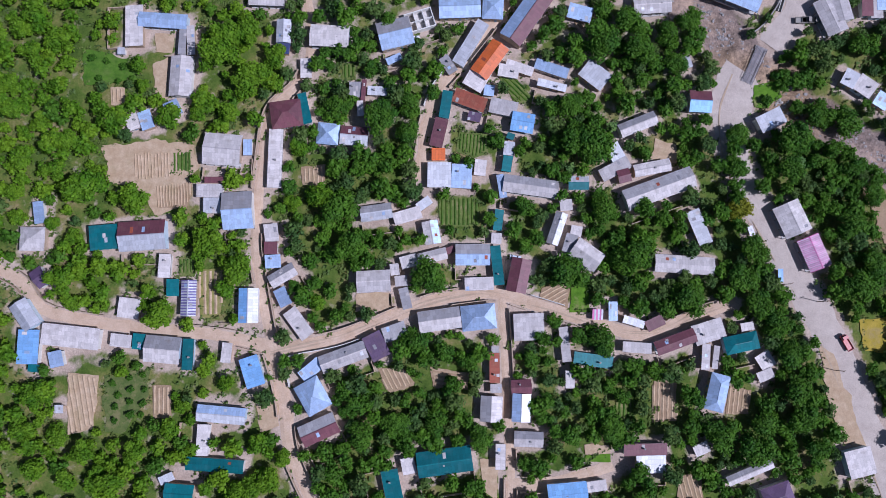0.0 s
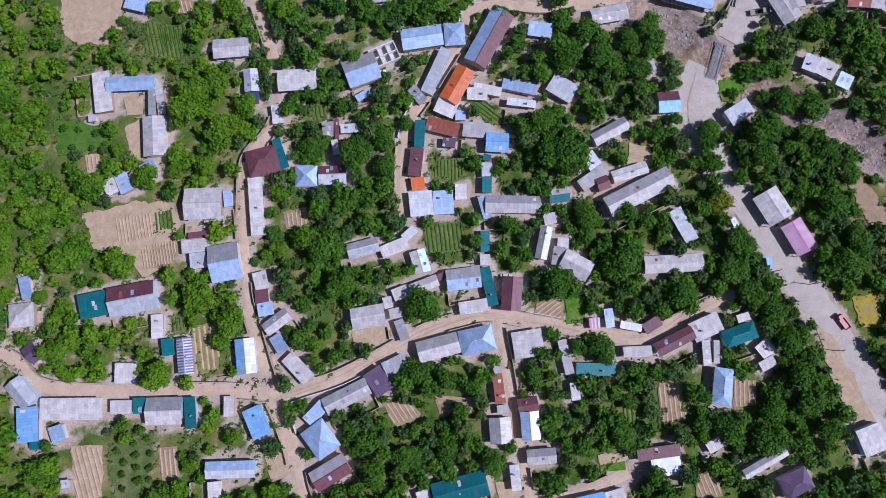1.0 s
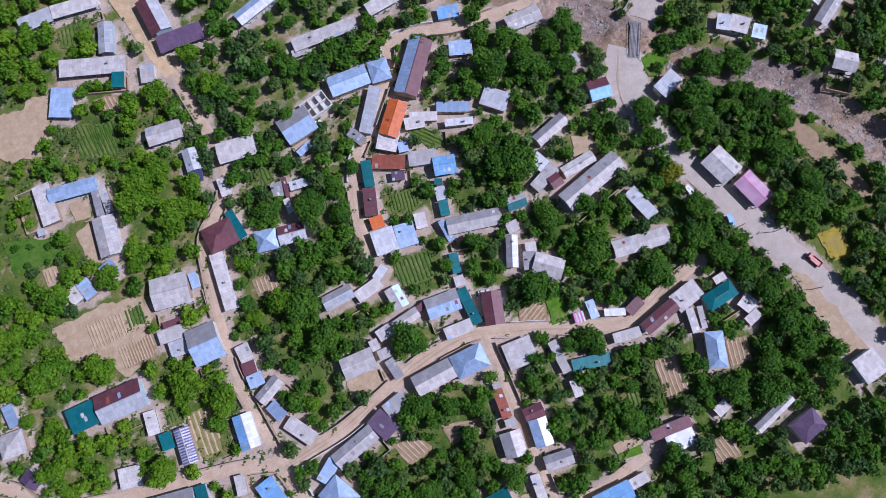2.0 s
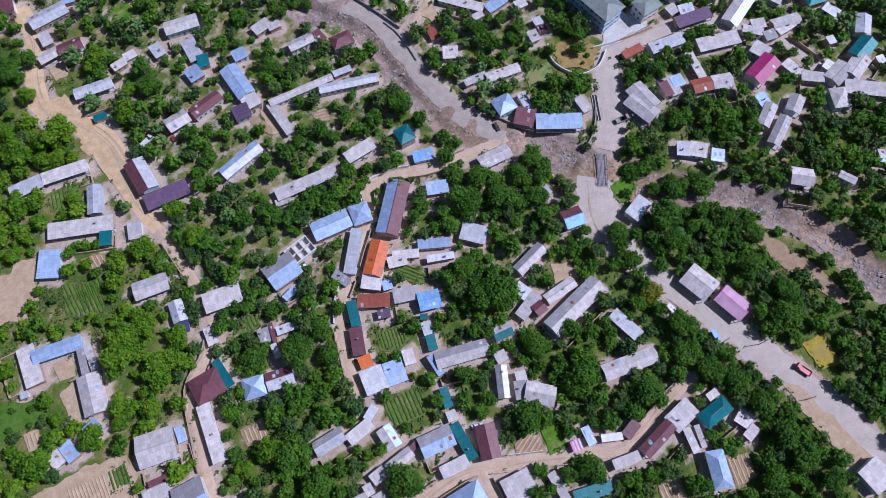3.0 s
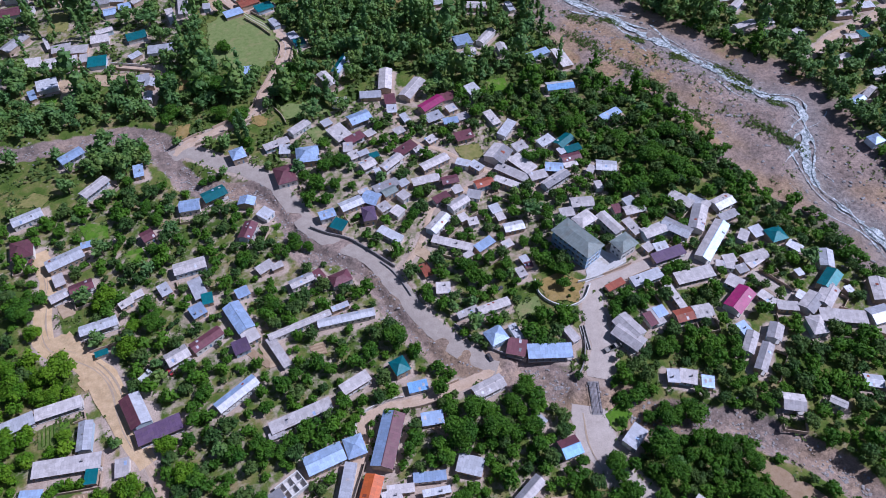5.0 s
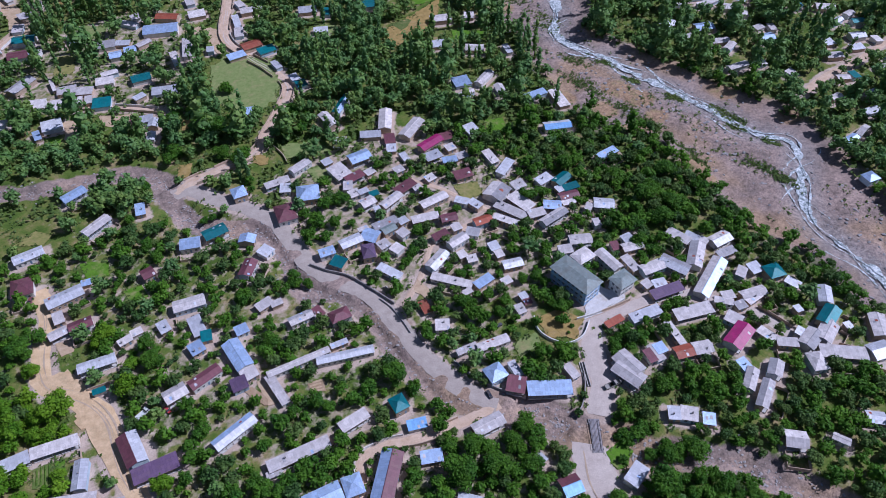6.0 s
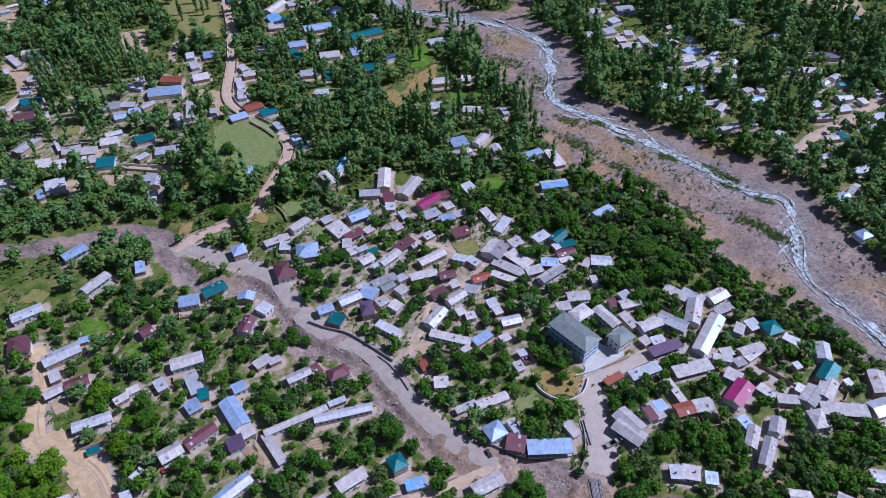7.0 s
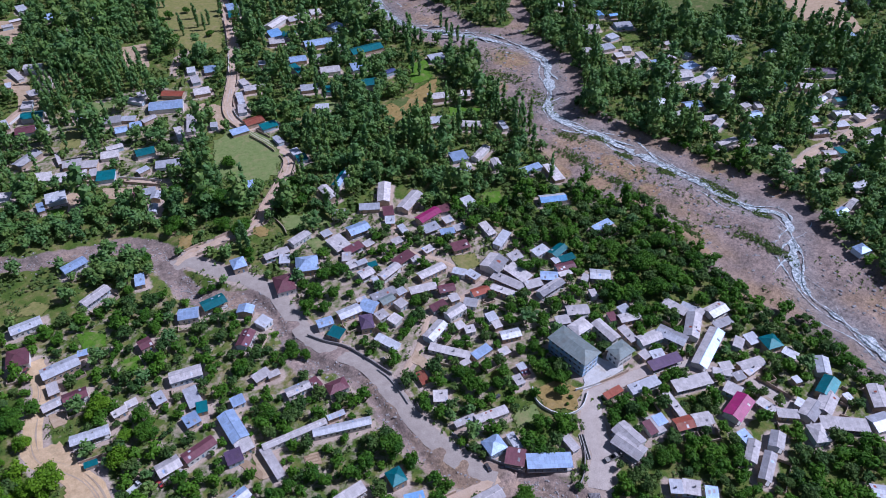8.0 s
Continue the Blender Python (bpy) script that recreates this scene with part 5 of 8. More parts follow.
house(-74.9, 521.3, 15.2, 10.0, -13, 3.4, "g", "te", "", "white", False)
house(-80.1, 502.3, 13.4, 10.6, -6, 3.2, "g", "ma", "", "blue", False)
house(-92.9, 516.3, 3.7, 13.1, 12, 2.9, "s", "wh", "", "mud", False)
house(-69.1, 500.6, 6.8, 6.9, -19, 2.9, "s", "lg", "", "white", False)
house(-80.9, 463.8, 19.1, 8.6, 42, 3.4, "g", "gr", "", "mud", False)
house(-62.3, 455.4, 2.5, 13.1, 7, 2.9, "s", "lg", "", "mud", False)
house(-54.6, 446.5, 12.1, 8.1, -6, 2.9, "s", "lg", "", "mud", False)
house(-44.4, 440.8, 10.4, 8.1, -18, 2.9, "s", "lg", "", "mud", False)
house(-31.2, 446.7, 11.4, 8.2, -8, 2.9, "s", "lg", "", "white", False)
house(-9.2, 440.0, 12.5, 8.8, 1, 3.2, "g", "te", "", "white", False)
house(2.5, 419.7, 16.8, 8.3, -12, 2.9, "s", "wh", "", "blue", False)
house(-24.0, 491.4, 11.5, 9.1, -9, 2.9, "s", "gr", "", "white", False)
house(-13.7, 488.5, 10.2, 6.2, -21, 2.9, "s", "wh", "", "mud", False)
house(-20.2, 474.7, 8.3, 8.5, -4, 3.2, "g", "bl", "", "white", False)
house(-10.3, 477.8, 8.4, 7.3, -4, 2.9, "s", "bl", "", "mud", False)
house(-5.3, 512.4, 13.5, 5.1, -43, 2.9, "s", "lg", "", "blue", False)
house(1.5, 520.5, 9.6, 7.5, 13, 2.9, "s", "lg", "", "white", False)
house(21.1, 510.5, 16.3, 8.2, -28, 3.2, "g", "re", "", "mud", False)
house(13.7, 495.2, 24.0, 12.7, -13, 3.4, "g", "bl", "", "white", False)
house(15.4, 454.5, 5.0, 15.3, 1, 3.2, "g", "lg", "", "blue", False)
house(40.5, 542.6, 6.5, 9.0, -8, 2.9, "s", "wh", "", "blue", False)
house(54.5, 537.7, 9.6, 10.9, -8, 2.9, "s", "bl", "", "mud", False)
house(40.4, 526.0, 6.5, 11.3, -0, 2.9, "s", "lg", "", "blue", False)
house(41.4, 505.8, 12.1, 9.8, -4, 2.9, "s", "lg", "", "mud", False)
house(25.5, 463.8, 6.3, 24.0, -11, 2.9, "s", "lg", "", "white", False)
house(97.4, 648.2, 10.3, 14.1, -3, 2.9, "s", "bl", "", "mud", False)
house(95.1, 632.2, 9.5, 13.7, -10, 2.9, "s", "te", "", "mud", False)
house(124.7, 599.4, 23.5, 9.2, 38, 3.2, "g", "lg", "", "white", False)
house(140.6, 600.3, 10.0, 10.1, 3, 2.9, "s", "lg", "", "mud", False)
house(151.4, 602.5, 9.3, 9.8, -2, 2.9, "s", "lg", "", "blue", False)
house(162.9, 606.2, 10.0, 10.4, -3, 2.9, "s", "lg", "", "mud", False)
house(169.9, 570.6, 12.1, 10.4, 24, 3.2, "h", "bl", "", "blue", False)
house(118.0, 579.3, 11.2, 14.2, 5, 2.9, "s", "db", "", "mud", False)
house(128.6, 572.0, 12.0, 10.1, -20, 2.9, "s", "te", "", "white", False)
house(115.6, 564.5, 12.8, 11.0, -10, 2.9, "s", "lg", "", "mud", False)
house(146.1, 546.4, 24.3, 12.1, -4, 3.2, "g", "bl", "", "mud", False)
house(158.9, 535.6, 4.7, 13.4, 17, 2.9, "s", "wh", "", "white", False)
house(178.0, 518.9, 27.4, 12.1, 4, 3.2, "g", "te", "", "mud", False)
house(121.8, 524.8, 13.7, 10.1, -8, 3.2, "g", "bl", "", "mud", False)
house(139.2, 521.1, 9.2, 9.0, -12, 2.9, "s", "lg", "", "mud", False)
house(116.6, 510.1, 6.1, 16.6, 13, 2.9, "s", "te", "", "white", False)
house(139.7, 497.1, 15.7, 10.6, -11, 3.2, "g", "lg", "", "white", False)
house(161.7, 493.3, 11.2, 11.9, -5, 2.9, "s", "bl", "", "blue", False)
house(159.1, 465.5, 15.0, 11.3, -11, 3.2, "g", "te", "", "white", False)
house(193.4, 545.6, 9.2, 11.0, -4, 2.9, "s", "lg", "", "mud", False)
house(116.3, 477.0, 13.3, 8.9, -14, 2.9, "s", "wh", "", "mud", False)
house(128.3, 468.7, 5.6, 9.4, -25, 2.9, "s", "te", "", "blue", False)
house(116.3, 446.5, 10.3, 6.5, -16, 2.9, "s", "wh", "", "blue", False)
house(73.2, 506.2, 5.7, 9.1, 13, 2.9, "s", "lg", "", "blue", False)
house(78.7, 493.9, 16.2, 8.2, -6, 3.2, "g", "lg", "", "mud", False)
house(65.0, 482.6, 5.0, 18.1, -5, 2.9, "s", "wh", "", "mud", False)
house(62.9, 467.8, 6.5, 11.6, -11, 2.9, "s", "lg", "", "blue", False)
house(66.1, 447.7, 13.7, 9.5, 9, 3.2, "g", "re", "", "mud", False)
house(74.3, 438.0, 12.0, 8.2, 9, 2.9, "s", "te", "", "blue", False)
house(53.9, 439.6, 12.4, 7.5, 7, 2.9, "s", "bl", "", "mud", False)
house(75.3, 417.4, 4.7, 9.5, 12, 2.9, "s", "wh", "", "blue", False)
house(81.7, 397.9, 5.9, 7.8, 10, 2.9, "s", "wh", "", "white", False)
house(83.6, 389.6, 7.1, 7.3, 3, 2.9, "s", "te", "", "blue", False)
house(225.1, 481.7, 13.4, 9.8, -3, 2.9, "s", "wh", "", "mud", False)
house(199.3, 424.1, 15.2, 9.1, -12, 3.2, "g", "lg", "", "mud", False)
house(184.1, 394.5, 10.4, 8.5, -12, 2.9, "s", "wh", "", "mud", False)
house(220.1, 419.5, 7.3, 7.6, -25, 2.9, "s", "lg", "", "mud", False)
house(204.1, 378.8, 12.9, 8.2, -28, 3.2, "g", "lg", "", "mud", False)
house(224.2, 368.6, 4.4, 10.6, -5, 2.9, "s", "wh", "", "white", False)
house(178.6, 347.6, 11.4, 10.2, -4, 2.9, "s", "bl", "", "blue", False)
house(193.9, 344.7, 16.7, 5.9, 33, 3.2, "g", "lg", "", "white", False)
house(376.8, 525.1, 15.7, 12.6, -25, 3.2, "g", "wh", "", "white", False)
house(370.5, 474.7, 13.4, 9.7, -10, 3.2, "g", "lg", "", "white", False)
house(377.0, 452.8, 9.9, 8.2, 9, 2.9, "s", "wh", "", "blue", False)
house(361.5, 438.3, 11.9, 9.5, -4, 2.9, "s", "wh", "", "white", False)
house(343.4, 439.9, 7.3, 7.9, -17, 2.9, "s", "lg", "", "white", False)
house(399.3, 467.4, 15.6, 10.1, -16, 2.9, "s", "wh", "", "blue", False)
house(374.2, 428.3, 7.1, 8.2, -25, 2.9, "s", "lg", "", "white", False)
house(362.2, 422.0, 7.6, 7.5, -10, 2.9, "s", "lg", "", "mud", False)
house(361.8, 409.0, 16.0, 9.5, -14, 3.2, "g", "lg", "", "white", False)
house(378.3, 413.6, 6.8, 11.4, -8, 2.9, "s", "lg", "", "blue", False)
house(381.8, 397.4, 8.9, 10.1, -12, 2.9, "s", "bl", "", "mud", False)
house(343.2, 347.1, 12.0, 7.5, 4, 3.2, "g", "wh", "", "white", False)
house(397.0, 401.1, 9.5, 7.5, -7, 2.9, "s", "lg", "", "mud", False)
house(402.3, 382.7, 14.6, 8.9, 7, 2.9, "s", "bl", "", "white", False)
house(410.4, 367.7, 15.2, 5.7, 28, 3.2, "g", "wh", "", "blue", False)
house(386.5, 374.3, 16.2, 12.6, -12, 3.2, "g", "lg", "", "blue", False)
house(394.0, 361.6, 13.7, 7.6, 7, 2.9, "s", "lg", "", "blue", False)
house(398.4, 348.3, 12.7, 8.0, -33, 3.2, "g", "lg", "", "white", False)
house(415.2, 352.1, 12.6, 6.2, 27, 3.2, "g", "wh", "", "mud", False)
house(400.5, 338.9, 12.4, 5.4, -41, 2.9, "s", "lg", "", "white", False)
house(364.0, 333.7, 13.8, 9.4, -11, 3.2, "g", "bl", "", "mud", False)
house(362.5, 314.1, 13.1, 6.5, -11, 3.2, "g", "lg", "", "mud", False)
house(394.8, 303.9, 11.8, 8.8, -9, 3.2, "g", "bl", "", "mud", False)
house(408.2, 313.0, 5.0, 8.1, -15, 2.9, "s", "lg", "", "white", False)
house(353.0, 284.7, 15.7, 5.5, -1, 3.2, "g", "lg", "", "white", False)
house(369.9, 281.8, 7.3, 7.1, -8, 2.9, "s", "lg", "", "blue", False)
house(482.5, 341.7, 9.1, 5.5, -0, 2.9, "s", "lg", "", "white", False)
house(491.9, 330.3, 20.7, 10.1, -22, 3.2, "g", "pu", "", "blue", False)
house(463.0, 317.8, 13.9, 8.9, -32, 3.2, "g", "lg", "", "mud", False)
house(430.2, 281.6, 7.4, 8.9, -7, 2.9, "s", "wh", "", "mud", False)
house(454.2, 278.8, 11.6, 7.9, -13, 3.2, "g", "wh", "", "white", False)
house(443.0, 268.1, 10.1, 6.9, -12, 2.9, "s", "wh", "", "mud", False)
house(420.4, 266.9, 11.8, 7.0, -18, 3.2, "g", "lg", "", "mud", False)
house(458.2, 250.3, 12.0, 6.6, -3, 2.9, "s", "wh", "", "blue", False)
house(443.2, 238.6, 15.6, 10.5, -17, 3.4, "g", "lg", "", "blue", False)
house(466.9, 407.0, 15.4, 9.3, -17, 2.9, "s", "wh", "", "white", False)
house(562.0, 373.4, 15.7, 14.5, -4, 2.9, "s", "bl", "", "mud", False)
house(395.8, 210.7, 12.2, 5.6, -2, 2.9, "s", "wh", "", "blue", False)
house(374.9, 198.3, 3.9, 12.9, -72, 3.2, "g", "lg", "", "white", False)
house(362.2, 195.5, 10.6, 5.4, 10, 3.2, "g", "bl", "", "white")
house(346.0, 165.7, 8.4, 7.2, -1, 3.2, "h", "bl", "", "blue")
house(-61.7, 341.4, 13.6, 7.3, 23, 3.4, "g", "bl", "", "blue")
house(-53.5, 311.3, 16.0, 6.6, 32, 3.6, "g", "lg", "", "blue")
house(-87.6, 303.8, 15.1, 7.1, 9, 3.4, "g", "wh", "", "white")
house(-30.6, 314.6, 5.3, 9.4, -5, 2.9, "s", "bl", "", "mud")
house(-11.5, 277.2, 10.5, 8.1, -12, 3.6, "g", "bl", "", "white")
house(1.9, 279.7, 12.6, 8.0, 11, 3.8, "g", "te", "", "mud")
house(-66.8, 412.0, 12.1, 10.3, 1, 3.2, "s", "wh", "", "white", False)
house(-95.4, 425.3, 7.3, 10.0, -16, 2.8, "s", "lg", "", "white", False)
house(-74.2, 438.6, 12.6, 9.4, -14, 3.0, "s", "lg", "", "white", False)
house(-56.5, 431.3, 19.4, 10.3, -10, 3.0, "s", "lg", "", "mud", False)
house(-43.3, 429.7, 4.8, 8.1, -10, 3.0, "s", "lg", "", "mud", False)
house(-36.2, 423.0, 11.4, 10.5, -12, 3.0, "s", "te", "", "blue", False)
house(-13.4, 394.1, 7.8, 6.8, -3, 3.0, "s", "wh", "", "white", False)
house(-10.4, 387.7, 8.1, 6.5, 69, 3.2, "g", "wh", "", "mud", False)
house(-14.1, 375.5, 8.4, 5.2, 74, 3.0, "g", "wh", "", "white", False)
house(-20.3, 395.8, 5.7, 7.7, -7, 2.8, "s", "ma", "", "white", False)
house(-75.9, 405.7, 4.2, 9.1, 7, 2.6, "s", "bl", "", "mud", False)
house(111.8, 266.9, 5.2, 5.3, 8, 2.6, "s", "lg", "", "white")
house(103.7, 188.5, 5.3, 3.5, 7, 2.6, "s", "lg", "", "mud")
house(115.7, 294.2, 4.2, 7.5, 5, 2.6, "s", "wh", "", "white")
house(138.2, 280.4, 8.9, 5.2, -12, 3.0, "s", "bl", "", "mud")
house(143.3, 290.5, 6.0, 6.0, 7, 2.8, "s", "lg", "", "mud")
house(124.3, 186.6, 5.5, 4.6, 7, 2.6, "s", "lg", "", "mud")
house(108.3, 285.5, 6.2, 5.3, 10, 2.6, "s", "lg", "", "mud")
house(121.7, 271.4, 6.2, 5.4, 14, 2.6, "s", "lg", "", "mud")
house(92.8, 290.8, 6.1, 5.1, 16, 2.4, "s", "lg", "", "mud")
house(146.4, 281.3, 6.9, 5.5, 2, 2.6, "s", "lg", "", "mud")
house(73.4, 309.1, 5.8, 5.6, 13, 2.6, "s", "wh", "", "mud")
house(191.2, 60.2, 9.3, 8.3, -34, 3.2, "g", "lg", "", "mud")
house(208.2, 52.3, 7.3, 3.8, -55, 3.2, "g", "lg", "", "white")
house(228.8, 53.5, 8.1, 6.2, -34, 3.2, "g", "wh", "", "mud")
house(-45.5, 663.1, 8.0, 6.0, 12, 3.0, "s", "lg", "", "mud", False)
house(-88.0, 688.9, 9.0, 6.0, 5, 3.2, "g", "lg", "", "blue", False)
house(-81.0, 698.1, 11.0, 5.0, 12, 3.2, "g", "lg", "", "mud", False)
house(-15.3, 674.1, 10.0, 5.5, 12, 3.2, "g", "wh", "", "mud", False)
house(-43.8, 509.9, 8.0, 6.0, 5, 3.0, "s", "lg", "", "blue", False)
house(-27.1, 454.3, 11.0, 5.5, 5, 3.2, "g", "lg", "", "blue", False)
house(-13.7, 419.4, 8.0, 5.0, 25, 3.0, "s", "wh", "", "mud", False)
house(-0.8, 481.5, 11.0, 5.5, 25, 3.2, "g", "lg", "", "mud", False)
house(39.5, 454.5, 7.0, 5.0, 80, 3.0, "s", "wh", "", "blue", False)
house(94.2, 530.7, 7.0, 5.5, 80, 3.0, "s", "wh", "", "mud", False)
house(181.3, 474.8, 9.0, 5.5, 12, 3.2, "g", "na", "", "blue", False)
house(197.3, 329.2, 10.0, 6.0, 80, 3.2, "g", "lg", "", "white", False)
house(392.8, 494.7, 10.0, 6.0, 80, 3.2, "g", "db", "", "blue", False)
house(403.0, 487.4, 10.0, 5.0, -4, 3.2, "g", "db", "", "mud", False)
house(411.3, 422.2, 7.0, 5.0, 5, 3.0, "s", "lg", "", "mud", False)
house(444.8, 327.9, 9.0, 6.0, 5, 3.2, "g", "te", "", "blue", False)
house(471.6, 303.1, 9.0, 5.5, 12, 3.2, "g", "lg", "", "white", False)
house(456.0, 299.4, 11.0, 5.5, 12, 3.2, "g", "wh", "", "blue", False)
house(469.5, 293.1, 10.0, 6.0, -10, 3.2, "g", "te", "", "white", False)
house(482.5, 273.7, 7.0, 5.5, 12, 3.0, "s", "lg", "", "blue", False)
house(463.4, 269.6, 8.0, 6.0, 80, 3.0, "s", "lg", "", "white", False)
house(478.2, 373.1, 11.0, 6.0, 12, 3.2, "g", "wh", "", "mud", False)
house(415.7, 244.1, 8.0, 6.0, 80, 3.0, "s", "te", "", "blue", False)
house(406.1, 244.9, 9.0, 5.5, -18, 3.2, "g", "lg", "", "mud", False)
house(443.6, 231.1, 10.0, 6.0, 5, 3.2, "g", "bl", "", "mud", False)
house(385.8, 230.8, 9.0, 5.0, 5, 3.2, "g", "lg", "", "mud", False)
house(411.8, 224.2, 7.0, 5.5, 5, 3.0, "s", "wh", "", "white", False)
house(379.8, 264.6, 7.0, 5.0, 12, 3.0, "s", "lg", "", "blue", False)
house(413.1, 398.9, 7.0, 5.5, 25, 3.0, "s", "wh", "", "blue", False)
house(635.2, 414.2, 9.0, 6.0, -4, 3.2, "g", "wh", "", "blue", False)
house(615.9, 423.1, 8.0, 5.0, -4, 3.0, "s", "wh", "", "mud", False)
house(360.6, 469.2, 7.0, 5.0, 12, 3.0, "s", "lg", "", "blue", False)
house(346.9, 328.1, 7.0, 5.0, 5, 3.0, "s", "lg", "", "white", False)
house(368.5, 368.1, 11.0, 5.5, -10, 3.2, "g", "lg", "", "blue", False)
house(383.2, 359.4, 7.0, 5.5, -4, 3.0, "s", "lg", "", "white", False)
house(399.4, 316.7, 8.0, 5.5, 5, 3.0, "s", "lg", "", "white", False)
house(364.2, 305.8, 11.0, 5.5, 25, 3.2, "g", "lg", "", "blue", False)
house(175.7, 334.4, 11.0, 5.0, 12, 3.2, "g", "lg", "", "blue", False)
# the crowded quarter round the school
house(50.2, 241.6, 8.4, 6.0, -1, 3.7, "g", "bl", "", "white")
house(53.4, 233.1, 7.5, 7.0, -49, 3.2, "s", "te", "", "mud")
house(64.0, 243.6, 12.3, 7.0, 6, 3.4, "g", "wh", "", "mud")
house(74.7, 243.0, 9.1, 9.0, -46, 3.4, "g", "bl", "", "mud")
house(72.9, 249.1, 5.9, 3.0, 4, 3.5, "s", "lg", "", "mud")
house(69.5, 232.7, 7.0, 10.0, -12, 4.0, "h", "pu", "", "mud")
house(84.8, 248.1, 14.1, 6.0, 5, 3.4, "g", "gr", "", "blue")
house(85.0, 243.6, 8.3, 6.0, 12, 3.4, "g", "sg", "", "mud")
house(94.2, 246.2, 5.6, 5.0, 13, 3.2, "s", "wh", "", "mud")
house(90.7, 237.7, 5.7, 6.0, 21, 3.5, "s", "lg", "", "white")
house(78.6, 234.9, 6.2, 6.0, 15, 2.9, "s", "lg", "", "white")
house(83.6, 229.1, 6.2, 6.0, -64, 3.2, "s", "lg", "", "white")
house(74.4, 216.6, 13.8, 5.0, -58, 2.9, "s", "wh", "", "white")
house(94.5, 263.1, 14.3, 6.0, 24, 3.4, "g", "lg", "", "mud")
house(85.2, 259.5, 3.7, 5.0, 3, 3.2, "s", "wh", "", "white")
house(82.3, 267.3, 8.6, 7.0, 13, 3.4, "g", "lg", "", "white")
house(88.1, 272.3, 5.4, 4.0, 0, 3.2, "s", "te", "", "white")
house(83.3, 276.1, 6.0, 4.0, 7, 3.5, "s", "wh", "", "white")
house(78.2, 277.0, 6.2, 6.0, 6, 3.2, "s", "lg", "", "white")
house(115.5, 253.4, 16.8, 6.0, 9, 3.4, "g", "lg", "", "mud")
house(105.8, 242.9, 15.2, 5.5, -7, 3.5, "s", "lg", "", "mud")
house(117.0, 237.3, 9.2, 6.0, -9, 3.7, "g", "ma", "", "mud")
house(107.8, 228.1, 9.3, 5.0, 9, 3.2, "s", "ma", "", "white")
house(117.7, 229.5, 5.4, 5.0, 2, 3.5, "s", "lg", "", "mud")
house(114.1, 220.6, 11.7, 6.0, 15, 3.7, "g", "lg", "", "white")
house(99.1, 212.8, 13.9, 7.0, 30, 3.4, "g", "wh", "lg", "blue")
house(111.8, 210.8, 4.9, 5.0, 8, 3.5, "s", "lg", "", "mud")
house(129.1, 246.4, 7.7, 5.0, -42, 3.5, "s", "wh", "", "white")
house(134.7, 241.1, 8.0, 5.0, -67, 3.5, "s", "wh", "", "mud")
house(149.7, 244.3, 12.5, 12.0, 33, 3.7, "g", "gr", "lg", "white")
house(150.0, 229.0, 19.3, 6.0, -58, 2.9, "s", "lg", "", "mud")
house(158.2, 232.3, 15.4, 8.0, -72, 3.2, "s", "lg", "", "mud")
house(161.2, 220.8, 9.8, 6.0, -5, 3.5, "s", "lg", "", "mud")
house(143.8, 223.1, 14.4, 4.5, -52, 3.5, "s", "lg", "", "mud")
house(132.5, 228.1, 10.2, 6.0, -1, 3.4, "g", "re", "", "blue")
house(124.2, 223.2, 7.3, 6.0, -38, 2.9, "s", "gr", "", "white")
house(129.5, 209.6, 5.6, 6.0, 0, 2.9, "s", "wh", "", "blue")
house(129.3, 203.4, 4.6, 5.0, 0, 3.2, "s", "lg", "", "mud")
house(115.3, 206.4, 5.4, 5.0, -9, 3.2, "s", "lg", "", "white")
house(132.1, 194.6, 10.6, 6.0, -9, 3.4, "g", "wh", "", "mud")
house(172.0, 222.5, 9.8, 7.0, -30, 3.4, "g", "bl", "", "mud")
house(168.2, 214.4, 17.1, 6.0, 14, 3.7, "g", "gr", "lg", "blue")
house(183.9, 224.9, 11.4, 6.0, -7, 3.7, "g", "ma", "", "blue")
house(181.2, 220.6, 7.9, 4.0, -5, 3.5, "s", "lg", "", "mud")
house(189.1, 231.1, 9.5, 5.0, -2, 3.2, "s", "te", "", "blue")
house(182.8, 232.0, 5.3, 5.0, 7, 3.2, "s", "wh", "", "mud")
house(197.9, 211.5, 11.3, 8.0, -32, 3.4, "g", "wh", "", "white")
house(171.7, 194.1, 12.1, 7.0, -18, 3.7, "g", "lg", "", "blue")
house(161.2, 191.5, 7.6, 6.0, -13, 3.5, "s", "lg", "", "white")
house(189.2, 212.9, 5.8, 4.0, 41, 3.5, "s", "lg", "", "white")
house(186.6, 201.4, 5.7, 4.0, 78, 3.2, "s", "lg", "", "white")
house(163.3, 244.6, 7.9, 7.0, 7, 3.5, "s", "lg", "", "white")
house(201.4, 192.3, 4.8, 6.0, -5, 3.2, "s", "wh", "", "mud")
house(194.6, 184.8, 5.9, 6.0, -89, 3.2, "s", "wh", "", "white")
house(185.9, 183.1, 4.5, 6.0, -10, 2.9, "s", "ma", "", "white")
house(193.4, 178.8, 11.7, 6.0, -8, 3.4, "g", "lg", "", "mud")
house(186.2, 170.0, 11.3, 5.0, -86, 2.9, "s", "lg", "", "mud")
house(194.2, 162.8, 13.0, 7.0, -1, 3.4, "g", "lg", "", "blue")
house(205.1, 159.2, 15.2, 8.0, -60, 3.7, "g", "wh", "gr", "white")
house(185.5, 155.2, 5.2, 5.0, -81, 2.9, "s", "lg", "", "mud")
house(191.2, 152.9, 7.2, 5.0, -8, 3.2, "s", "wh", "", "mud")
house(191.7, 147.4, 17.4, 6.0, -3, 3.2, "s", "pu", "", "mud")
house(219.3, 174.5, 13.0, 6.0, -66, 3.5, "s", "lg", "", "white")
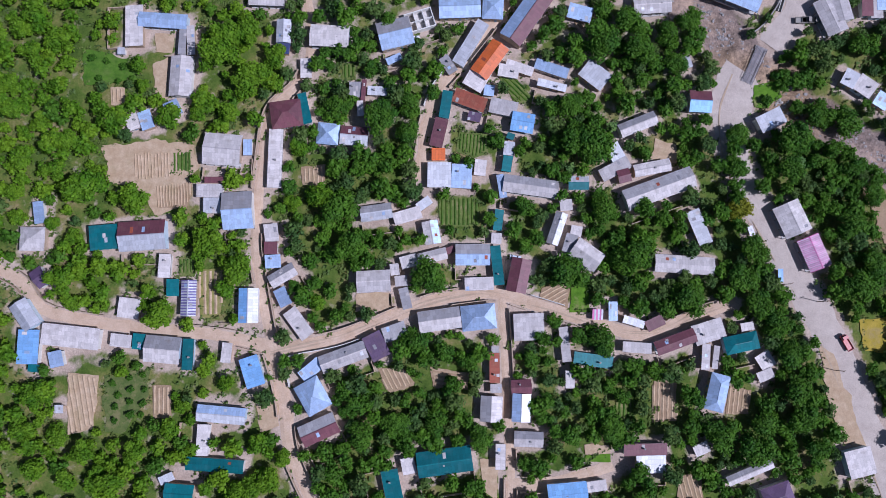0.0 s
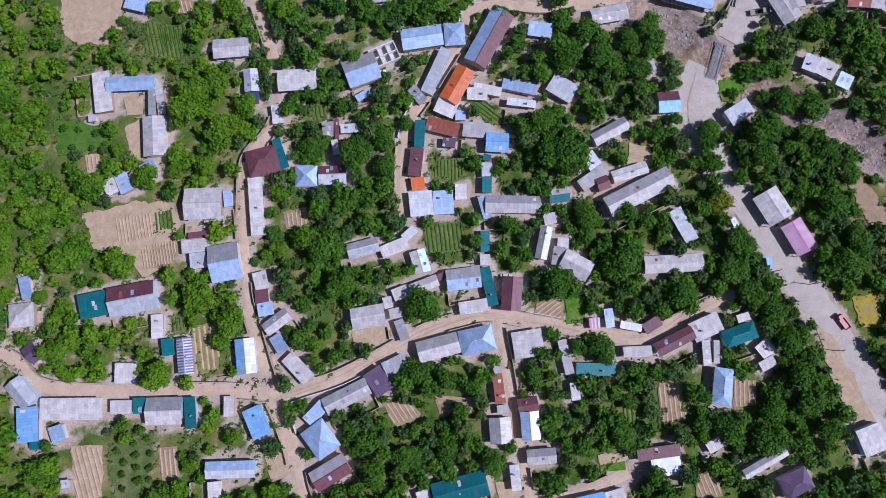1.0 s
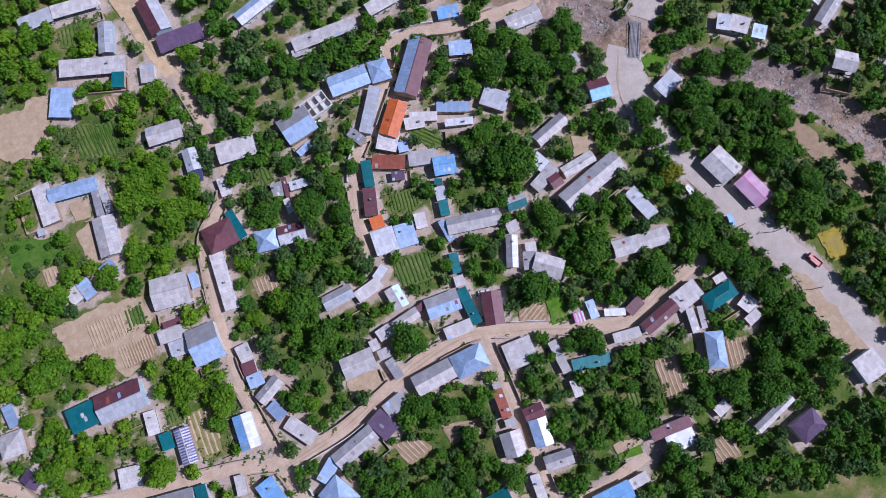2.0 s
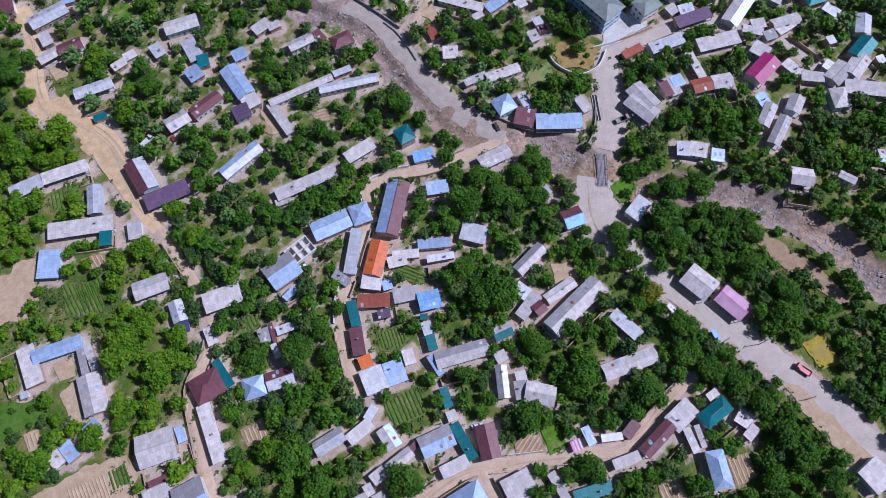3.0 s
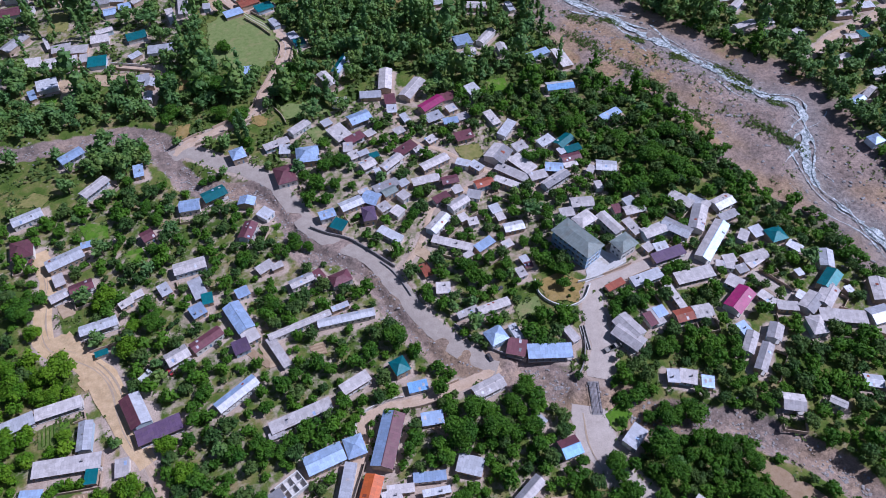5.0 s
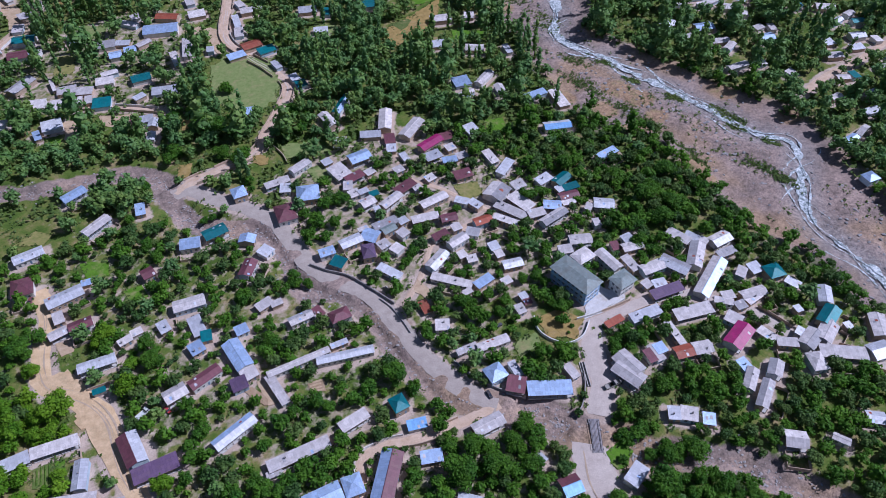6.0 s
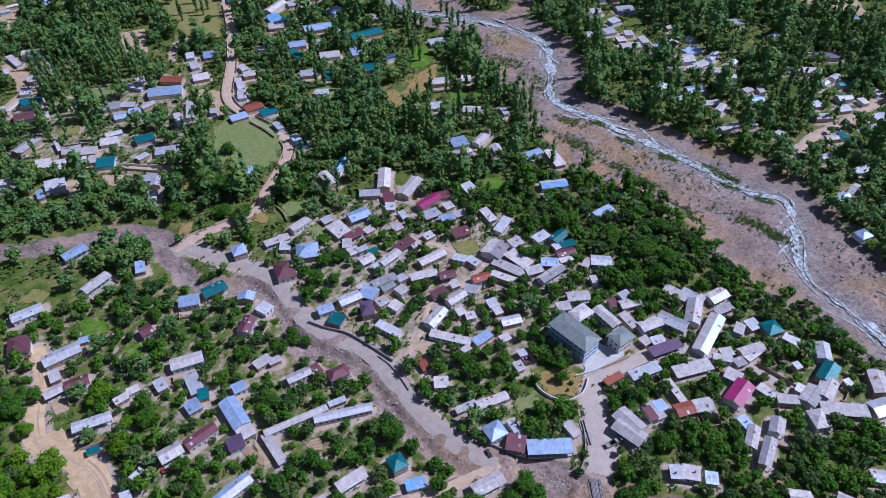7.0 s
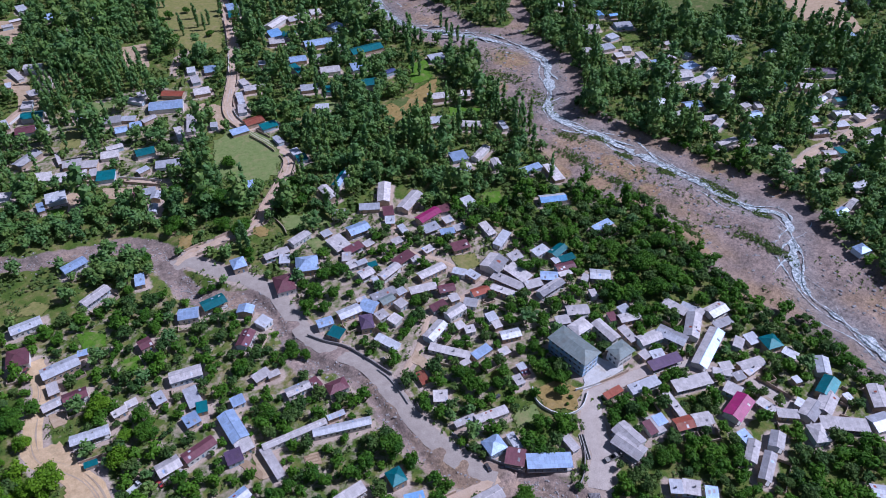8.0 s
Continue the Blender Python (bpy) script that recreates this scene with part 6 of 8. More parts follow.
house(225.6, 171.5, 7.7, 5.0, -61, 3.2, "s", "wh", "", "blue")
house(229.6, 166.7, 5.0, 4.0, -65, 3.2, "s", "lg", "", "mud")
house(219.4, 160.3, 17.4, 8.0, 44, 3.4, "g", "lg", "gr", "white")
house(237.9, 163.9, 11.9, 8.0, 5, 3.1, "g", "wh", "lg", "white")
house(234.6, 155.2, 11.1, 5.0, 0, 3.2, "s", "gr", "", "mud")
house(216.8, 145.5, 28.3, 8.0, 31, 3.1, "g", "bl", "lg", "white")
house(240.5, 140.7, 6.7, 7.0, -2, 3.2, "s", "wh", "", "mud")
house(232.6, 141.4, 7.6, 5.0, 36, 3.2, "s", "lg", "", "blue")
house(228.5, 128.4, 13.7, 6.0, -6, 3.1, "g", "lg", "", "mud")
house(216.3, 132.4, 6.6, 5.0, -13, 3.5, "s", "lg", "", "mud")
house(250.7, 125.3, 7.4, 5.0, -67, 3.2, "s", "wh", "", "white")
house(259.0, 112.8, 11.0, 7.0, 52, 3.4, "g", "wh", "", "white")
house(251.3, 102.4, 13.2, 8.0, 24, 3.4, "g", "te", "", "mud")
house(243.5, 95.8, 12.6, 8.0, 27, 3.4, "g", "lg", "", "white")
house(234.0, 96.0, 11.9, 8.0, 21, 3.4, "g", "gr", "lg", "white")
house(241.9, 84.0, 21.2, 7.0, -31, 3.2, "s", "lg", "", "mud")
house(268.1, 88.1, 13.8, 8.0, 57, 3.4, "g", "lg", "", "mud")
house(257.5, 77.6, 10.8, 9.0, -8, 3.4, "g", "wh", "", "white")
house(205.3, 111.3, 15.4, 9.0, 23, 3.4, "g", "mg", "", "white")
house(209.8, 120.3, 7.8, 7.0, -61, 3.2, "s", "lg", "", "blue")
house(212.4, 130.5, 9.2, 4.0, -38, 3.2, "s", "lg", "", "white")
house(218.1, 125.2, 5.7, 5.0, -4, 3.2, "s", "gr", "", "mud")
house(226.6, 126.2, 9.6, 5.0, 10, 3.2, "s", "lg", "", "mud")
house(217.5, 106.6, 8.9, 5.0, -71, 3.2, "s", "lg", "", "mud")
house(222.9, 99.1, 9.9, 5.0, -30, 3.2, "s", "lg", "", "mud")
house(195.3, 131.8, 19.7, 7.0, -9, 3.2, "s", "lg", "", "mud")
house(179.5, 125.0, 14.7, 4.0, 86, 3.2, "s", "lg", "", "mud")
house(176.5, 115.0, 9.0, 7.0, -9, 3.4, "g", "re", "", "mud")
house(185.6, 113.2, 9.1, 7.0, -13, 3.4, "g", "lg", "", "blue")
house(232.5, 101.2, 5.3, 4.0, 27, 3.2, "s", "wh", "", "white")
house(241.3, 111.8, 4.3, 4.0, 86, 3.2, "s", "wh", "", "mud")
house(255.3, 94.3, 3.8, 4.0, -5, 3.2, "s", "wh", "", "mud")
school_wing(153.3, 170.4, 23.8, 12.5, -73, 9.8, 3, "sg", "school", True, "three-storey pale school wing, walls tinted blue for shade, under a grey-green hipped roof")
school_wing(164.9, 181.7, 10.9, 8.4, 12, 6.6, 2, "lg", "white", True, "two-storey white school wing under a pale grey roof")
school_wing(175.2, 174.2, 15.2, 6.3, -81, 6.4, 2, "lg", "white", False, "long white school wing under a pale grey roof")
school_wing(173.9, 160.2, 11.1, 9.3, 11, 6.8, 2, "sg", "white", True, "two-storey white school wing under a grey-green hipped roof")

# ---- fields, beds and lawns ----
patch("tilled_field", "soil", [(-127.2, 65.9), (-109.9, 68.9), (-93.8, 67.1), (-93.5, 57.6), (-96.1, 42.1), (-107.7, 41.5), (-116.6, 51.1), (-126.2, 53.3)], "bare tan tilled field below orchards", 0, 0)
patch("furrowed_plot_11", "soil", [(-116.5, 63.7), (-103.3, 65.0), (-102.9, 53.7), (-115.6, 52.9)], "dry vegetable rows on tan earth", 1.25, -85)
patch("furrowed_plot_12", "brown", [(-107.9, 52.0), (-94.0, 53.7), (-95.7, 42.5), (-107.1, 42.3)], "faint furrows on tan earth", 1.1, -85)
patch("vegetable_bed_1", "crop", [(-101.6, 64.5), (-95.2, 64.5), (-94.9, 55.9), (-101.3, 55.9)], "green vegetable rows", 1.4, -88)
patch("vegetable_bed_2", "crop", [(5.9, 72.3), (17.8, 71.0), (16.5, 64.0), (11.4, 61.4), (5.0, 64.5)], "olive-green vegetable rows in a walled plot", 1.3, -95)
patch("vegetable_bed_3", "crop", [(-2.0, 46.8), (12.8, 46.8), (13.8, 36.1), (-1.0, 35.0)], "leafy green vegetable rows", 1.6, -90)
patch("vegetable_bed_4", "crop", [(18.9, 96.6), (23.8, 96.6), (35.1, 84.1), (28.0, 82.6)], "rows of green crops beside a house", 1.4, -46)
patch("lawn_1", "lawn", [(47.6, 15.0), (53.5, 17.1), (54.0, 4.1), (46.5, 4.1)], "bright green clover plot", 0, 0)
patch("furrowed_plot_1", "brown", [(36.2, 12.9), (47.1, 15.0), (45.7, 5.6), (35.5, 8.7)], "brown furrowed earth plot", 1.5, 30)
patch("furrowed_plot_2", "brown", [(77.0, -20.5), (85.3, -20.1), (84.4, -35.3), (75.9, -35.9)], "brown furrowed earth plot", 1.7, -93)
patch("furrowed_plot_3", "brown", [(104.6, -23.2), (112.3, -24.2), (110.9, -33.3), (102.7, -32.7)], "furrowed earth beside the blue roof", 1.6, -99)
patch("furrowed_plot_4", "brown", [(-24.1, -16.4), (-15.0, -16.0), (-9.6, -22.5), (-19.5, -25.2)], "furrowed earth plot", 1.6, -63)
patch("lawn_2", "lawn", [(117.8, 90.3), (126.5, 91.4), (129.0, 85.4), (123.4, 81.4), (118.1, 81.4)], "fresh grass beside the bridge", 0, 0)
patch("lawn_3", "meadow", [(-138.4, 104.9), (-118.7, 100.4), (-116.2, 91.5), (-136.6, 90.4)], "fresh green meadow below trees", 0, 0)
patch("lawn_4", "pasture", [(-123.9, -19.0), (-107.4, -17.0), (-107.7, -26.2), (-116.7, -40.3), (-122.9, -39.3)], "mown green garden grass", 0, 0)
patch("lawn_5", "lawn", [(51.1, -47.5), (60.7, -46.9), (60.2, -49.9), (51.0, -49.9)], "bright strip of grass", 0, 0)
patch("earth_yard_1", "soil", [(-31.9, 10.8), (-19.8, 11.2), (-19.7, 4.2), (-32.2, 4.2)], "swept earth yard before a house", 0, 0)
patch("earth_yard_2", "soil", [(51.2, -43.9), (60.4, -43.6), (60.7, -46.9), (51.1, -47.5)], "bare earth strip", 0, 0)
patch("earth_yard_3", "soil", [(12.9, -48.3), (20.4, -48.7), (19.3, -63.2), (14.3, -60.2)], "swept earth yard", 0, 0)
patch("earth_yard_4", "soil", [(-67.8, -29.2), (-60.2, -29.2), (-59.4, -37.3), (-66.5, -39.3)], "round earth yard beside a lane", 0, 0)
patch("earth_yard_5", "soil", [(80.2, 69.4), (87.6, 67.2), (88.0, 59.6), (77.8, 61.8)], "earth yard behind a house", 0, 0)
patch("earth_yard_6", "soil", [(-110.5, 110.5), (-103.3, 110.1), (-103.7, 102.7), (-110.1, 102.7)], "earth court inside the long house", 0, 0)
patch("earth_terrace", "soil", [(-111.1, 99.3), (-105.1, 101.5), (-104.9, 84.9), (-109.5, 86.0)], "earth terrace beside a long house", 0, 0)
patch("earth_bank", "soil", [(-137.3, -18.0), (-125.9, -19.0), (-127.1, -38.3), (-136.2, -40.3)], "worn earth between garden plots", 1.8, -78)
patch("dirt_square", "ochre", [(-90.6, 225.4), (-77.7, 226.2), (-71.7, 215.2), (-69.2, 201.0), (-64.1, 190.8), (-63.4, 179.8), (-61.3, 161.1), (-67.0, 163.8), (-69.1, 172.8), (-72.5, 185.5), (-76.3, 195.9), (-79.9, 209.1), (-86.8, 217.3)], "wide bare dirt square", 0, 0)
patch("sports_ground", "turf", [(35.9, 437.9), (57.4, 445.3), (71.7, 430.6), (73.4, 401.5), (63.2, 381.4), (49.1, 374.5), (33.5, 385.1), (27.7, 408.4)], "worn green sports ground on a terrace", 0, 0)
patch("ripe_meadow", "straw", [(158.6, 430.4), (189.5, 443.6), (214.5, 456.4), (198.8, 429.9), (179.9, 411.8), (153.0, 405.7)], "ripe golden meadow", 0, 0)
patch("far_green_field", "lawn", [(200.5, 483.4), (218.2, 486.0), (208.6, 454.1), (190.2, 452.8)], "bright green field", 0, 0)
patch("hill_meadow", "dry", [(37.0, 721.7), (95.6, 702.2), (70.3, 565.4), (47.2, 576.1), (32.4, 623.4)], "dry hillside meadow", 0, 0)
patch("bare_slope", "soil", [(-4.0, 611.0), (15.4, 610.0), (11.9, 565.7), (-4.6, 571.3)], "bare reddish slope", 0, 0)
patch("mound", "straw", [(126.6, 161.7), (139.5, 162.2), (147.1, 152.0), (138.0, 142.8), (126.7, 149.2)], "dry yellow mound below the school", 0, 0)
patch("far_hill_slope", "soil", [(585.7, 476.6), (638.9, 452.1), (607.5, 409.0), (583.5, 366.1), (565.9, 396.6), (554.3, 414.9), (565.8, 442.0)], "bare tan hillside", 0, 0)
patch("road_shoulder", "soil", [(137.9, -8.9), (142.9, -11.0), (149.2, -34.4), (153.3, -45.4), (145.2, -44.4), (140.0, -26.3)], "worn ochre shoulder beside the gravel road", 0, 0)
patch("yellow_plot", "gold", [(153.0, 1.4), (163.0, 2.4), (162.2, -11.0), (154.4, -9.9)], "ripe yellow plot beside the road", 0, 0)
patch("bank_cut", "brown", [(159.8, 49.8), (164.7, 48.1), (171.7, 34.4), (177.0, 22.8), (180.0, 8.6), (174.9, 8.9), (170.1, 20.7), (165.1, 30.8)], "bare cut bank", 0, 0)
patch("school_forecourt", "pale", [(148.1, 151.5), (156.3, 151.3), (171.1, 153.8), (173.3, 158.6), (168.8, 160.7), (165.9, 165.2), (154.8, 159.6)], "pale paved school forecourt", 0, 0)
patch("junction_bed", "straw", [(36.4, 334.4), (41.3, 334.9), (44.5, 329.4), (42.5, 324.8), (37.9, 324.8), (35.4, 329.3)], "dry oval bed in the road junction", 0, 0)
patch("vegetable_bed_10", "crop", [(-96.1, 182.3), (-88.0, 181.7), (-88.3, 171.7), (-96.6, 173.3)], "vegetable rows behind a long house", 1.6, -95)
patch("lawn_9", "lawn", [(-87.3, 181.9), (-83.4, 181.7), (-83.6, 173.7), (-87.7, 173.6)], "bright green clover plot", 0, 0)
patch("red_earth_plot", "brown", [(-10.4, 183.1), (-5.5, 182.4), (2.0, 170.5), (-2.6, 170.2)], "reddish bare earth plot", 0, 0)
patch("furrowed_plot_13", "brown", [(17.5, 173.2), (24.3, 172.5), (23.8, 166.4), (17.4, 167.5)], "furrowed earth plot among trees", 1.6, -7)
patch("furrowed_plot_5", "brown", [(-53.7, 58.6), (-44.6, 59.3), (-44.4, 51.1), (-52.9, 51.5)], "furrowed earth plot among trees", 1.6, -88)
patch("vegetable_bed_5", "crop", [(-38.7, 98.8), (-33.3, 98.8), (-33.3, 92.1), (-38.4, 92.2)], "vegetable rows among trees", 1.5, -89)
patch("furrowed_plot_6", "brown", [(50.1, 116.7), (53.8, 114.9), (55.8, 108.6), (51.9, 110.0)], "furrowed earth plot", 1.5, -54)
patch("furrowed_plot_7", "brown", [(-4.7, -16.0), (9.4, -18.1), (8.9, -24.2), (-4.1, -23.2)], "furrowed earth plot under orchard trees", 1.6, -10)
patch("furrowed_plot_8", "brown", [(-106.2, -22.1), (-99.0, -22.1), (-99.1, -34.7), (-105.3, -34.2)], "dry furrowed plot", 1.6, -88)
patch("vegetable_bed_6", "crop", [(81.1, 113.1), (84.1, 114.4), (88.9, 106.3), (85.6, 105.0)], "vegetable rows behind houses", 1.4, -54)
patch("vegetable_bed_7", "crop", [(-98.0, 24.3), (-92.3, 23.9), (-92.0, 16.7), (-97.7, 17.1)], "dense green vegetable rows", 1.3, -88)
patch("vine_rows", "dry", [(-90.7, 19.7), (-82.3, 20.3), (-81.8, 2.5), (-89.5, 2.1)], "dry vine rows on bare earth", 2, -88)
patch("furrowed_plot_9", "brown", [(84.1, -54.7), (92.7, -54.3), (93.4, -63.2), (84.2, -63.2)], "furrowed earth plot", 1.6, -76)
patch("vegetable_bed_8", "crop", [(62.5, -24.2), (69.1, -24.2), (68.8, -34.7), (62.6, -34.7)], "vegetable rows in a garden", 1.6, -91)
patch("furrowed_plot_10", "soil", [(-126.6, 89.3), (-121.0, 89.3), (-121.1, 82.0), (-126.1, 82.5)], "small tilled plot", 1.5, -87)
patch("lawn_6", "lawn", [(-65.6, 290.3), (-52.4, 287.0), (-52.3, 275.8), (-62.9, 275.5)], "green garden grass", 0, 0)
patch("lawn_7", "lawn", [(-48.0, 262.6), (-39.2, 262.4), (-37.8, 253.9), (-46.3, 254.9)], "bright green plot", 0, 0)
patch("lawn_8", "lawn", [(175.2, 307.8), (186.9, 304.8), (182.4, 292.9), (171.2, 295.7)], "bright green plot", 0, 0)
patch("upper_field", "turf", [(53.5, 338.0), (74.7, 332.2), (79.5, 319.9), (66.2, 322.0), (53.1, 324.7)], "walled grass field", 0, 0)
patch("garden_turf_1", "turf", [(61.1, 311.4), (72.7, 309.9), (73.6, 297.4), (61.8, 297.5)], "dry grass garden", 0, 0)
patch("garden_turf_2", "dry", [(132.2, 261.9), (145.4, 259.4), (143.5, 248.8), (131.0, 248.6)], "dry grass garden", 0, 0)
patch("garden_turf_3", "dry", [(-95.0, 317.8), (-83.9, 323.9), (-74.6, 317.2), (-81.7, 311.6)], "yellowed grass among trees", 0, 0)
patch("garden_turf_4", "turf", [(109.8, 153.7), (122.4, 154.7), (121.9, 146.3), (109.5, 145.4)], "green garden below the mound", 0, 0)
patch("earth_yard_7", "soil", [(-2.8, 183.9), (3.1, 182.7), (4.5, 169.9), (-1.6, 169.8)], "bare yard beside a long roof", 0, 0)
patch("earth_yard_8", "soil", [(-81.5, 243.7), (-74.4, 242.8), (-73.7, 235.0), (-79.7, 234.5)], "walled earth yard", 0, 0)
patch("earth_yard_9", "soil", [(85.6, 207.7), (89.0, 198.2), (84.3, 194.6), (80.9, 202.0)], "earth yard above the ravine", 0, 0)
patch("bank_cut_2", "brown", [(160.0, 50.2), (167.2, 44.2), (169.5, 32.6), (167.7, 26.4), (161.0, 35.0)], "bare ochre cut bank above the ravine", 0, 0)
patch("brown_field", "soil", [(-132.7, 155.3), (-116.8, 153.4), (-113.0, 141.6), (-116.2, 131.7), (-126.7, 134.3), (-132.6, 139.3)], "bare brown field on the slope")
patch("row_plot", "crop", [(-94.7, 138.2), (-84.5, 137.7), (-85.3, 123.3), (-95.1, 125.4)], "long green vegetable rows", 1.7, -88)
patch("small_brown_plot", "brown", [(-90.5, 147.9), (-80.5, 147.2), (-82.1, 140.3), (-90.9, 140.8)], "small tilled plot above the rows", 1.6, -80)
patch("garden_rows", "crop", [(-99.6, 140.8), (-82.9, 135.2), (-85.6, 122.0), (-101.5, 126.5)], "wide green vegetable rows beside an orchard", 1.6, -82)
patch("ochre_slope", "soil", [(-115.4, 158.0), (-106.9, 155.5), (-109.7, 137.6), (-123.8, 140.1)], "bare ochre slope below the track")
patch("yellow_clearing", "straw", [(-51.2, 582.7), (-39.8, 579.4), (-42.2, 560.8), (-52.5, 563.6)], "yellow grass clearing among poplars")
patch("green_clearing", "turf", [(-37.0, 528.6), (-20.4, 520.8), (-24.6, 505.2), (-37.3, 509.4)], "green clearing behind houses")
patch("bare_hillside", "soil", [(-96.6, 710.4), (-81.8, 703.5), (-78.2, 674.6), (-85.8, 654.6), (-97.3, 657.6)], "bare brown hillside below houses")
patch("upland_field_1", "pasture", [(459.5, 508.0), (530.4, 479.7), (506.4, 452.9), (460.9, 460.7), (444.5, 484.2)], "yellow-green upland field")
patch("garden_strip", "lawn", [(202.1, 410.3), (222.1, 399.2), (217.0, 389.4), (196.6, 398.9)], "green garden strip beside farmhouses")
patch("yellow_glade_1", "straw", [(5.7, 388.2), (15.6, 384.9), (11.9, 371.4), (4.6, 372.9)], "yellow grass between trees")
patch("yellow_glade_2", "straw", [(-4.5, 344.9), (3.2, 344.1), (-0.3, 333.0), (-7.2, 335.2)], "dry yellow bank above the ravine")
patch("lawn_10", "lawn", [(-73.3, 405.1), (-64.0, 400.7), (-65.2, 392.9), (-73.2, 395.5)], "small lawn below a white house")
patch("earth_yard_10", "soil", [(-60.9, 416.1), (-50.6, 413.2), (-53.7, 392.3), (-61.6, 398.4)], "bare earth yard beside a house")
patch("terrace_yard", "soil", [(-39.8, 413.4), (-21.5, 406.2), (-23.7, 395.5), (-39.7, 401.8)], "bare earth terrace below the lane")
patch("upper_court", "soil", [(-95.3, 595.2), (-80.3, 588.2), (-70.2, 545.8), (-74.9, 526.1), (-83.8, 530.2), (-85.1, 561.8)], "pale swept earth between upper houses")
patch("village_square", "soil", [(28.7, 490.9), (40.1, 472.6), (43.3, 450.3), (50.7, 460.0), (51.6, 482.0), (39.1, 491.4)], "dusty open square beside the upper road")
patch("upper_glade_1", "dry", [(-60.0, 494.4), (-45.4, 491.6), (-49.2, 468.4), (-60.5, 471.4)], "dry grass plot behind upper houses")
patch("upper_glade_2", "pasture", [(165.5, 436.2), (187.7, 439.7), (181.0, 424.5), (163.1, 419.6)], "green pasture beside the ripe meadow")
patch("glade_3", "turf", [(115.9, 459.3), (136.3, 448.0), (131.4, 437.9), (112.4, 448.5)], "grass plot in the woods")
patch("glade_5", "dry", [(104.6, 560.8), (116.0, 549.8), (111.2, 536.6), (99.7, 546.3)], "dry grass plot behind a house")

# ---- the ground: one sheet to the horizon ----
LEVEL = []


def level(x, y):
    """Height of the ground at x, y."""
    xs, ys, z = LEVEL[0]
    i, j = np.searchsorted(xs, x) - 1, np.searchsorted(ys, y) - 1
    return z[j:j + 2, i:i + 2].min()


def ground():
    xs = np.concatenate([[-5000, -2500, -1200, -600], np.arange(-320, -20, 4.0), np.arange(-20, 203, 1.5), np.arange(204, 345, 3.0), np.arange(346, 801, 5.0), [1100, 1700, 2800, 5200]])
    ys = np.concatenate([[-5000, -2500, -1200, -500], np.arange(-180, -2, 4.0), np.arange(0, 341, 1.5), np.arange(343, 660, 3.0), np.arange(663, 901, 5.0), [1200, 1800, 2800, 5200]])
    X, Y = np.meshgrid(xs, ys)
    n, m = len(xs), len(ys)
    P = np.stack([X.ravel(), Y.ravel()], 1)

    def dist(line):
        out = np.full(len(P), 1e4)
        for q in line:
            i0, i1 = np.searchsorted(xs, (q[0] - 60, q[0] + 60))
            j0, j1 = np.searchsorted(ys, (q[1] - 60, q[1] + 60))
            grid = out.reshape(m, n)[j0:j1, i0:i1]
            np.minimum(grid, np.hypot(X[j0:j1, i0:i1] - q[0], Y[j0:j1, i0:i1] - q[1]), out=grid)
        return out
    bare = np.full(len(P), 0.17)
    bare[(P[:, 0] < 110) & (P[:, 1] > 70) & (P[:, 1] < 300)] = 0.30
    bare[(P[:, 0] < -62) & (P[:, 1] < 260)] = 0.2
    road = np.full(len(P), 99.0)
    for line, w in LANES.values():
        gap = dist(line[::2])
        road = np.minimum(road, gap - 0.62 * w)
        bare = np.maximum(bare, np.clip(1.25 - np.maximum(0, gap - w / 2) / 3.2, 0, 1))
    for hx, hy, a, b, t in HOUSES:
        peak = 0.58 if any(in_poly(c, hx, hy) for c in CORE) else 0.8
        d = P - (hx, hy)
        sel = np.abs(d).sum(1) < a + b + 14
        u = np.abs(d[sel] @ (math.cos(t), math.sin(t))) - a
        v = np.abs(d[sel] @ (-math.sin(t), math.cos(t))) - b
        bare[sel] = np.maximum(bare[sel], np.clip(peak - np.hypot(np.maximum(u, 0), np.maximum(v, 0)) / 5.5, 0, 0.8))
    rav, flow = dist(RAVINE), dist(STREAM)
    rav += np.array([2.2 * noise.noise((x * 0.06, y * 0.06, 41)) + 0.9 * noise.noise((x * 0.2, y * 0.2, 42)) for x, y in P])
    riv = np.full((m, n), 9.0)
    for x, y, h in RIVER:
        i0, i1 = np.searchsorted(xs, (x - 2 * h, x + 2 * h))
        j0, j1 = np.searchsorted(ys, (y - 2 * h, y + 2 * h))
        grid = riv[j0:j1, i0:i1]
        np.minimum(grid, np.hypot(X[j0:j1, i0:i1] - x, Y[j0:j1, i0:i1] - y) / h, out=grid)
    riv = riv.ravel() + np.array([0.16 * noise.noise((x * 0.035, y * 0.035, 12)) + 0.07 * noise.noise((x * 0.12, y * 0.12, 13)) for x, y in P])
    fan = dist(GULLY)
    for c, worn in zip(CORE, (0.40, 0.27, 0.36)):
        inside = np.zeros(len(P), bool)
        for (ax, ay), (bx, by) in zip(c, np.roll(c, -1, 0)):
            if ay != by:
                inside ^= ((ay > P[:, 1]) != (by > P[:, 1])) & (P[:, 0] < (bx - ax) * (P[:, 1] - ay) / (by - ay) + ax)
        bare[inside] = np.maximum(bare[inside], worn)
    gravel = np.maximum(np.clip(1.35 - rav / (9.0 - 1.0 * (P[:, 0] > 120) - 2.5 * (P[:, 1] > 240)), 0, 1), np.clip(1.3 - riv * 0.8, 0, 1))
    gravel = np.maximum(gravel, np.clip(1.4 - fan / 8.0, 0, 1))
    ochre = np.zeros(len(P))
    for x, y, h in OCHRE_EARTH:
        ochre = np.maximum(ochre, np.clip(1.3 - np.hypot(P[:, 0] - x, P[:, 1] - y) / h, 0, 1))
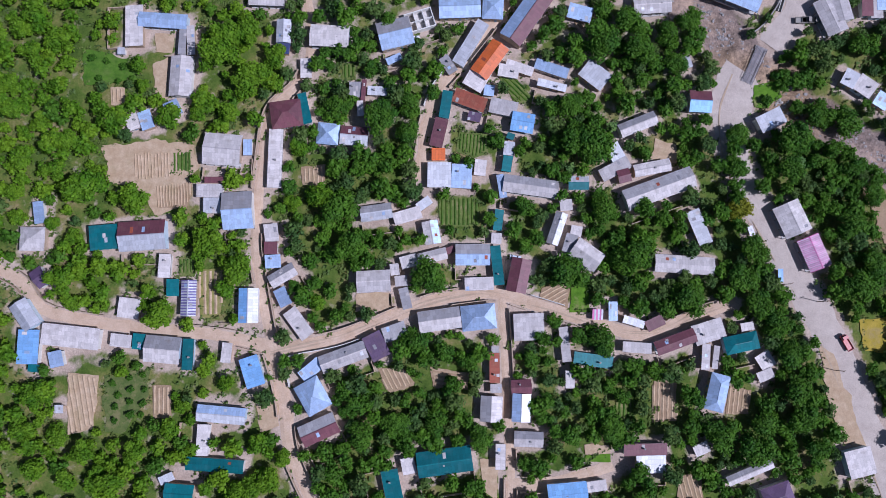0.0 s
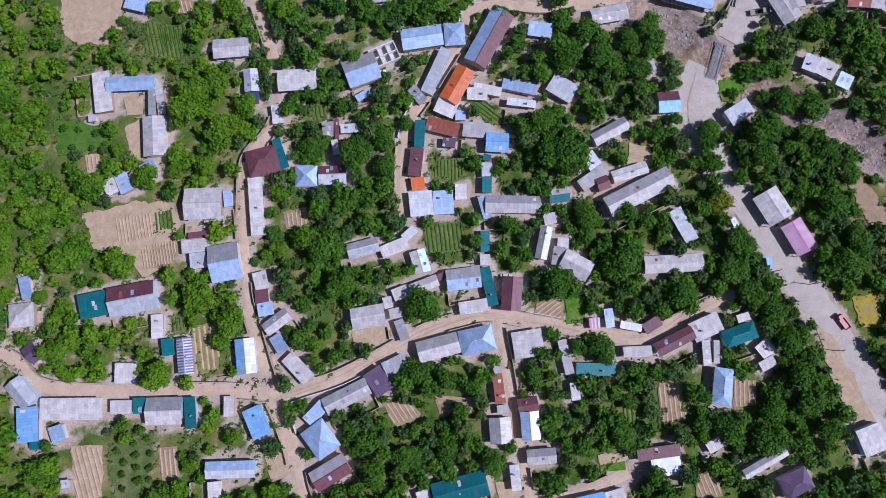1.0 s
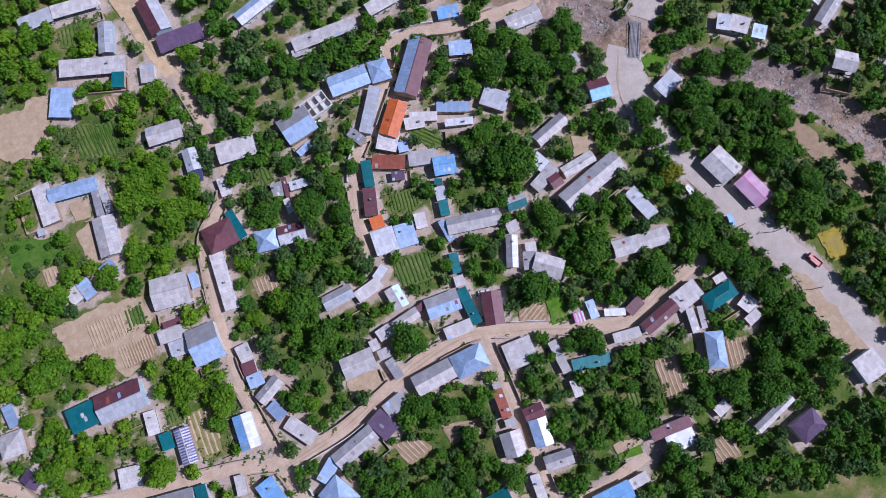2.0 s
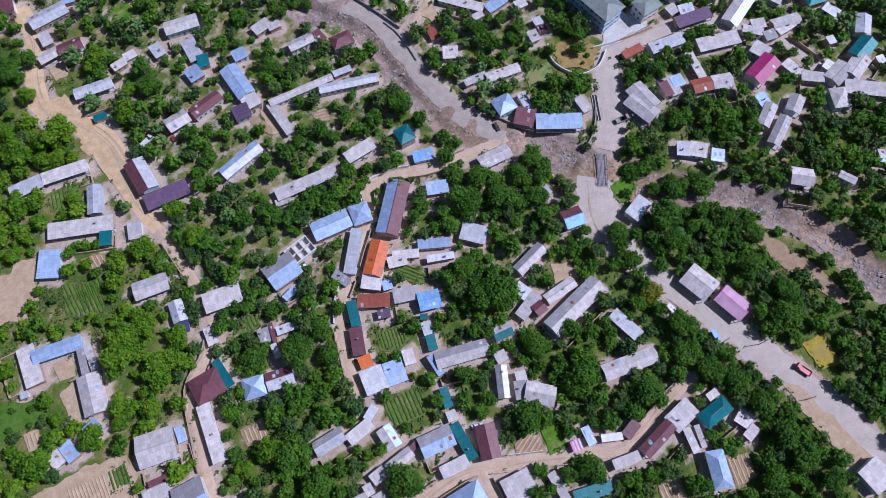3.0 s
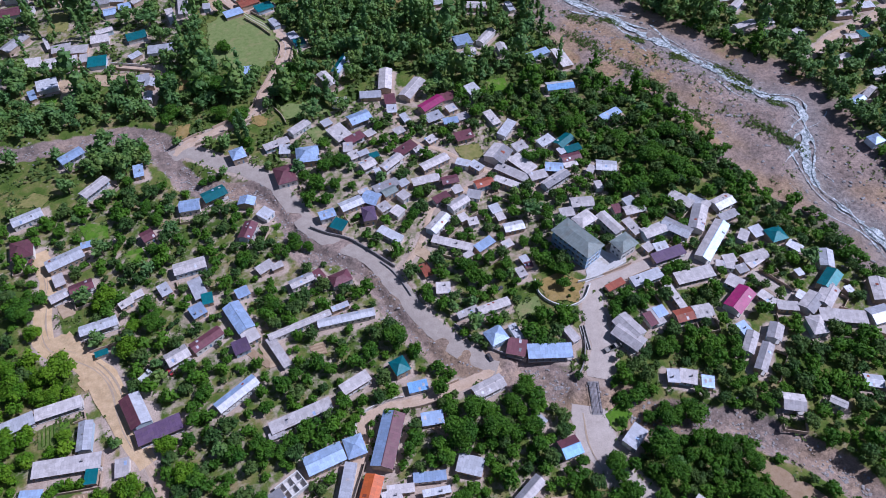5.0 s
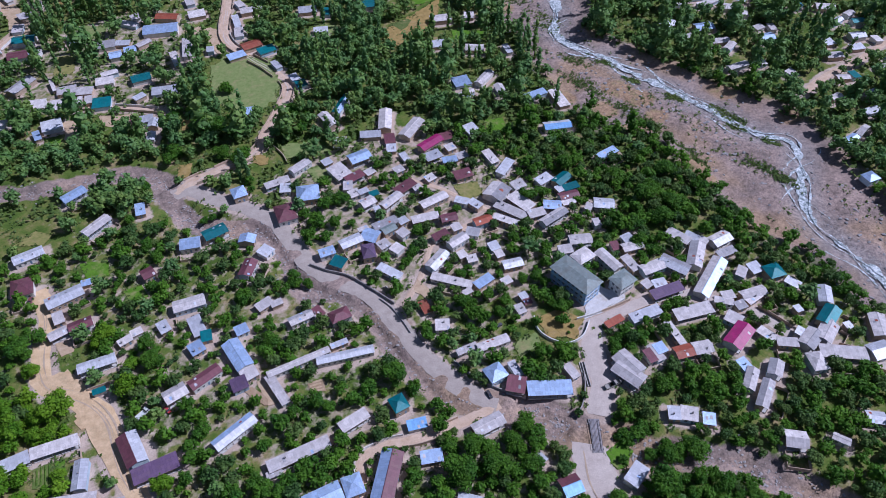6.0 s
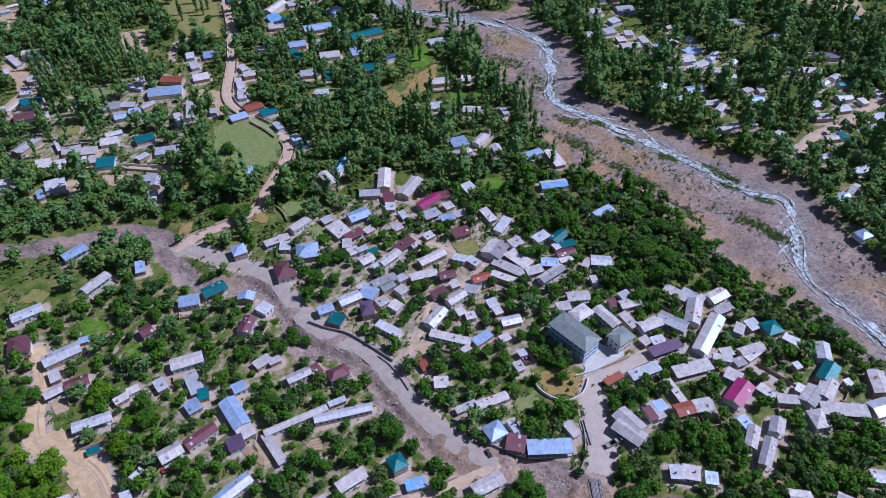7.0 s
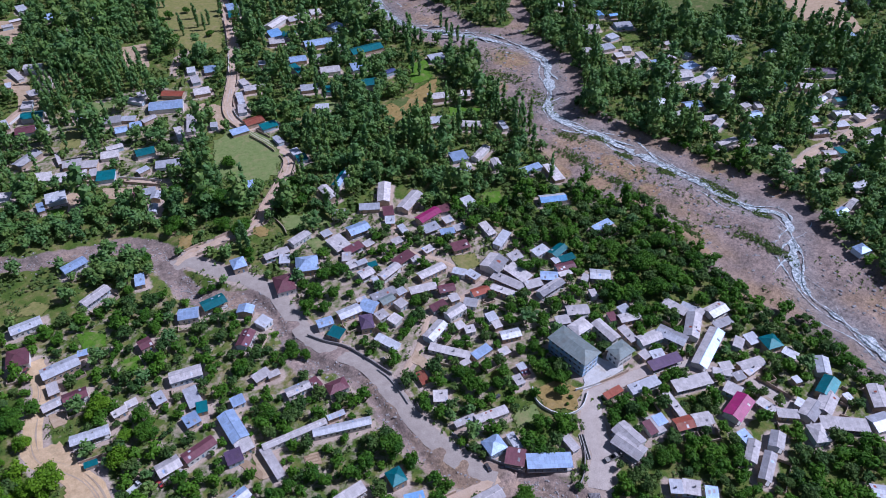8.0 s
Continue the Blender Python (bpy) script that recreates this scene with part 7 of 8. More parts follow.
    bare = np.maximum(bare, np.clip(1.25 - riv, 0, 0.8))
    z = np.zeros(len(P))
    z -= 1.7 * np.clip((8.6 - rav) / 1.6, 0, 1) * np.clip((road - 1.2) / 2.5, 0, 1) + 1.0 * np.clip((3.6 - rav) / 1.3, 0, 1) * np.clip((road - 1.5) / 2.5, 0, 1)
    z -= 2.0 * np.clip((1.06 - riv) / 0.13, 0, 1) + 0.8 * np.clip(1.4 - flow / 7.0, 0, 1) + 0.9 * np.clip(1.2 - fan / 8.0, 0, 1)
    bars = np.array([noise.noise((x * 0.045, y * 0.045, 31)) + 0.6 * noise.noise((x * 0.13, y * 0.13, 32)) for x, y in P])
    z += 1.5 * bars * np.clip(1.1 - riv, 0, 0.5) * 2 * np.clip((flow - 6) / 10, 0, 1)
    rough = np.array([noise.noise((x * 0.11, y * 0.11, 0)) for x, y in P])
    z += rough * (0.12 + 0.7 * gravel) - 0.15
    LEVEL.append((xs, ys, z.reshape(m, n)))
    faces = [(j * n + i, j * n + i + 1, (j + 1) * n + i + 1, (j + 1) * n + i) for j in range(m - 1) for i in range(n - 1)]
    me = mesh_of("ground", np.column_stack([P, z]).tolist(), faces, GROUND)
    for nm, val in (("bare", bare), ("gravel", gravel), ("ochre", ochre), ("wet", np.clip(1.3 - flow / 12.0, 0, 1))):
        me.attributes.new(nm, "FLOAT", "POINT").data.foreach_set("value", val.astype(np.float32))
    for p in me.polygons:
        p.use_smooth = True
    tagged(new("ground", me), "valley floor of grass, bare earth and gravel", "ground", "", "structure")


ground()


# ---- trees that stand out ----
tree(-159.8, 111.5, 5.6)
tree(-151.8, 114.9, 6.4)
tree(-145.5, 106.0, 6.0)
tree(-154.9, 102.2, 5.1)
tree(-162.7, 89.4, 5.3)
tree(-160.1, 80.7, 5.1)
tree(-150.2, 74.2, 4.7)
tree(-140.3, 67.7, 5.5)
tree(-156.8, 61.3, 5.5)
tree(-143.9, 57.0, 4.6)
tree(-131.0, 50.6, 8.0)
tree(-114.0, 45.3, 6.7)
tree(-86.3, 29.4, 6.7)
tree(-102.9, 3.5, 6.2)
tree(-138.6, 15.9, 6.2)
tree(-136.1, 7.7, 4.1)
tree(-75.6, 20.1, 6.2)
tree(-83.3, 101.5, 7.3)
tree(-73.8, 109.2, 5.6)
tree(-73.3, 89.4, 6.4)
tree(-62.9, 99.3, 5.1)
tree(-80.4, 78.5, 4.7)
tree(-92.1, 78.5, 4.2)
tree(-102.6, 76.8, 5.9)
tree(-122.7, 75.3, 6.8)
tree(-113.8, 89.4, 3.0)
tree(-159.2, 48.5, 4.2)
tree(-157.6, 38.9, 3.8)
tree(-136.3, 31.6, 3.7)
tree(-144.9, 36.8, 3.3)
tree(-38.6, 42.0, 7.5)
tree(-33.2, 27.3, 6.2)
tree(-46.0, 46.3, 5.9)
tree(-55.4, 44.2, 3.8)
tree(-23.2, 76.3, 7.2)
tree(-13.6, 70.9, 5.1)
tree(-12.6, 81.7, 5.1)
tree(-39.1, 80.6, 5.1)
tree(-53.7, 65.1, 4.2)
tree(-27.6, 94.8, 3.4)
tree(54.9, 66.5, 8.4)
tree(59.0, 104.7, 7.7)
tree(69.9, 113.6, 6.4)
tree(73.9, 102.5, 6.8)
tree(47.8, 80.6, 5.5)
tree(84.8, 109.1, 5.1)
tree(92.4, 113.6, 5.2)
tree(87.6, 95.9, 5.1)
tree(45.6, 19.0, 7.5)
tree(68.6, 24.1, 7.1)
tree(58.6, 40.9, 5.8)
tree(74.3, 42.0, 4.6)
tree(129.9, 67.5, 7.2)
tree(141.0, 78.3, 5.9)
tree(128.3, 56.8, 5.9)
tree(118.5, 50.4, 3.8)
tree(151.4, 75.1, 5.9)
tree(158.1, 46.2, 5.0)
tree(149.1, 35.6, 5.8)
tree(149.9, 12.7, 7.0)
tree(156.6, 21.0, 5.4)
tree(135.3, 91.4, 4.7)
tree(129.0, 93.6, 4.3)
tree(157.4, 104.7, 4.7)
tree(150.3, 56.8, 4.6)
tree(108.9, 69.7, 5.1)
tree(108.3, 56.8, 4.6)
tree(113.3, 27.2, 6.2)
tree(108.7, 16.8, 6.2)
tree(114.5, 7.6, 5.8)
tree(120.4, 0.4, 5.8)
tree(125.0, -10.8, 6.6)
tree(127.4, -24.0, 6.5)
tree(128.9, -34.0, 6.1)
tree(110.2, -43.9, 7.3)
tree(98.2, -39.9, 6.5)
tree(114.6, -35.9, 5.7)
tree(88.6, -25.9, 4.9)
tree(89.8, 8.6, 6.6)
tree(81.5, 5.5, 4.5)
tree(131.8, -17.9, 4.1)
tree(132.4, -43.9, 5.3)
tree(108.1, 41.5, 5.0, "gold")
tree(-5.1, 16.9, 7.0)
tree(-10.2, -6.7, 5.7)
tree(13.2, -40.9, 5.3)
tree(0.1, -9.8, 4.5)
tree(3.1, -21.9, 4.5)
tree(-29.4, -28.9, 4.9)
tree(-29.3, -39.9, 5.3)
tree(-17.2, -35.9, 5.3)
tree(-3.0, -35.9, 5.3)
tree(-46.3, 7.6, 3.7)
tree(30.4, 42.0, 4.6)
tree(34.4, 31.5, 3.7)
tree(57.5, -6.7, 5.7)
tree(59.8, -37.9, 5.3)
tree(69.5, -53.7, 4.8)
tree(35.6, -33.9, 3.7)
tree(45.6, -39.9, 4.5)
tree(31.8, -13.8, 3.7)
tree(29.3, -49.8, 3.2)
tree(36.0, -5.7, 3.3)
tree(64.2, -25.9, 3.7)
tree(9.3, -13.8, 3.7)
tree(-35.6, -23.9, 3.7)
tree(-147.6, -25.8, 5.3)
tree(-151.0, -37.8, 5.3)
tree(-138.7, -39.8, 4.9)
tree(-146.1, -51.7, 5.2)
tree(-128.3, -45.8, 4.9)
tree(-117.7, -55.6, 5.2)
tree(-110.1, -45.8, 4.9)
tree(-98.3, -37.8, 4.5)
tree(-94.5, -29.9, 3.3)
tree(-61.3, -55.6, 5.2)
tree(-67.3, -57.6, 4.8)
tree(-73.3, -59.5, 4.8)
tree(-57.5, -47.8, 3.6)
tree(-39.2, -53.7, 4.4)
tree(-78.5, -21.9, 3.7)
tree(-133.8, -55.6, 4.4)
tree(-91.6, 203.7, 5.1)
tree(-87.3, 193.5, 4.6)
tree(-66.0, 140.1, 5.8)
tree(-80.9, 108.0, 6.9)
tree(-67.9, 92.7, 6.0)
tree(49.7, 67.6, 7.4)
tree(-113.2, 159.6, 4.0)
tree(-88.1, 143.5, 3.1)
tree(-45.8, 137.7, 4.9)
tree(-25.0, 136.3, 4.5)
tree(-8.5, 129.1, 3.6)
tree(5.7, 134.7, 4.1)
tree(-21.3, 114.0, 4.0)
tree(-3.8, 86.3, 3.5)
tree(-21.3, 77.0, 4.3)
tree(-106.8, 183.1, 4.1)
tree(-86.0, 173.9, 3.6)
tree(-87.0, 203.6, 4.9)
tree(-104.1, 216.2, 4.4)
tree(-73.9, 286.9, 3.9)
tree(-34.4, 256.6, 3.8)
tree(-62.8, 233.1, 4.2)
tree(-43.1, 222.1, 4.7)
tree(-50.8, 215.5, 4.1)
tree(-93.0, 240.3, 3.6)
tree(60.9, 118.3, 4.3)
tree(38.5, 125.9, 3.8)
tree(97.9, 183.4, 4.3)
tree(99.8, 175.1, 4.8)
tree(60.6, 128.7, 3.9)
tree(117.8, 141.9, 4.6)
tree(136.9, 154.2, 3.7)
tree(195.6, 247.4, 6.3)
tree(220.3, 206.5, 7.9)
tree(218.8, 188.8, 6.5)
tree(203.1, 191.6, 5.9)
tree(231.5, 196.6, 6.0)
tree(199.0, 180.4, 5.2)
tree(253.1, 200.8, 4.9)
tree(244.3, 219.7, 6.3)
tree(216.3, 227.7, 5.6)
tree(23.9, 364.2, 7.6)
tree(33.7, 369.0, 6.3)
tree(15.7, 374.3, 7.0)
tree(0.9, 387.5, 4.9)
tree(14.8, 387.5, 5.7)
tree(58.4, 348.1, 4.8)
tree(69.7, 361.9, 5.7)
tree(69.4, 342.9, 4.9)
tree(76.0, 352.5, 4.2)
tree(38.2, 403.9, 5.2)
tree(38.3, 687.0, 1.6, "poplar")
tree(41.9, 678.5, 1.6, "poplar")
tree(47.2, 624.0, 1.6, "poplar")
tree(47.4, 611.8, 1.6, "poplar")
tree(62.8, 642.1, 1.6, "poplar")
tree(61.6, 623.5, 1.6, "poplar")
tree(65.8, 615.4, 1.6, "poplar")
tree(71.7, 625.1, 1.6, "poplar")
tree(-68.6, 653.6, 1.6, "poplar")
tree(-60.3, 643.9, 1.6, "poplar")
tree(-52.1, 634.4, 1.6, "poplar")
tree(-44.4, 619.7, 1.6, "poplar")
tree(-29.9, 635.7, 1.6, "poplar")
tree(-24.0, 627.2, 1.6, "poplar")
tree(-18.8, 613.3, 1.6, "poplar")
tree(-11.5, 598.9, 1.6, "poplar")
tree(-5.9, 590.9, 1.6, "poplar")
tree(-11.5, 639.0, 1.6, "poplar")
tree(253.9, 465.1, 1.6, "poplar")
tree(252.1, 458.5, 1.6, "poplar")
tree(254.1, 470.4, 1.6, "poplar")
tree(256.4, 539.9, 1.6, "poplar")
tree(256.0, 527.5, 1.6, "poplar")
tree(255.6, 515.5, 1.6, "poplar")
tree(257.6, 508.6, 1.6, "poplar")
tree(254.8, 492.4, 1.6, "poplar")
tree(222.6, 518.8, 1.6, "poplar")
tree(224.8, 512.0, 1.6, "poplar")
tree(214.1, 511.2, 1.6, "poplar")
tree(28.7, 326.8, 1.6, "poplar")
tree(29.3, 321.0, 1.6, "poplar")
tree(29.3, 315.6, 1.6, "poplar")
tree(24.9, 317.7, 1.6, "poplar")
tree(-5.2, 371.7, 1.6, "poplar")
tree(-2.6, 367.4, 1.6, "poplar")
tree(0.1, 368.0, 1.6, "poplar")
tree(117.6, 463.8, 1.6, "poplar")
tree(122.0, 457.1, 1.6, "poplar")
tree(129.1, 458.4, 1.6, "poplar")
tree(132.1, 448.0, 1.6, "poplar")
tree(139.2, 449.2, 1.6, "poplar")
tree(145.3, 441.8, 1.6, "poplar")
tree(148.1, 431.6, 1.6, "poplar")
tree(150.8, 421.7, 1.6, "poplar")
tree(198.6, 469.8, 1.6, "poplar")
tree(201.6, 463.3, 1.6, "poplar")
tree(211.6, 535.8, 1.6, "poplar")
tree(216.1, 527.8, 1.6, "poplar")
tree(-120.3, -21.8, 1.4)
tree(-118.1, -25.9, 1.4)
tree(-118.9, -29.9, 1.6)
tree(-119.1, -34.9, 1.4)
tree(-114.3, -19.8, 1.4)
tree(-113.5, -23.9, 1.4)
tree(-113.7, -28.3, 1.6)
tree(-113.1, -32.9, 1.6)
tree(-109.2, -18.8, 1.4)
tree(-108.6, -23.9, 1.4)
tree(-108.8, -28.9, 1.4)
tree(-109.4, -32.9, 1.4)
tree(-133.5, 100.4, 1.5)
tree(-128.1, 99.3, 1.3)
tree(-121.5, 97.1, 1.5)
tree(-118.2, 92.7, 1.3)
tree(-130.9, 92.7, 1.5)
tree(-123.4, 91.6, 1.3)
tree(108.2, 65.0, 3.4)
tree(107.6, 60.0, 3.4)
tree(108.1, 50.4, 3.4)
tree(108.9, 46.2, 3.6)
tree(109.1, 35.6, 3.3)
tree(144.5, 64.9, 4.2)
tree(150.7, 62.8, 3.8)
tree(156.8, 58.9, 3.4)
tree(137.9, 60.0, 3.8)
tree(144.0, 56.8, 3.8)
tree(153.1, 50.4, 3.4)
tree(160.8, 56.8, 3.2)
tree(-82.6, 205.1, 7.7)
tree(-95.9, 243.3, 6.7)
tree(-92.1, 229.9, 5.0)
tree(-100.8, 200.5, 6.1)
tree(-93.5, 195.6, 4.2)
tree(-87.1, 247.8, 4.7)
tree(-60.0, 235.0, 6.3)
tree(-42.2, 212.9, 5.1)
tree(-54.9, 202.8, 5.9)
tree(-33.2, 183.3, 3.9)
tree(-29.3, 168.3, 4.2)
tree(8.6, 199.2, 5.2)
tree(19.0, 197.8, 3.6)
tree(53.2, 158.2, 6.0)
tree(40.9, 157.6, 4.9)
tree(57.7, 149.7, 4.4)
tree(18.0, 162.2, 4.4)
tree(1.6, 158.0, 4.8)
tree(7.5, 161.1, 3.8)
tree(21.5, 157.6, 3.9)
tree(-7.7, 151.0, 3.7)
tree(21.4, 142.9, 2.8)
tree(3.3, 132.3, 4.5)
tree(-3.6, 132.9, 4.0)
tree(-13.0, 132.2, 4.9)
tree(-48.7, 151.6, 4.9)
tree(-40.1, 150.1, 3.6)
tree(-39.9, 211.9, 3.8)
tree(30.6, 333.4, 6.6)
tree(20.8, 340.8, 5.3)
tree(-4.0, 355.3, 5.3)
tree(-8.5, 349.1, 4.6)
tree(-24.5, 330.2, 3.8)
tree(-1.1, 294.6, 3.0)
tree(3.5, 294.8, 2.4)
tree(28.4, 312.9, 3.2)
tree(28.0, 305.4, 2.5)
tree(51.6, 262.8, 4.8)
tree(48.8, 273.5, 4.2)
tree(30.2, 234.0, 5.0)
tree(35.4, 227.5, 3.3)
tree(8.7, 260.8, 2.9)
tree(3.7, 230.6, 4.9)
tree(-28.6, 274.1, 4.0)
tree(-32.4, 284.5, 4.1)
tree(-37.0, 309.2, 3.6)
tree(-21.4, 297.2, 3.6)
tree(61.2, 275.0, 4.9)
tree(69.7, 276.0, 5.0)
tree(53.6, 266.5, 4.5)
tree(61.2, 260.6, 4.2)
tree(45.7, 256.4, 4.1)
tree(53.8, 252.6, 4.1)
tree(69.4, 256.8, 3.0)
tree(98.5, 294.1, 3.3)
tree(97.0, 281.3, 3.5)
tree(89.1, 222.8, 4.0)
tree(84.3, 218.8, 3.1)
tree(98.2, 236.3, 3.9)
tree(124.7, 242.8, 3.1)
tree(114.0, 245.4, 2.5)
tree(122.7, 209.2, 2.9)
tree(123.3, 192.2, 2.5)
tree(141.1, 209.4, 3.8)
tree(152.8, 206.1, 4.1)
tree(153.7, 199.0, 3.5)
tree(165.5, 233.6, 4.4)
tree(172.4, 232.9, 4.4)
tree(162.4, 237.6, 3.2)
tree(163.6, 201.1, 3.6)
tree(131.7, 184.2, 3.6)
tree(139.0, 182.8, 3.9)
tree(140.9, 177.9, 3.3)
tree(101.8, 180.8, 3.8)
tree(111.5, 181.9, 3.6)
tree(117.3, 175.4, 3.8)
tree(111.6, 170.7, 3.7)
tree(102.8, 171.1, 4.0)
tree(117.2, 164.4, 2.7)
tree(105.5, 200.5, 3.4)
tree(111.0, 202.1, 2.8)
tree(138.1, 173.3, 2.2)
tree(140.1, 160.2, 3.8)
tree(138.5, 163.6, 3.0)
tree(143.4, 161.3, 3.0)
tree(139.5, 150.3, 1.3)
tree(136.2, 147.6, 1.0)
tree(195.2, 173.0, 2.6)
tree(201.7, 172.2, 4.1)
tree(205.3, 179.3, 3.5)
tree(193.6, 157.1, 2.8)
tree(201.2, 153.5, 2.5)
tree(225.4, 142.2, 2.8)
tree(217.9, 139.7, 2.2)
tree(220.5, 134.6, 2.5)
tree(214.9, 161.6, 2.0)
tree(128.8, 90.1, 3.8)
tree(134.5, 81.0, 3.8)
tree(145.2, 76.0, 3.5)
tree(138.4, 90.9, 3.1)
tree(122.4, 83.8, 2.8)
tree(142.1, 81.8, 3.1)
tree(42.4, 651.5, 4.5)
tree(39.8, 603.4, 3.8)
tree(33.6, 642.7, 3.9)
tree(53.0, 580.1, 3.3)
tree(58.3, 657.4, 3.6)
tree(67.9, 602.3, 3.9)
tree(473.6, 446.0, 4.0)
tree(491.4, 444.2, 4.6)
tree(497.0, 428.7, 4.0)
tree(565.5, 410.0, 3.1)
tree(589.0, 412.5, 3.1)

# ---- orchards between the houses ----
survey()
HASH = {}


def crowded(x, y, r, share=0.56):
    i, j = int(x // 16), int(y // 16)
    for a in (i - 1, i, i + 1):
        for b in (j - 1, j, j + 1):
            if any((x - p) ** 2 + (y - q) ** 2 < (share * (r + s)) ** 2 for p, q, s in HASH.get((a, b), ())):
                return True
    return False


def stand(x, y, r):
    HASH.setdefault((int(x // 16), int(y // 16)), []).append((x, y, r))


for s in STOOD:
    stand(*s)


def seen(x, y):
    """Inside the stretch of valley that the flight looks over."""
    u, v = x * 0.906 - y * 0.423, x * 0.423 + y * 0.906
    return (-205 < x < 200 and -85 < y < 225) or (v > -30 and abs(u) < 130 + 0.5 * v and v < 730)


def orchard(x0, x1, y0, y1, step, rmin, rmax, keep, lean=0.0):
    """Places for trees on a stretch of the plan wherever there is room."""
    out = []
    for y in np.arange(y0, y1, step):
        for x in np.arange(x0, x1, step):
            px, py = x + rng.uniform(-0.5, 0.5) * step, y + rng.uniform(-0.5, 0.5) * step
            r = rng.uniform(rmin, rmax)
            if px < -62 and py < 260 and rng.random() < 0.36:
                continue
            if rng.random() > keep * min(1.0, 0.45 + 0.3 * (py > 300) + 1.1 * max(0, 0.5 + noise.noise((px * 0.025, py * 0.025, 9)))):
                continue
            if py > 290 and noise.noise((px * 0.017, py * 0.017, 21)) + 0.5 * noise.noise((px * 0.06, py * 0.06, 22)) < -0.24:
                continue
            if rng.random() < 0.2 and any(in_poly(c, px, py) for c in CORE[::2]):
                continue
            if not seen(px, py) or not free(px, py, r) or crowded(px, py, r, 0.56 if py < 300 else 0.46):
                continue
            stand(px, py, r)
            out.append((px, py, r))
    return out


def planted(places, kinds, seed, tall=0.0):
    """Many trees as one mesh; kinds: (radius, verts, faces) of crowns with their trunks."""
    r = np.random.RandomState(seed)
    V, F, M, n = [], [], [], 0
    for x, y, rad in places:
        if 0.42 * x + 0.9 * y > 335 and r.rand() < tall * max(0.0, 0.4 + 2.2 * noise.noise((x * 0.012, y * 0.012, 6))):
            rad, fit = r.uniform(1.7, 2.7), SPIRES
        else:
            fit = [k for k in kinds if abs(k[0] - rad) < 1.6] or kinds
            if tall and r.rand() < 0.22 and 0.42 * x + 0.9 * y > 330:
                fit = UPRIGHT
        base, v, f, wood = fit[r.randint(0, len(fit))]
        k = rad / base
        a = r.uniform(0, 6.28)
        c, s = math.cos(a) * k, math.sin(a) * k
        V.append(np.stack([x + v[:, 0] * c - v[:, 1] * s, y + v[:, 0] * s + v[:, 1] * c, k * v[:, 2] * r.uniform(0.85, 1.15) + level(x, y) + 0.05], 1))
        F.append(f + n)
        M.append(wood)
        n += len(v)
    return np.vstack(V), np.vstack(F), np.concatenate(M)


def tri_mesh(name, V, F, slots, *mats):
    """A mesh of triangles from arrays."""
    me = bpy.data.meshes.new(name)
    me.vertices.add(len(V))
    me.vertices.foreach_set("co", V.astype(np.float32).ravel())
    me.loops.add(3 * len(F))
    me.loops.foreach_set("vertex_index", F.astype(np.int32).ravel())
    me.polygons.add(len(F))
    me.polygons.foreach_set("loop_start", np.arange(0, 3 * len(F), 3, dtype=np.int32))
    for m in mats:
        me.materials.append(m)
    me.polygons.foreach_set("material_index", slots.astype(np.int32))
    me.update(calc_edges=True)
    me.validate()
    return me


def crowns(specs, narrow=False, lobed=7):
    out = []
    for seed, radius, tall, count, leaf in specs:
        v, f = crown(seed, radius, tall, count, leaf, narrow, lobed)
        g, k = 0.04 * radius + 0.07, len(v)
        ring = [(-g, -g), (g, -g), (g, g), (-g, g)]
        v += [(x, y, -0.3) for x, y in ring] + [(x * 0.6, y * 0.6, tall * 0.5) for x, y in ring]
        wood = [t for i in range(4) for t in ((k + i, k + (i + 1) % 4, k + 4 + i), (k + (i + 1) % 4, k + 4 + (i + 1) % 4, k + 4 + i))]
        out.append((radius, np.array(v), np.array(f + wood), np.array([0] * len(f) + [1] * len(wood))))
    return out


NEAR = crowns([(101, 2.2, 3.8, 150, 0.4), (102, 2.4, 4.3, 160, 0.4), (103, 3.4, 5.6, 235, 0.49), (104, 3.6, 6.2, 250, 0.49), (105, 3.8, 6.0, 260, 0.5), (106, 4.4, 7.2, 310, 0.53)], False, 6)
MIDDLE = crowns([(111, 2.6, 4.6, 120, 0.54), (112, 3.2, 5.4, 140, 0.58), (113, 3.8, 6.6, 170, 0.62), (114, 4.6, 7.6, 200, 0.68)], False, 5)
FAR = crowns([(121, 2.8, 6.4, 84, 0.72), (122, 3.8, 8.0, 104, 0.82), (123, 5.0, 10.0, 130, 0.95), (127, 6.2, 11.0, 160, 1.05)], False, 4)
UPRIGHT = crowns([(126, 2.6, 11.0, 100, 0.78), (128, 3.2, 12.5, 116, 0.85)], True, 4)
SPIRES = crowns([(124, 1.9, 17.0, 72, 0.72), (125, 1.6, 14.0, 60, 0.66), (129, 1.7, 19.0, 74, 0.7)], True, 5)
near_places = orchard(-205, 195, -80, 140, 3.9, 2.0, 4.9, 1.0) + orchard(-205, -75, 140, 225, 3.9, 2.0, 4.9, 0.9)
middle_places = orchard(-170, 150, -50, 300, 4.6, 1.7, 5.0, 0.66) + orchard(150, 345, -50, 300, 4.6, 1.8, 5.4, 1.0)
far_places = [p for p in orchard(-330, 780, 40, 880, 6.6, 2.6, 7.4, 1.0) if 0.42 * p[0] + 0.9 * p[1] > 265 or rng.random() < 0.4 or p[0] > 215]
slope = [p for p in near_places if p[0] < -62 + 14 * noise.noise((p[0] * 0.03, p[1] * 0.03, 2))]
steep = set(slope)
rest = [p for p in near_places if p not in steep]
low = [p for p in rest if noise.noise((p[0] * 0.21, p[1] * 0.21, 8)) < 0.10]
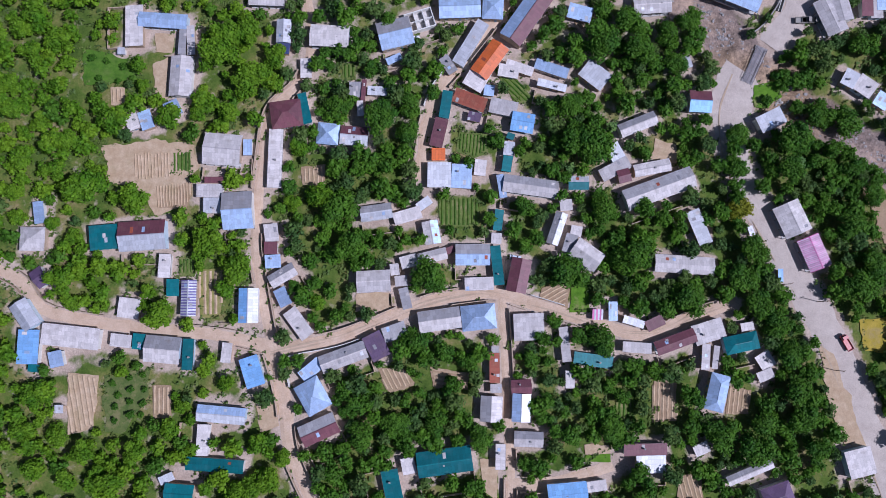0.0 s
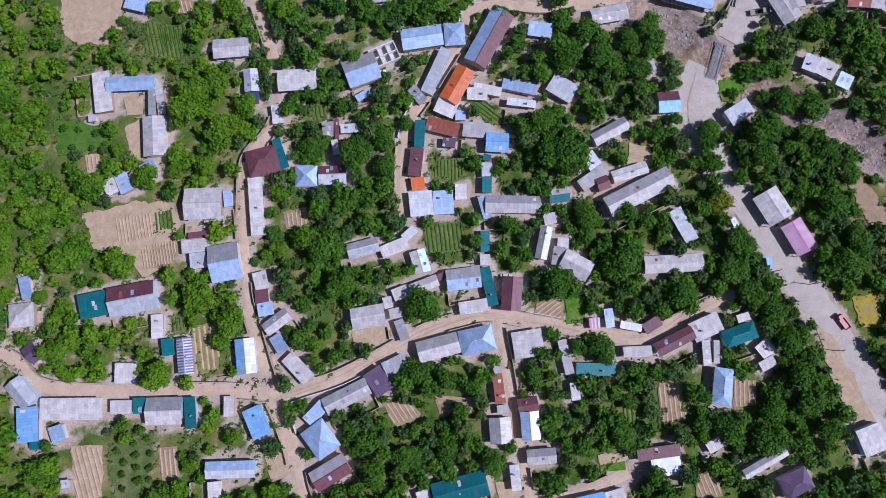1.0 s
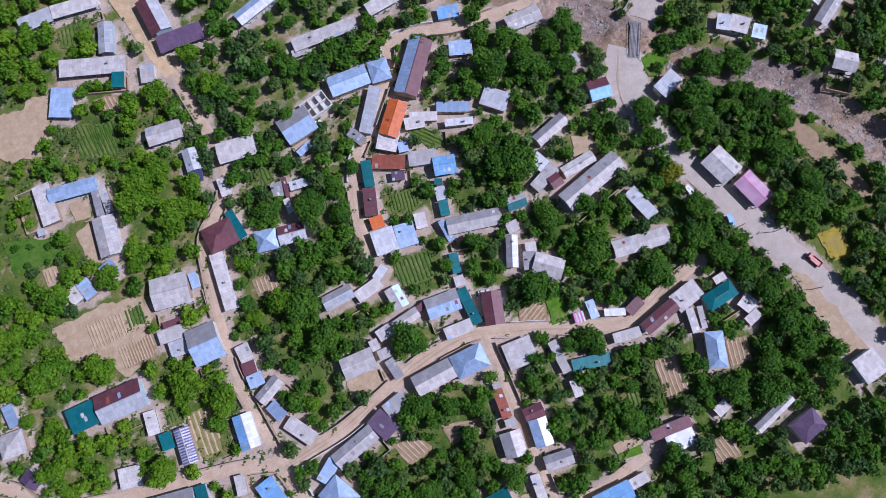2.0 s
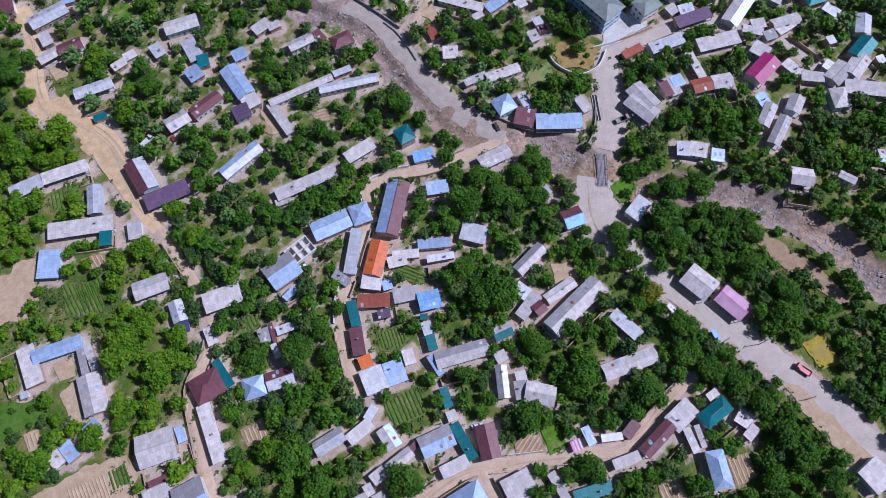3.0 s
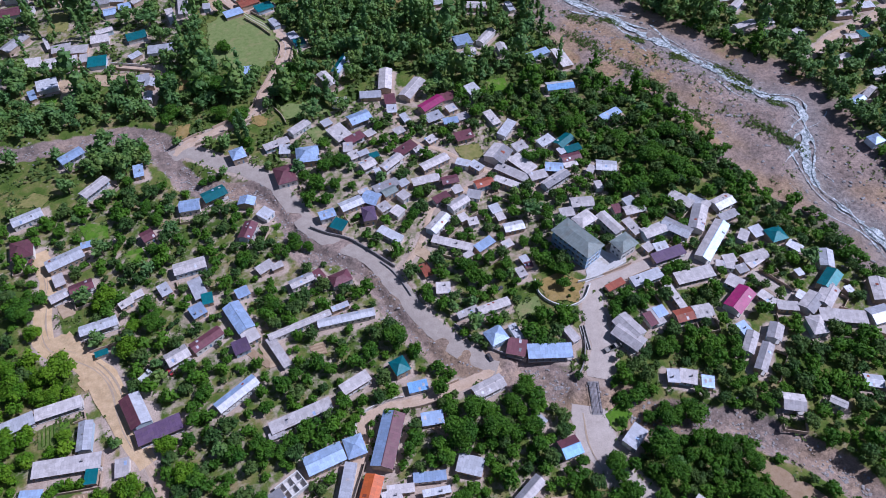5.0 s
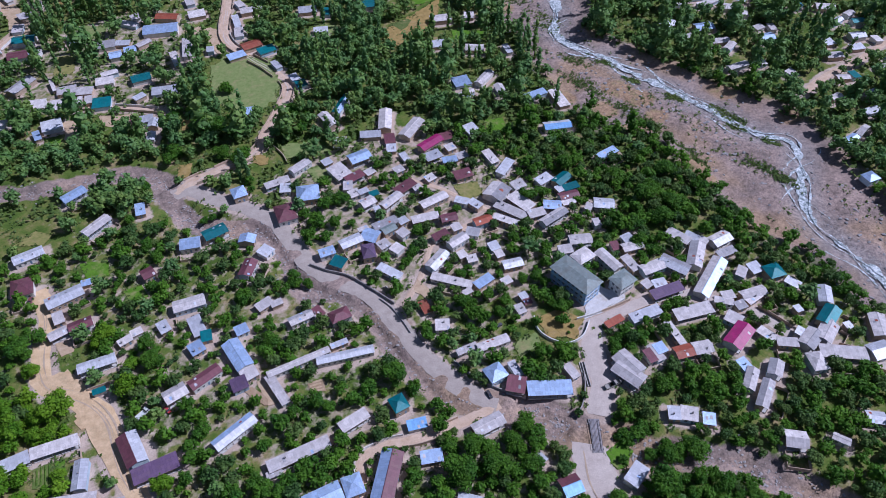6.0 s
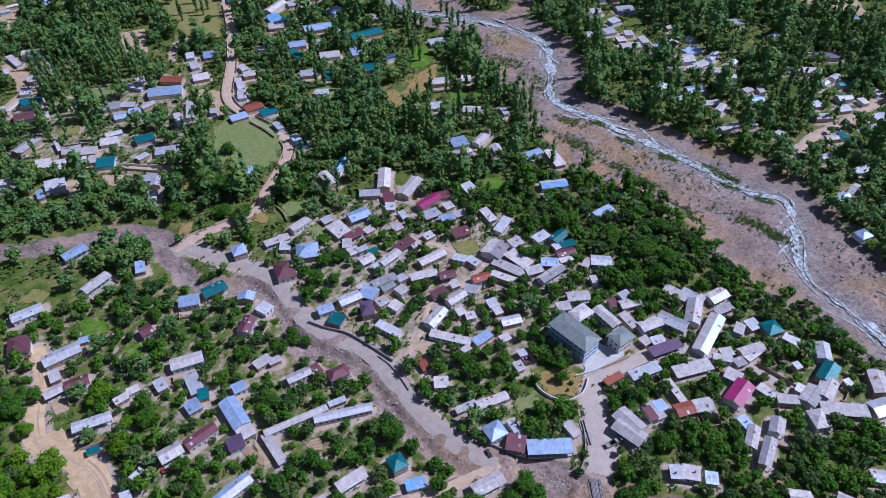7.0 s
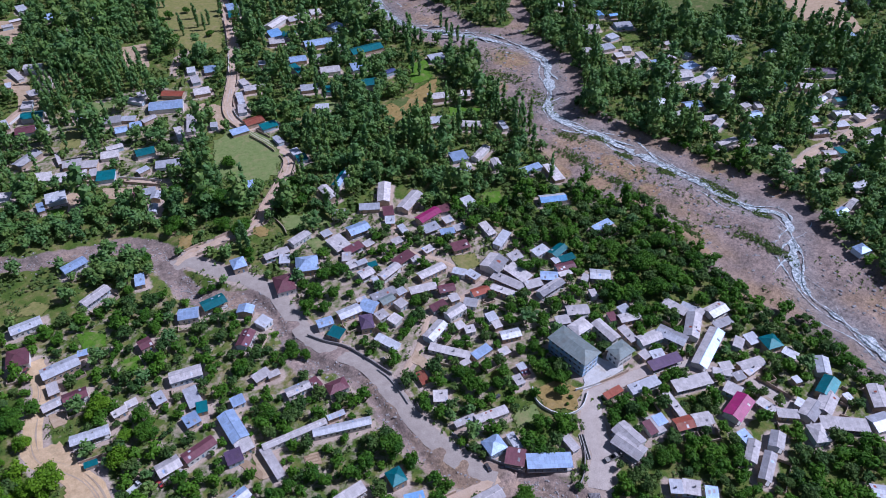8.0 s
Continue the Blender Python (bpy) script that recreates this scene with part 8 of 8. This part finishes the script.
pale = [p for p in rest if noise.noise((p[0] * 0.21, p[1] * 0.21, 8)) >= 0.10]
pale += [p for p in middle_places if noise.noise((p[0] * 0.17, p[1] * 0.17, 8)) >= 0.08]
middle_places = [p for p in middle_places if noise.noise((p[0] * 0.17, p[1] * 0.17, 8)) < 0.08]
tagged(new("apricot_trees", tri_mesh("apricot_trees", *planted(pale, NEAR, 6), OLIVE, BARK)), "dull olive-green apricot trees among the gardens", "trees", "", "stuff")
tagged(new("orchard_trees", tri_mesh("orchard_trees", *planted(low, NEAR, 1), LEAF, BARK)), "leafy green fruit trees filling the village gardens", "trees", "", "stuff")
tagged(new("mulberry_trees", tri_mesh("mulberry_trees", *planted(slope, NEAR, 4), BRIGHTLEAF, BARK)), "light-green fruit trees on the slope", "trees", "", "stuff")
tagged(new("garden_trees", tri_mesh("garden_trees", *planted(middle_places, MIDDLE, 2, 0.05), LEAF, BARK)), "green garden trees between houses above the ravine", "trees", "", "stuff")
light_far = [p for p in far_places if noise.noise((p[0] * 0.05, p[1] * 0.05, 3)) + 0.5 * noise.noise((p[0] * 0.3, p[1] * 0.3, 5)) > 0.07]
far_places = [p for p in far_places if noise.noise((p[0] * 0.05, p[1] * 0.05, 3)) + 0.5 * noise.noise((p[0] * 0.3, p[1] * 0.3, 5)) <= 0.07]
tagged(new("far_orchards", tri_mesh("far_orchards", *planted(light_far, FAR, 5, 0.25), HAZELEAF, BARK)), "orchards up the valley, their green lifted for haze", "trees", "", "stuff")
tagged(new("far_woods", tri_mesh("far_woods", *planted(far_places, FAR, 3, 0.62), POPLAR, BARK)), "dense dark-green woods and poplars up the valley", "trees", "", "stuff")


def undergrowth(count, seed):
    """Shrubs, vines and tall weeds between the trees."""
    r = np.random.RandomState(seed)
    kinds = [tufts(r.normal(0, 0.5, (6, 3)) * (1, 1, 0.35) + (0, 0, 0.5), np.tile([0, 0, 1.0], (6, 1)), 0.5, r) for _ in range(5)]
    kinds = [(np.array(v), np.array(f)) for v, f in kinds]
    V, F, n = [], [], 0
    for c in GRASSY:                                          # weeds along the edges of plots
        for (ax, ay), (bx, by) in zip(c, np.roll(c, -1, 0)):
            for _ in range(int(math.hypot(bx - ax, by - ay) / 1.6)):
                k = r.rand()
                v, f = kinds[r.randint(0, 5)]
                V.append(v * r.uniform(0.4, 1.0) + (ax + (bx - ax) * k + r.normal(0, 0.8), ay + (by - ay) * k + r.normal(0, 0.8), 0))
                F.append(f + n)
                n += len(v)
    for _ in range(70):                                       # bushes in the garden below the school
        v, f = kinds[r.randint(0, 5)]
        V.append(v * r.uniform(0.8, 1.8) + (r.uniform(148, 163), r.uniform(126, 145), 0))
        F.append(f + n)
        n += len(v)
    while len(V) < count + 6500:
        if len(V) >= count:                                   # thickets under the far woods
            x, y = r.uniform(-300, 700), r.uniform(150, 800)
            if not seen(x, y) or space(x, y) < 2.5 or y < 300 - 0.4 * x:
                continue
            v, f = kinds[r.randint(0, 5)]
            V.append(v * r.uniform(2.0, 4.2) + (x, y, level(x, y)))
            F.append(f + n)
            n += len(v)
            continue
        if r.rand() < 0.5:
            x, y = r.uniform(-185, 195), r.uniform(-80, 140)
        else:
            x, y = r.uniform(-140, 300), r.uniform(110, 420)
        if r.rand() < 0.11:
            q = SCRUB[r.randint(0, len(SCRUB))]
            along, across = r.normal(0, 1.1) * q[2], r.normal(0, 0.4) * q[2]
            x, y = q[0] + 0.45 * along + 0.89 * across, q[1] - 0.89 * along + 0.45 * across
        elif r.rand() < 0.12:
            q = RIVER[r.randint(0, len(RIVER))]
            x, y = q[:2] + r.normal(0, 0.55, 2) * q[2]
            if np.hypot(*(STREAM - (x, y)).T).min() < 7 or noise.noise((x * 0.022, y * 0.022, 4)) < 0.16:
                continue
        elif noise.noise((x * 0.035, y * 0.035, 4)) < -0.1 or space(x, y) < 0.8:
            continue
        v, f = kinds[r.randint(0, 5)]
        V.append(v * r.uniform(0.6, 1.6) + (x, y, level(x, y)))
        F.append(f + n)
        n += len(v)
    F = np.vstack(F)
    return np.vstack(V), F, np.zeros(len(F))


tagged(new("undergrowth", tri_mesh("undergrowth", *undergrowth(12000, 8), SHRUB)), "green shrubs and weeds between the garden trees", "shrubs", "", "stuff")


# ---- water and stones ----
def water_material():
    m = Nodes("mountain_water", 0.2, 0, 0.5)
    m.colour(m.ramp(m.noise(0.55, 7, rough=0.8), [(0.38, (0.14, 0.165, 0.16)), (0.46, (0.33, 0.37, 0.37)), (0.53, (0.55, 0.58, 0.59)), (0.6, (0.84, 0.85, 0.86))]))
    m.bump(m.noise(1.2, 5), 0.8, 0.3)
    return m.mat


WATER = water_material()


def water(name, line, w, shift, seed, label):
    """A shallow mountain stream: a ragged ribbon of broken water in its bed, pinched off where it sinks among the stones."""
    d = np.gradient(line, axis=0)
    side = np.stack([-d[:, 1], d[:, 0]], 1) / np.linalg.norm(d, axis=1)[:, None]
    v, f = [], []
    for i, (p, s) in enumerate(zip(line, side)):
        p = p + s * shift * (0.5 + 2.6 * noise.noise((p[0] * 0.021, p[1] * 0.021, seed)))
        for k in range(5):
            ww = w * max(0.04, 0.8 + 1.1 * noise.noise((p[0] * 0.045, p[1] * 0.045, seed + 2)) + 0.7 * noise.noise((p[0] * 0.16, p[1] * 0.16, seed + 7)) - (0.62 if shift else 0.1))
            q = p + s * (ww * (k / 4 - 0.5) + (0.9 * noise.noise((p[0] * 0.31, p[1] * 0.31, seed + k)) if k in (0, 4) else 0))
            v.append((q[0], q[1], (-2.6 if not shift else -2.2) + 0.12 * noise.noise((q[0] * 0.5, q[1] * 0.5, 0))))
        if i:
            f += [(5 * i - 5 + k, 5 * i - 4 + k, 5 * i + 1 + k, 5 * i + k) for k in range(4)]
    tagged(new(name, mesh_of(name, v, f, WATER)), label, "river", "", "structure")


water("stream_1", smooth(STREAM, 1.6), 6.4, 0, 1, "shallow rushing white-water mountain stream")
water("stream_2", smooth(STREAM, 1.6), 3.0, 5.0, 5, "thin side braid of the mountain stream")
water("stream_3", smooth(STREAM, 1.6), 2.8, -5.5, 9, "thin side braid of the mountain stream")
water("stream_4", smooth(STREAM, 1.6), 2.6, 10.0, 13, "thin side braid of the mountain stream")
water("stream_5", smooth(STREAM, 1.6), 2.4, -11.0, 17, "thin side braid of the mountain stream")


def stones(line, half, count, seed, smin, smax):
    r = np.random.RandomState(seed)
    bm = bmesh.new()
    bmesh.ops.create_icosphere(bm, subdivisions=1, radius=1.0)
    base, tri = np.array([q.co[:] for q in bm.verts]), np.array([[q.index for q in t.verts] for t in bm.faces])
    bm.free()
    V, F, n = [], [], 0
    for _ in range(count):
        p = line[r.randint(0, len(line))]
        x, y = p + r.normal(0, half * 0.5, 2)
        s = smin + (smax - smin) * r.rand() ** 3
        if any(np.hypot(*(c - (x, y)).T).min() < w * 0.6 for c, w in LANES.values()):
            continue
        V.append(base * r.uniform(0.7, 1.2, (len(base), 1)) * (s * r.uniform(0.6, 1.6), s, s * 0.55) + (x, y, level(x, y) + s * 0.2))
        F.append(tri + n)
        n += len(base)
    return np.vstack(V).tolist(), np.vstack(F).tolist()


tagged(new("ravine_stones", mesh_of("ravine_stones", *stones(RAVINE, 9, 5200, 3, 0.16, 0.8), STONE)), "grey boulders and cobbles in the dry ravine", "stones", "", "stuff")
tagged(new("river_stones", mesh_of("river_stones", *stones(RIVER[:, :2], 40, 2400, 4, 0.3, 1.3), STONE)), "pale boulders and cobbles on the river bed", "stones", "", "stuff")



# ---- walls, bridge, vehicles, poles ----
BOXES = np.array(HOUSES)


def beside_house(x, y, gap):
    u = (x - BOXES[:, 0]) * np.cos(BOXES[:, 4]) + (y - BOXES[:, 1]) * np.sin(BOXES[:, 4])
    v = -(x - BOXES[:, 0]) * np.sin(BOXES[:, 4]) + (y - BOXES[:, 1]) * np.cos(BOXES[:, 4])
    return bool((np.hypot(np.maximum(abs(u) - BOXES[:, 2], 0), np.maximum(abs(v) - BOXES[:, 3], 0)) < gap).any())


def in_lane(x, y, but):
    return any(near(line, x, y) < w / 2 + 0.3 for nm, (line, w) in LANES.items() if nm != but)


for lane_name, (line, w) in list(LANES.items()):
    if not lane_name.startswith(("village", "market", "terrace", "upper")):
        continue
    d = np.gradient(line, axis=0)
    sides = np.stack([-d[:, 1], d[:, 0]], 1) / np.linalg.norm(d, axis=1)[:, None]
    for sgn in (-1, 1):
        run = []
        for p, s in zip(line, sides):
            q = p + sgn * s * (w * 0.62 + 0.5)
            gap = rng.random() < 0.07
            if gap or beside_house(q[0], q[1], 0.7) or in_lane(q[0], q[1], lane_name) or near(RAVINE, *q) < 8:
                if len(run) > 2:
                    garden_wall(run, rng.uniform(1.4, 2.0), 0.4, "white" if rng.random() < 0.2 else "mud")
                run = []
            else:
                run.append(tuple(q))
        if len(run) > 2:
            garden_wall(run, 1.7)


def yard(x, y, a, b, t):
    """A low mud wall round a yard before a house, where there is room for it."""
    out = Vector((math.sin(t), -math.cos(t)))
    s = -1 if out.dot(VIEW) < 0 else 1
    deep = rng.uniform(4.5, 8.0)
    corners = [(-a, s * (b + 0.9)), (-a, s * (b + deep)), (a, s * (b + deep)), (a, s * (b + 0.9))]
    pts = []
    for (u0, v0), (u1, v1) in zip(corners, corners[1:]):
        n = max(2, int(math.hypot(u1 - u0, v1 - v0) / 2.2))
        pts += [(u0 + (u1 - u0) * k / n, v0 + (v1 - v0) * k / n) for k in range(n)]
    pts = [(x + u * math.cos(t) - v * math.sin(t), y + u * math.sin(t) + v * math.cos(t)) for u, v in pts + [corners[-1]]]
    run = []
    for p in pts:
        if beside_house(p[0], p[1], 0.5) or in_lane(p[0], p[1], "") or any(in_poly(f, *p) for f in CLEAR):
            if len(run) > 2:
                garden_wall(run, 1.5, 0.35)
            run = []
        else:
            run.append(p)
    if len(run) > 2:
        garden_wall(run, 1.5, 0.35)


for hx, hy, a, b, t in HOUSES:
    if a > 4.5 and hx * 0.42 + hy * 0.9 < 330 and rng.random() < 0.42:
        yard(hx, hy, a, b, t)


def bridge(x0, y0, x1, y1, width):
    """A plank bridge with railings over the ravine."""
    length = math.hypot(x1 - x0, y1 - y0)
    ob = thing("bridge", (x0 + x1) / 2, (y0 + y1) / 2, 0, math.degrees(math.atan2(y1 - y0, x1 - x0)), "bridge of long grey boards with dark railings over the ravine", "bridge")
    a, b = length / 2, width / 2
    lanes = max(5, int(width / 0.5))
    plank = mesh_of("plank", *box(-a - 0.5, a + 0.5, -0.2, 0.2, 0.32, 0.44), BOARD)
    for k in range(lanes):
        part("plank", plank, None, ob, "", pose(0, -b + (k + 0.5) * width / lanes, rng.uniform(0, 0.05)))
    for y in (-b * 0.7, 0, b * 0.7):
        part("beam", box(-a, a, y - 0.2, y + 0.2, -0.15, 0.32), TIMBER, ob)
    rail = mesh_of("rail", *box(-a, a, -0.06, 0.06, 1.3, 1.42), METAL)
    post = mesh_of("post", *box(-0.06, 0.06, -0.06, 0.06, 0.4, 1.3), METAL)
    for y in (-b + 0.1, b - 0.1):
        part("rail", rail, None, ob, "", pose(0, y, 0))
        for k in range(7):
            part("post", post, None, ob, "", pose(-a + 0.3 + k * (length - 0.6) / 6, y, 0))
    for k in (-1, 1):
        part("abutment", box(k * a - 0.8, k * a + 0.8, -b - 0.3, b + 0.3, -2.2, 0.3), STONE, ob)


def paint(name, c):
    m = Nodes(name, 0.35, 0.0, 0.5)
    m.colour(m.mix(m.ramp(m.noise(1.5, 4), [(0.4, (0, 0, 0)), (0.8, (0.4, 0.4, 0.4))]), c, (0.4, 0.33, 0.27)))
    return m.mat


WHEEL_V = [(math.cos(i * math.pi / 6) * 0.33, y, math.sin(i * math.pi / 6) * 0.33) for y in (-0.11, 0.11) for i in range(12)]
WHEEL = mesh_of("wheel", WHEEL_V, [tuple(range(12))[::-1], tuple(range(12, 24))] + [(i, (i + 1) % 12, 12 + (i + 1) % 12, 12 + i) for i in range(12)], TYRE)


def car(x, y, ang, colour, words):
    ob = thing("car", x, y, 0.06, ang, "parked %s saloon car on the dirt" % words, "car", "parked vehicles")
    body = paint(words.replace(" ", "_") + "_car_paint", colour)
    v = [(-2.1, s * 0.8, 0.3) for s in (-1, 1)] + [(2.1, s * 0.8, 0.3) for s in (-1, 1)] + [(-2.1, s * 0.78, 0.9) for s in (-1, 1)] + [(2.1, s * 0.74, 0.8) for s in (-1, 1)]
    part("body", (v, [(0, 1, 3, 2), (4, 6, 7, 5), (0, 2, 6, 4), (1, 5, 7, 3), (0, 4, 5, 1), (2, 3, 7, 6)]), body, ob)
    g = [(-1.6, -0.74, 0.88), (-1.6, 0.74, 0.88), (1.0, 0.74, 0.86), (1.0, -0.74, 0.86), (-1.15, -0.6, 1.4), (-1.15, 0.6, 1.4), (0.4, 0.6, 1.4), (0.4, -0.6, 1.4)]
    part("window_glass", (g, [(0, 1, 5, 4), (1, 2, 6, 5), (2, 3, 7, 6), (3, 0, 4, 7)]), GLASS, ob)
    part("roof_panel", box(-1.16, 0.42, -0.61, 0.61, 1.38, 1.43), body, ob)
    for wx in (-1.3, 1.3):
        for wy in (-0.75, 0.75):
            part("wheel", WHEEL, None, ob, "", pose(wx, wy, 0.33))
    return ob


def truck(x, y, ang, colour, words):
    ob = thing("truck", x, y, 0.06, ang, "parked %s flatbed truck beside the road" % words, "truck", "parked vehicles")
    body = paint(words.replace(" ", "_") + "_truck_paint", colour)
    part("chassis", box(-3.1, 3.0, -0.45, 0.45, 0.55, 0.8), METAL, ob)
    part("cab", join(box(1.5, 3.0, -1.05, 1.05, 0.7, 1.6), slab([(1.55, -1.0, 2.45), (2.7, -1.0, 2.45), (2.7, 1.0, 2.45), (1.55, 1.0, 2.45)], 0.12)), body, ob)
    part("windscreen", box(1.6, 2.75, -1.0, 1.0, 1.6, 2.33), GLASS, ob)
    part("bed", box(-3.1, 1.3, -1.15, 1.15, 0.85, 1.0), body, ob)
    for y0 in (-1.15, 1.07):
        part("side_board", box(-3.1, 1.3, y0, y0 + 0.08, 1.0, 1.55), body, ob)
    for x0 in (-3.1, 1.22):
        part("end_board", box(x0, x0 + 0.08, -1.07, 1.07, 1.0, 1.55), body, ob)
    for wx in (-2.0, 2.2):
        for wy in (-0.95, 0.95):
            part("wheel", WHEEL, None, ob, "", pose(wx, wy, 0.45) @ Matrix.Diagonal((1.35, 1.5, 1.35, 1)))
    return ob


def utility_pole(x, y, ang):
    ob = thing("utility_pole", x, y, 0, ang, "weathered wooden utility pole beside the road", "utility pole", "utility poles")
    v = [(math.cos(i * math.pi / 4) * r, math.sin(i * math.pi / 4) * r, z) for z, r in ((-0.5, 0.16), (8.2, 0.1)) for i in range(8)]
    part("pole", (v, [(i, (i + 1) % 8, 8 + (i + 1) % 8, 8 + i) for i in range(8)] + [tuple(range(8, 16))]), TIMBER, ob)
    part("crossarm", box(-0.9, 0.9, -0.06, 0.06, 7.5, 7.65), TIMBER, ob)
    for k in (-0.8, 0, 0.8):
        part("insulator", box(k - 0.05, k + 0.05, -0.05, 0.05, 7.65, 7.85), CONCRETE, ob)


def retaining_wall(points, height, label, mat, low=-1.9):
    p = smooth(points, 2.0)
    d = np.gradient(p, axis=0)
    s = np.stack([-d[:, 1], d[:, 0]], 1) / np.linalg.norm(d, axis=1)[:, None]
    v, f = [], []
    for i, (q, n) in enumerate(zip(p, s)):
        h = height + 0.12 * noise.noise((q[0] * 0.5, q[1] * 0.5, 3))
        v += [(*(q - n * 0.35), low), (*(q - n * 0.22), h), (*(q + n * 0.22), h), (*(q + n * 0.35), low)]
        if i:
            f += [(4 * i - 4 + k, 4 * i - 3 + k, 4 * i + 1 + k, 4 * i + k) for k in range(3)]
    n = len(p)
    f += [(0, 3, 2, 1), (4 * n - 4, 4 * n - 3, 4 * n - 2, 4 * n - 1)]
    tagged(new("retaining_wall", mesh_of("retaining_wall", v, f, mat)), label, "wall", "retaining walls")


def trellis(x, y, ang, a, b):
    ob = thing("trellis", x, y, 0, ang, "white lattice trellis over a garden plot", "trellis")
    for k in range(9):
        part("lath", box(-a + k * a / 4 - 0.09, -a + k * a / 4 + 0.09, -b, b, 2.4, 2.48), WALL["white"], ob)
    for k in range(7):
        part("cross_lath", box(-a, a, -b + k * b / 3 - 0.09, -b + k * b / 3 + 0.09, 2.48, 2.56), WALL["white"], ob)
    for px in (-a, a):
        for py in (-b, b):
            part("post", box(px - 0.08, px + 0.08, py - 0.08, py + 0.08, -0.3, 2.4), TIMBER, ob)


bridge(115.6, 91.6, 121.6, 104.2, 4.2)
truck(147.4, -7.2, 118, (0.5, 0.06, 0.06), "red")
truck(140.4, 115.3, -3, (0.25, 0.23, 0.2), "grey-brown")
car(-11.1, 108.4, 7, (0.75, 0.76, 0.78), "white")
car(26.7, 24.2, -9, (0.55, 0.62, 0.72), "pale blue")
car(87.3, 134.1, -89, (0.03, 0.03, 0.04), "black")
truck(137.8, 115.2, -1, (0.3, 0.28, 0.26), "dusty grey")
truck(-51.0, 188.5, 27, (0.6, 0.62, 0.62), "pale grey")
car(-41.1, 186.1, -65, (0.45, 0.03, 0.04), "red")
utility_pole(125.3, 14.1, 30)
utility_pole(138.1, 7.8, 30)
utility_pole(116.6, 29.6, 30)
utility_pole(142.3, -17.1, 30)
utility_pole(122.7, 116.9, 30)
retaining_wall([(40.1, 239.4), (46.6, 231.8), (55.0, 224.2), (61.9, 212.5), (69.2, 198.3)], 1.6, "dark stone retaining wall above the ravine track", STONE)
retaining_wall([(80.9, 156.3), (84.6, 146.8), (89.4, 138.9), (94.0, 133.1), (101.5, 126.6)], 1.3, "stone retaining wall below houses on the ravine bank", STONE)
retaining_wall([(126.2, 162.6), (124.1, 154.9), (127.0, 147.3), (133.1, 142.4), (141.4, 143.3), (148.5, 149.2)], 1.6, "pale rendered wall round the mound", WALL["white"])
retaining_wall([(143.9, 152.8), (151.9, 151.9), (161.5, 151.8), (171.4, 153.2)], 1.4, "white parapet wall of the school forecourt", WALL["white"])
retaining_wall([(118.3, 110.4), (122.7, 113.7), (127.8, 120.5), (130.9, 126.2)], 1.2, "low stone wall along the ravine edge", STONE)
retaining_wall([(64.0, 204.1), (67.2, 196.2), (69.0, 185.1), (69.4, 179.3)], 0.9, "low broken wall in the ravine", STONE)
retaining_wall([(49.9, 337.8), (52.5, 328.4), (52.9, 320.3)], 1.6, "mud wall beside the upper field", WALL["mud"])
trellis(86.3, 322.4, -17, 4.1, 4.9)


def drain(x0, y0, x1, y1):
    """Low concrete kerbs beside the road; solid black strips stand in for two dark slots."""
    length = math.hypot(x1 - x0, y1 - y0)
    ob = thing("kerbed_strips", (x0 + x1) / 2, (y0 + y1) / 2, 0, math.degrees(math.atan2(y1 - y0, x1 - x0)), "low concrete kerbs round two black strips beside the gravel road", "drain")
    a = length / 2
    for y in (-1.25, -0.12, 1.01):
        part("kerb", box(-a, a, y, y + 0.24, -0.3, 0.32), CONCRETE, ob)
    # filled boxes: the dark of the openings is put into their black
    for y in (-1.01, 0.12):
        part("slot", box(-a, a, y, y + 0.89, -0.3, 0.12), TYRE, ob, "solid black strip, dark of an opening in its colour")


drain(132.9, 131.3, 128.8, 119.3)
car(-89.6, 275.3, 80, (0.16, 0.03, 0.04), "dark maroon")
car(108.3, 165.1, 15, (0.06, 0.06, 0.08), "dark grey")
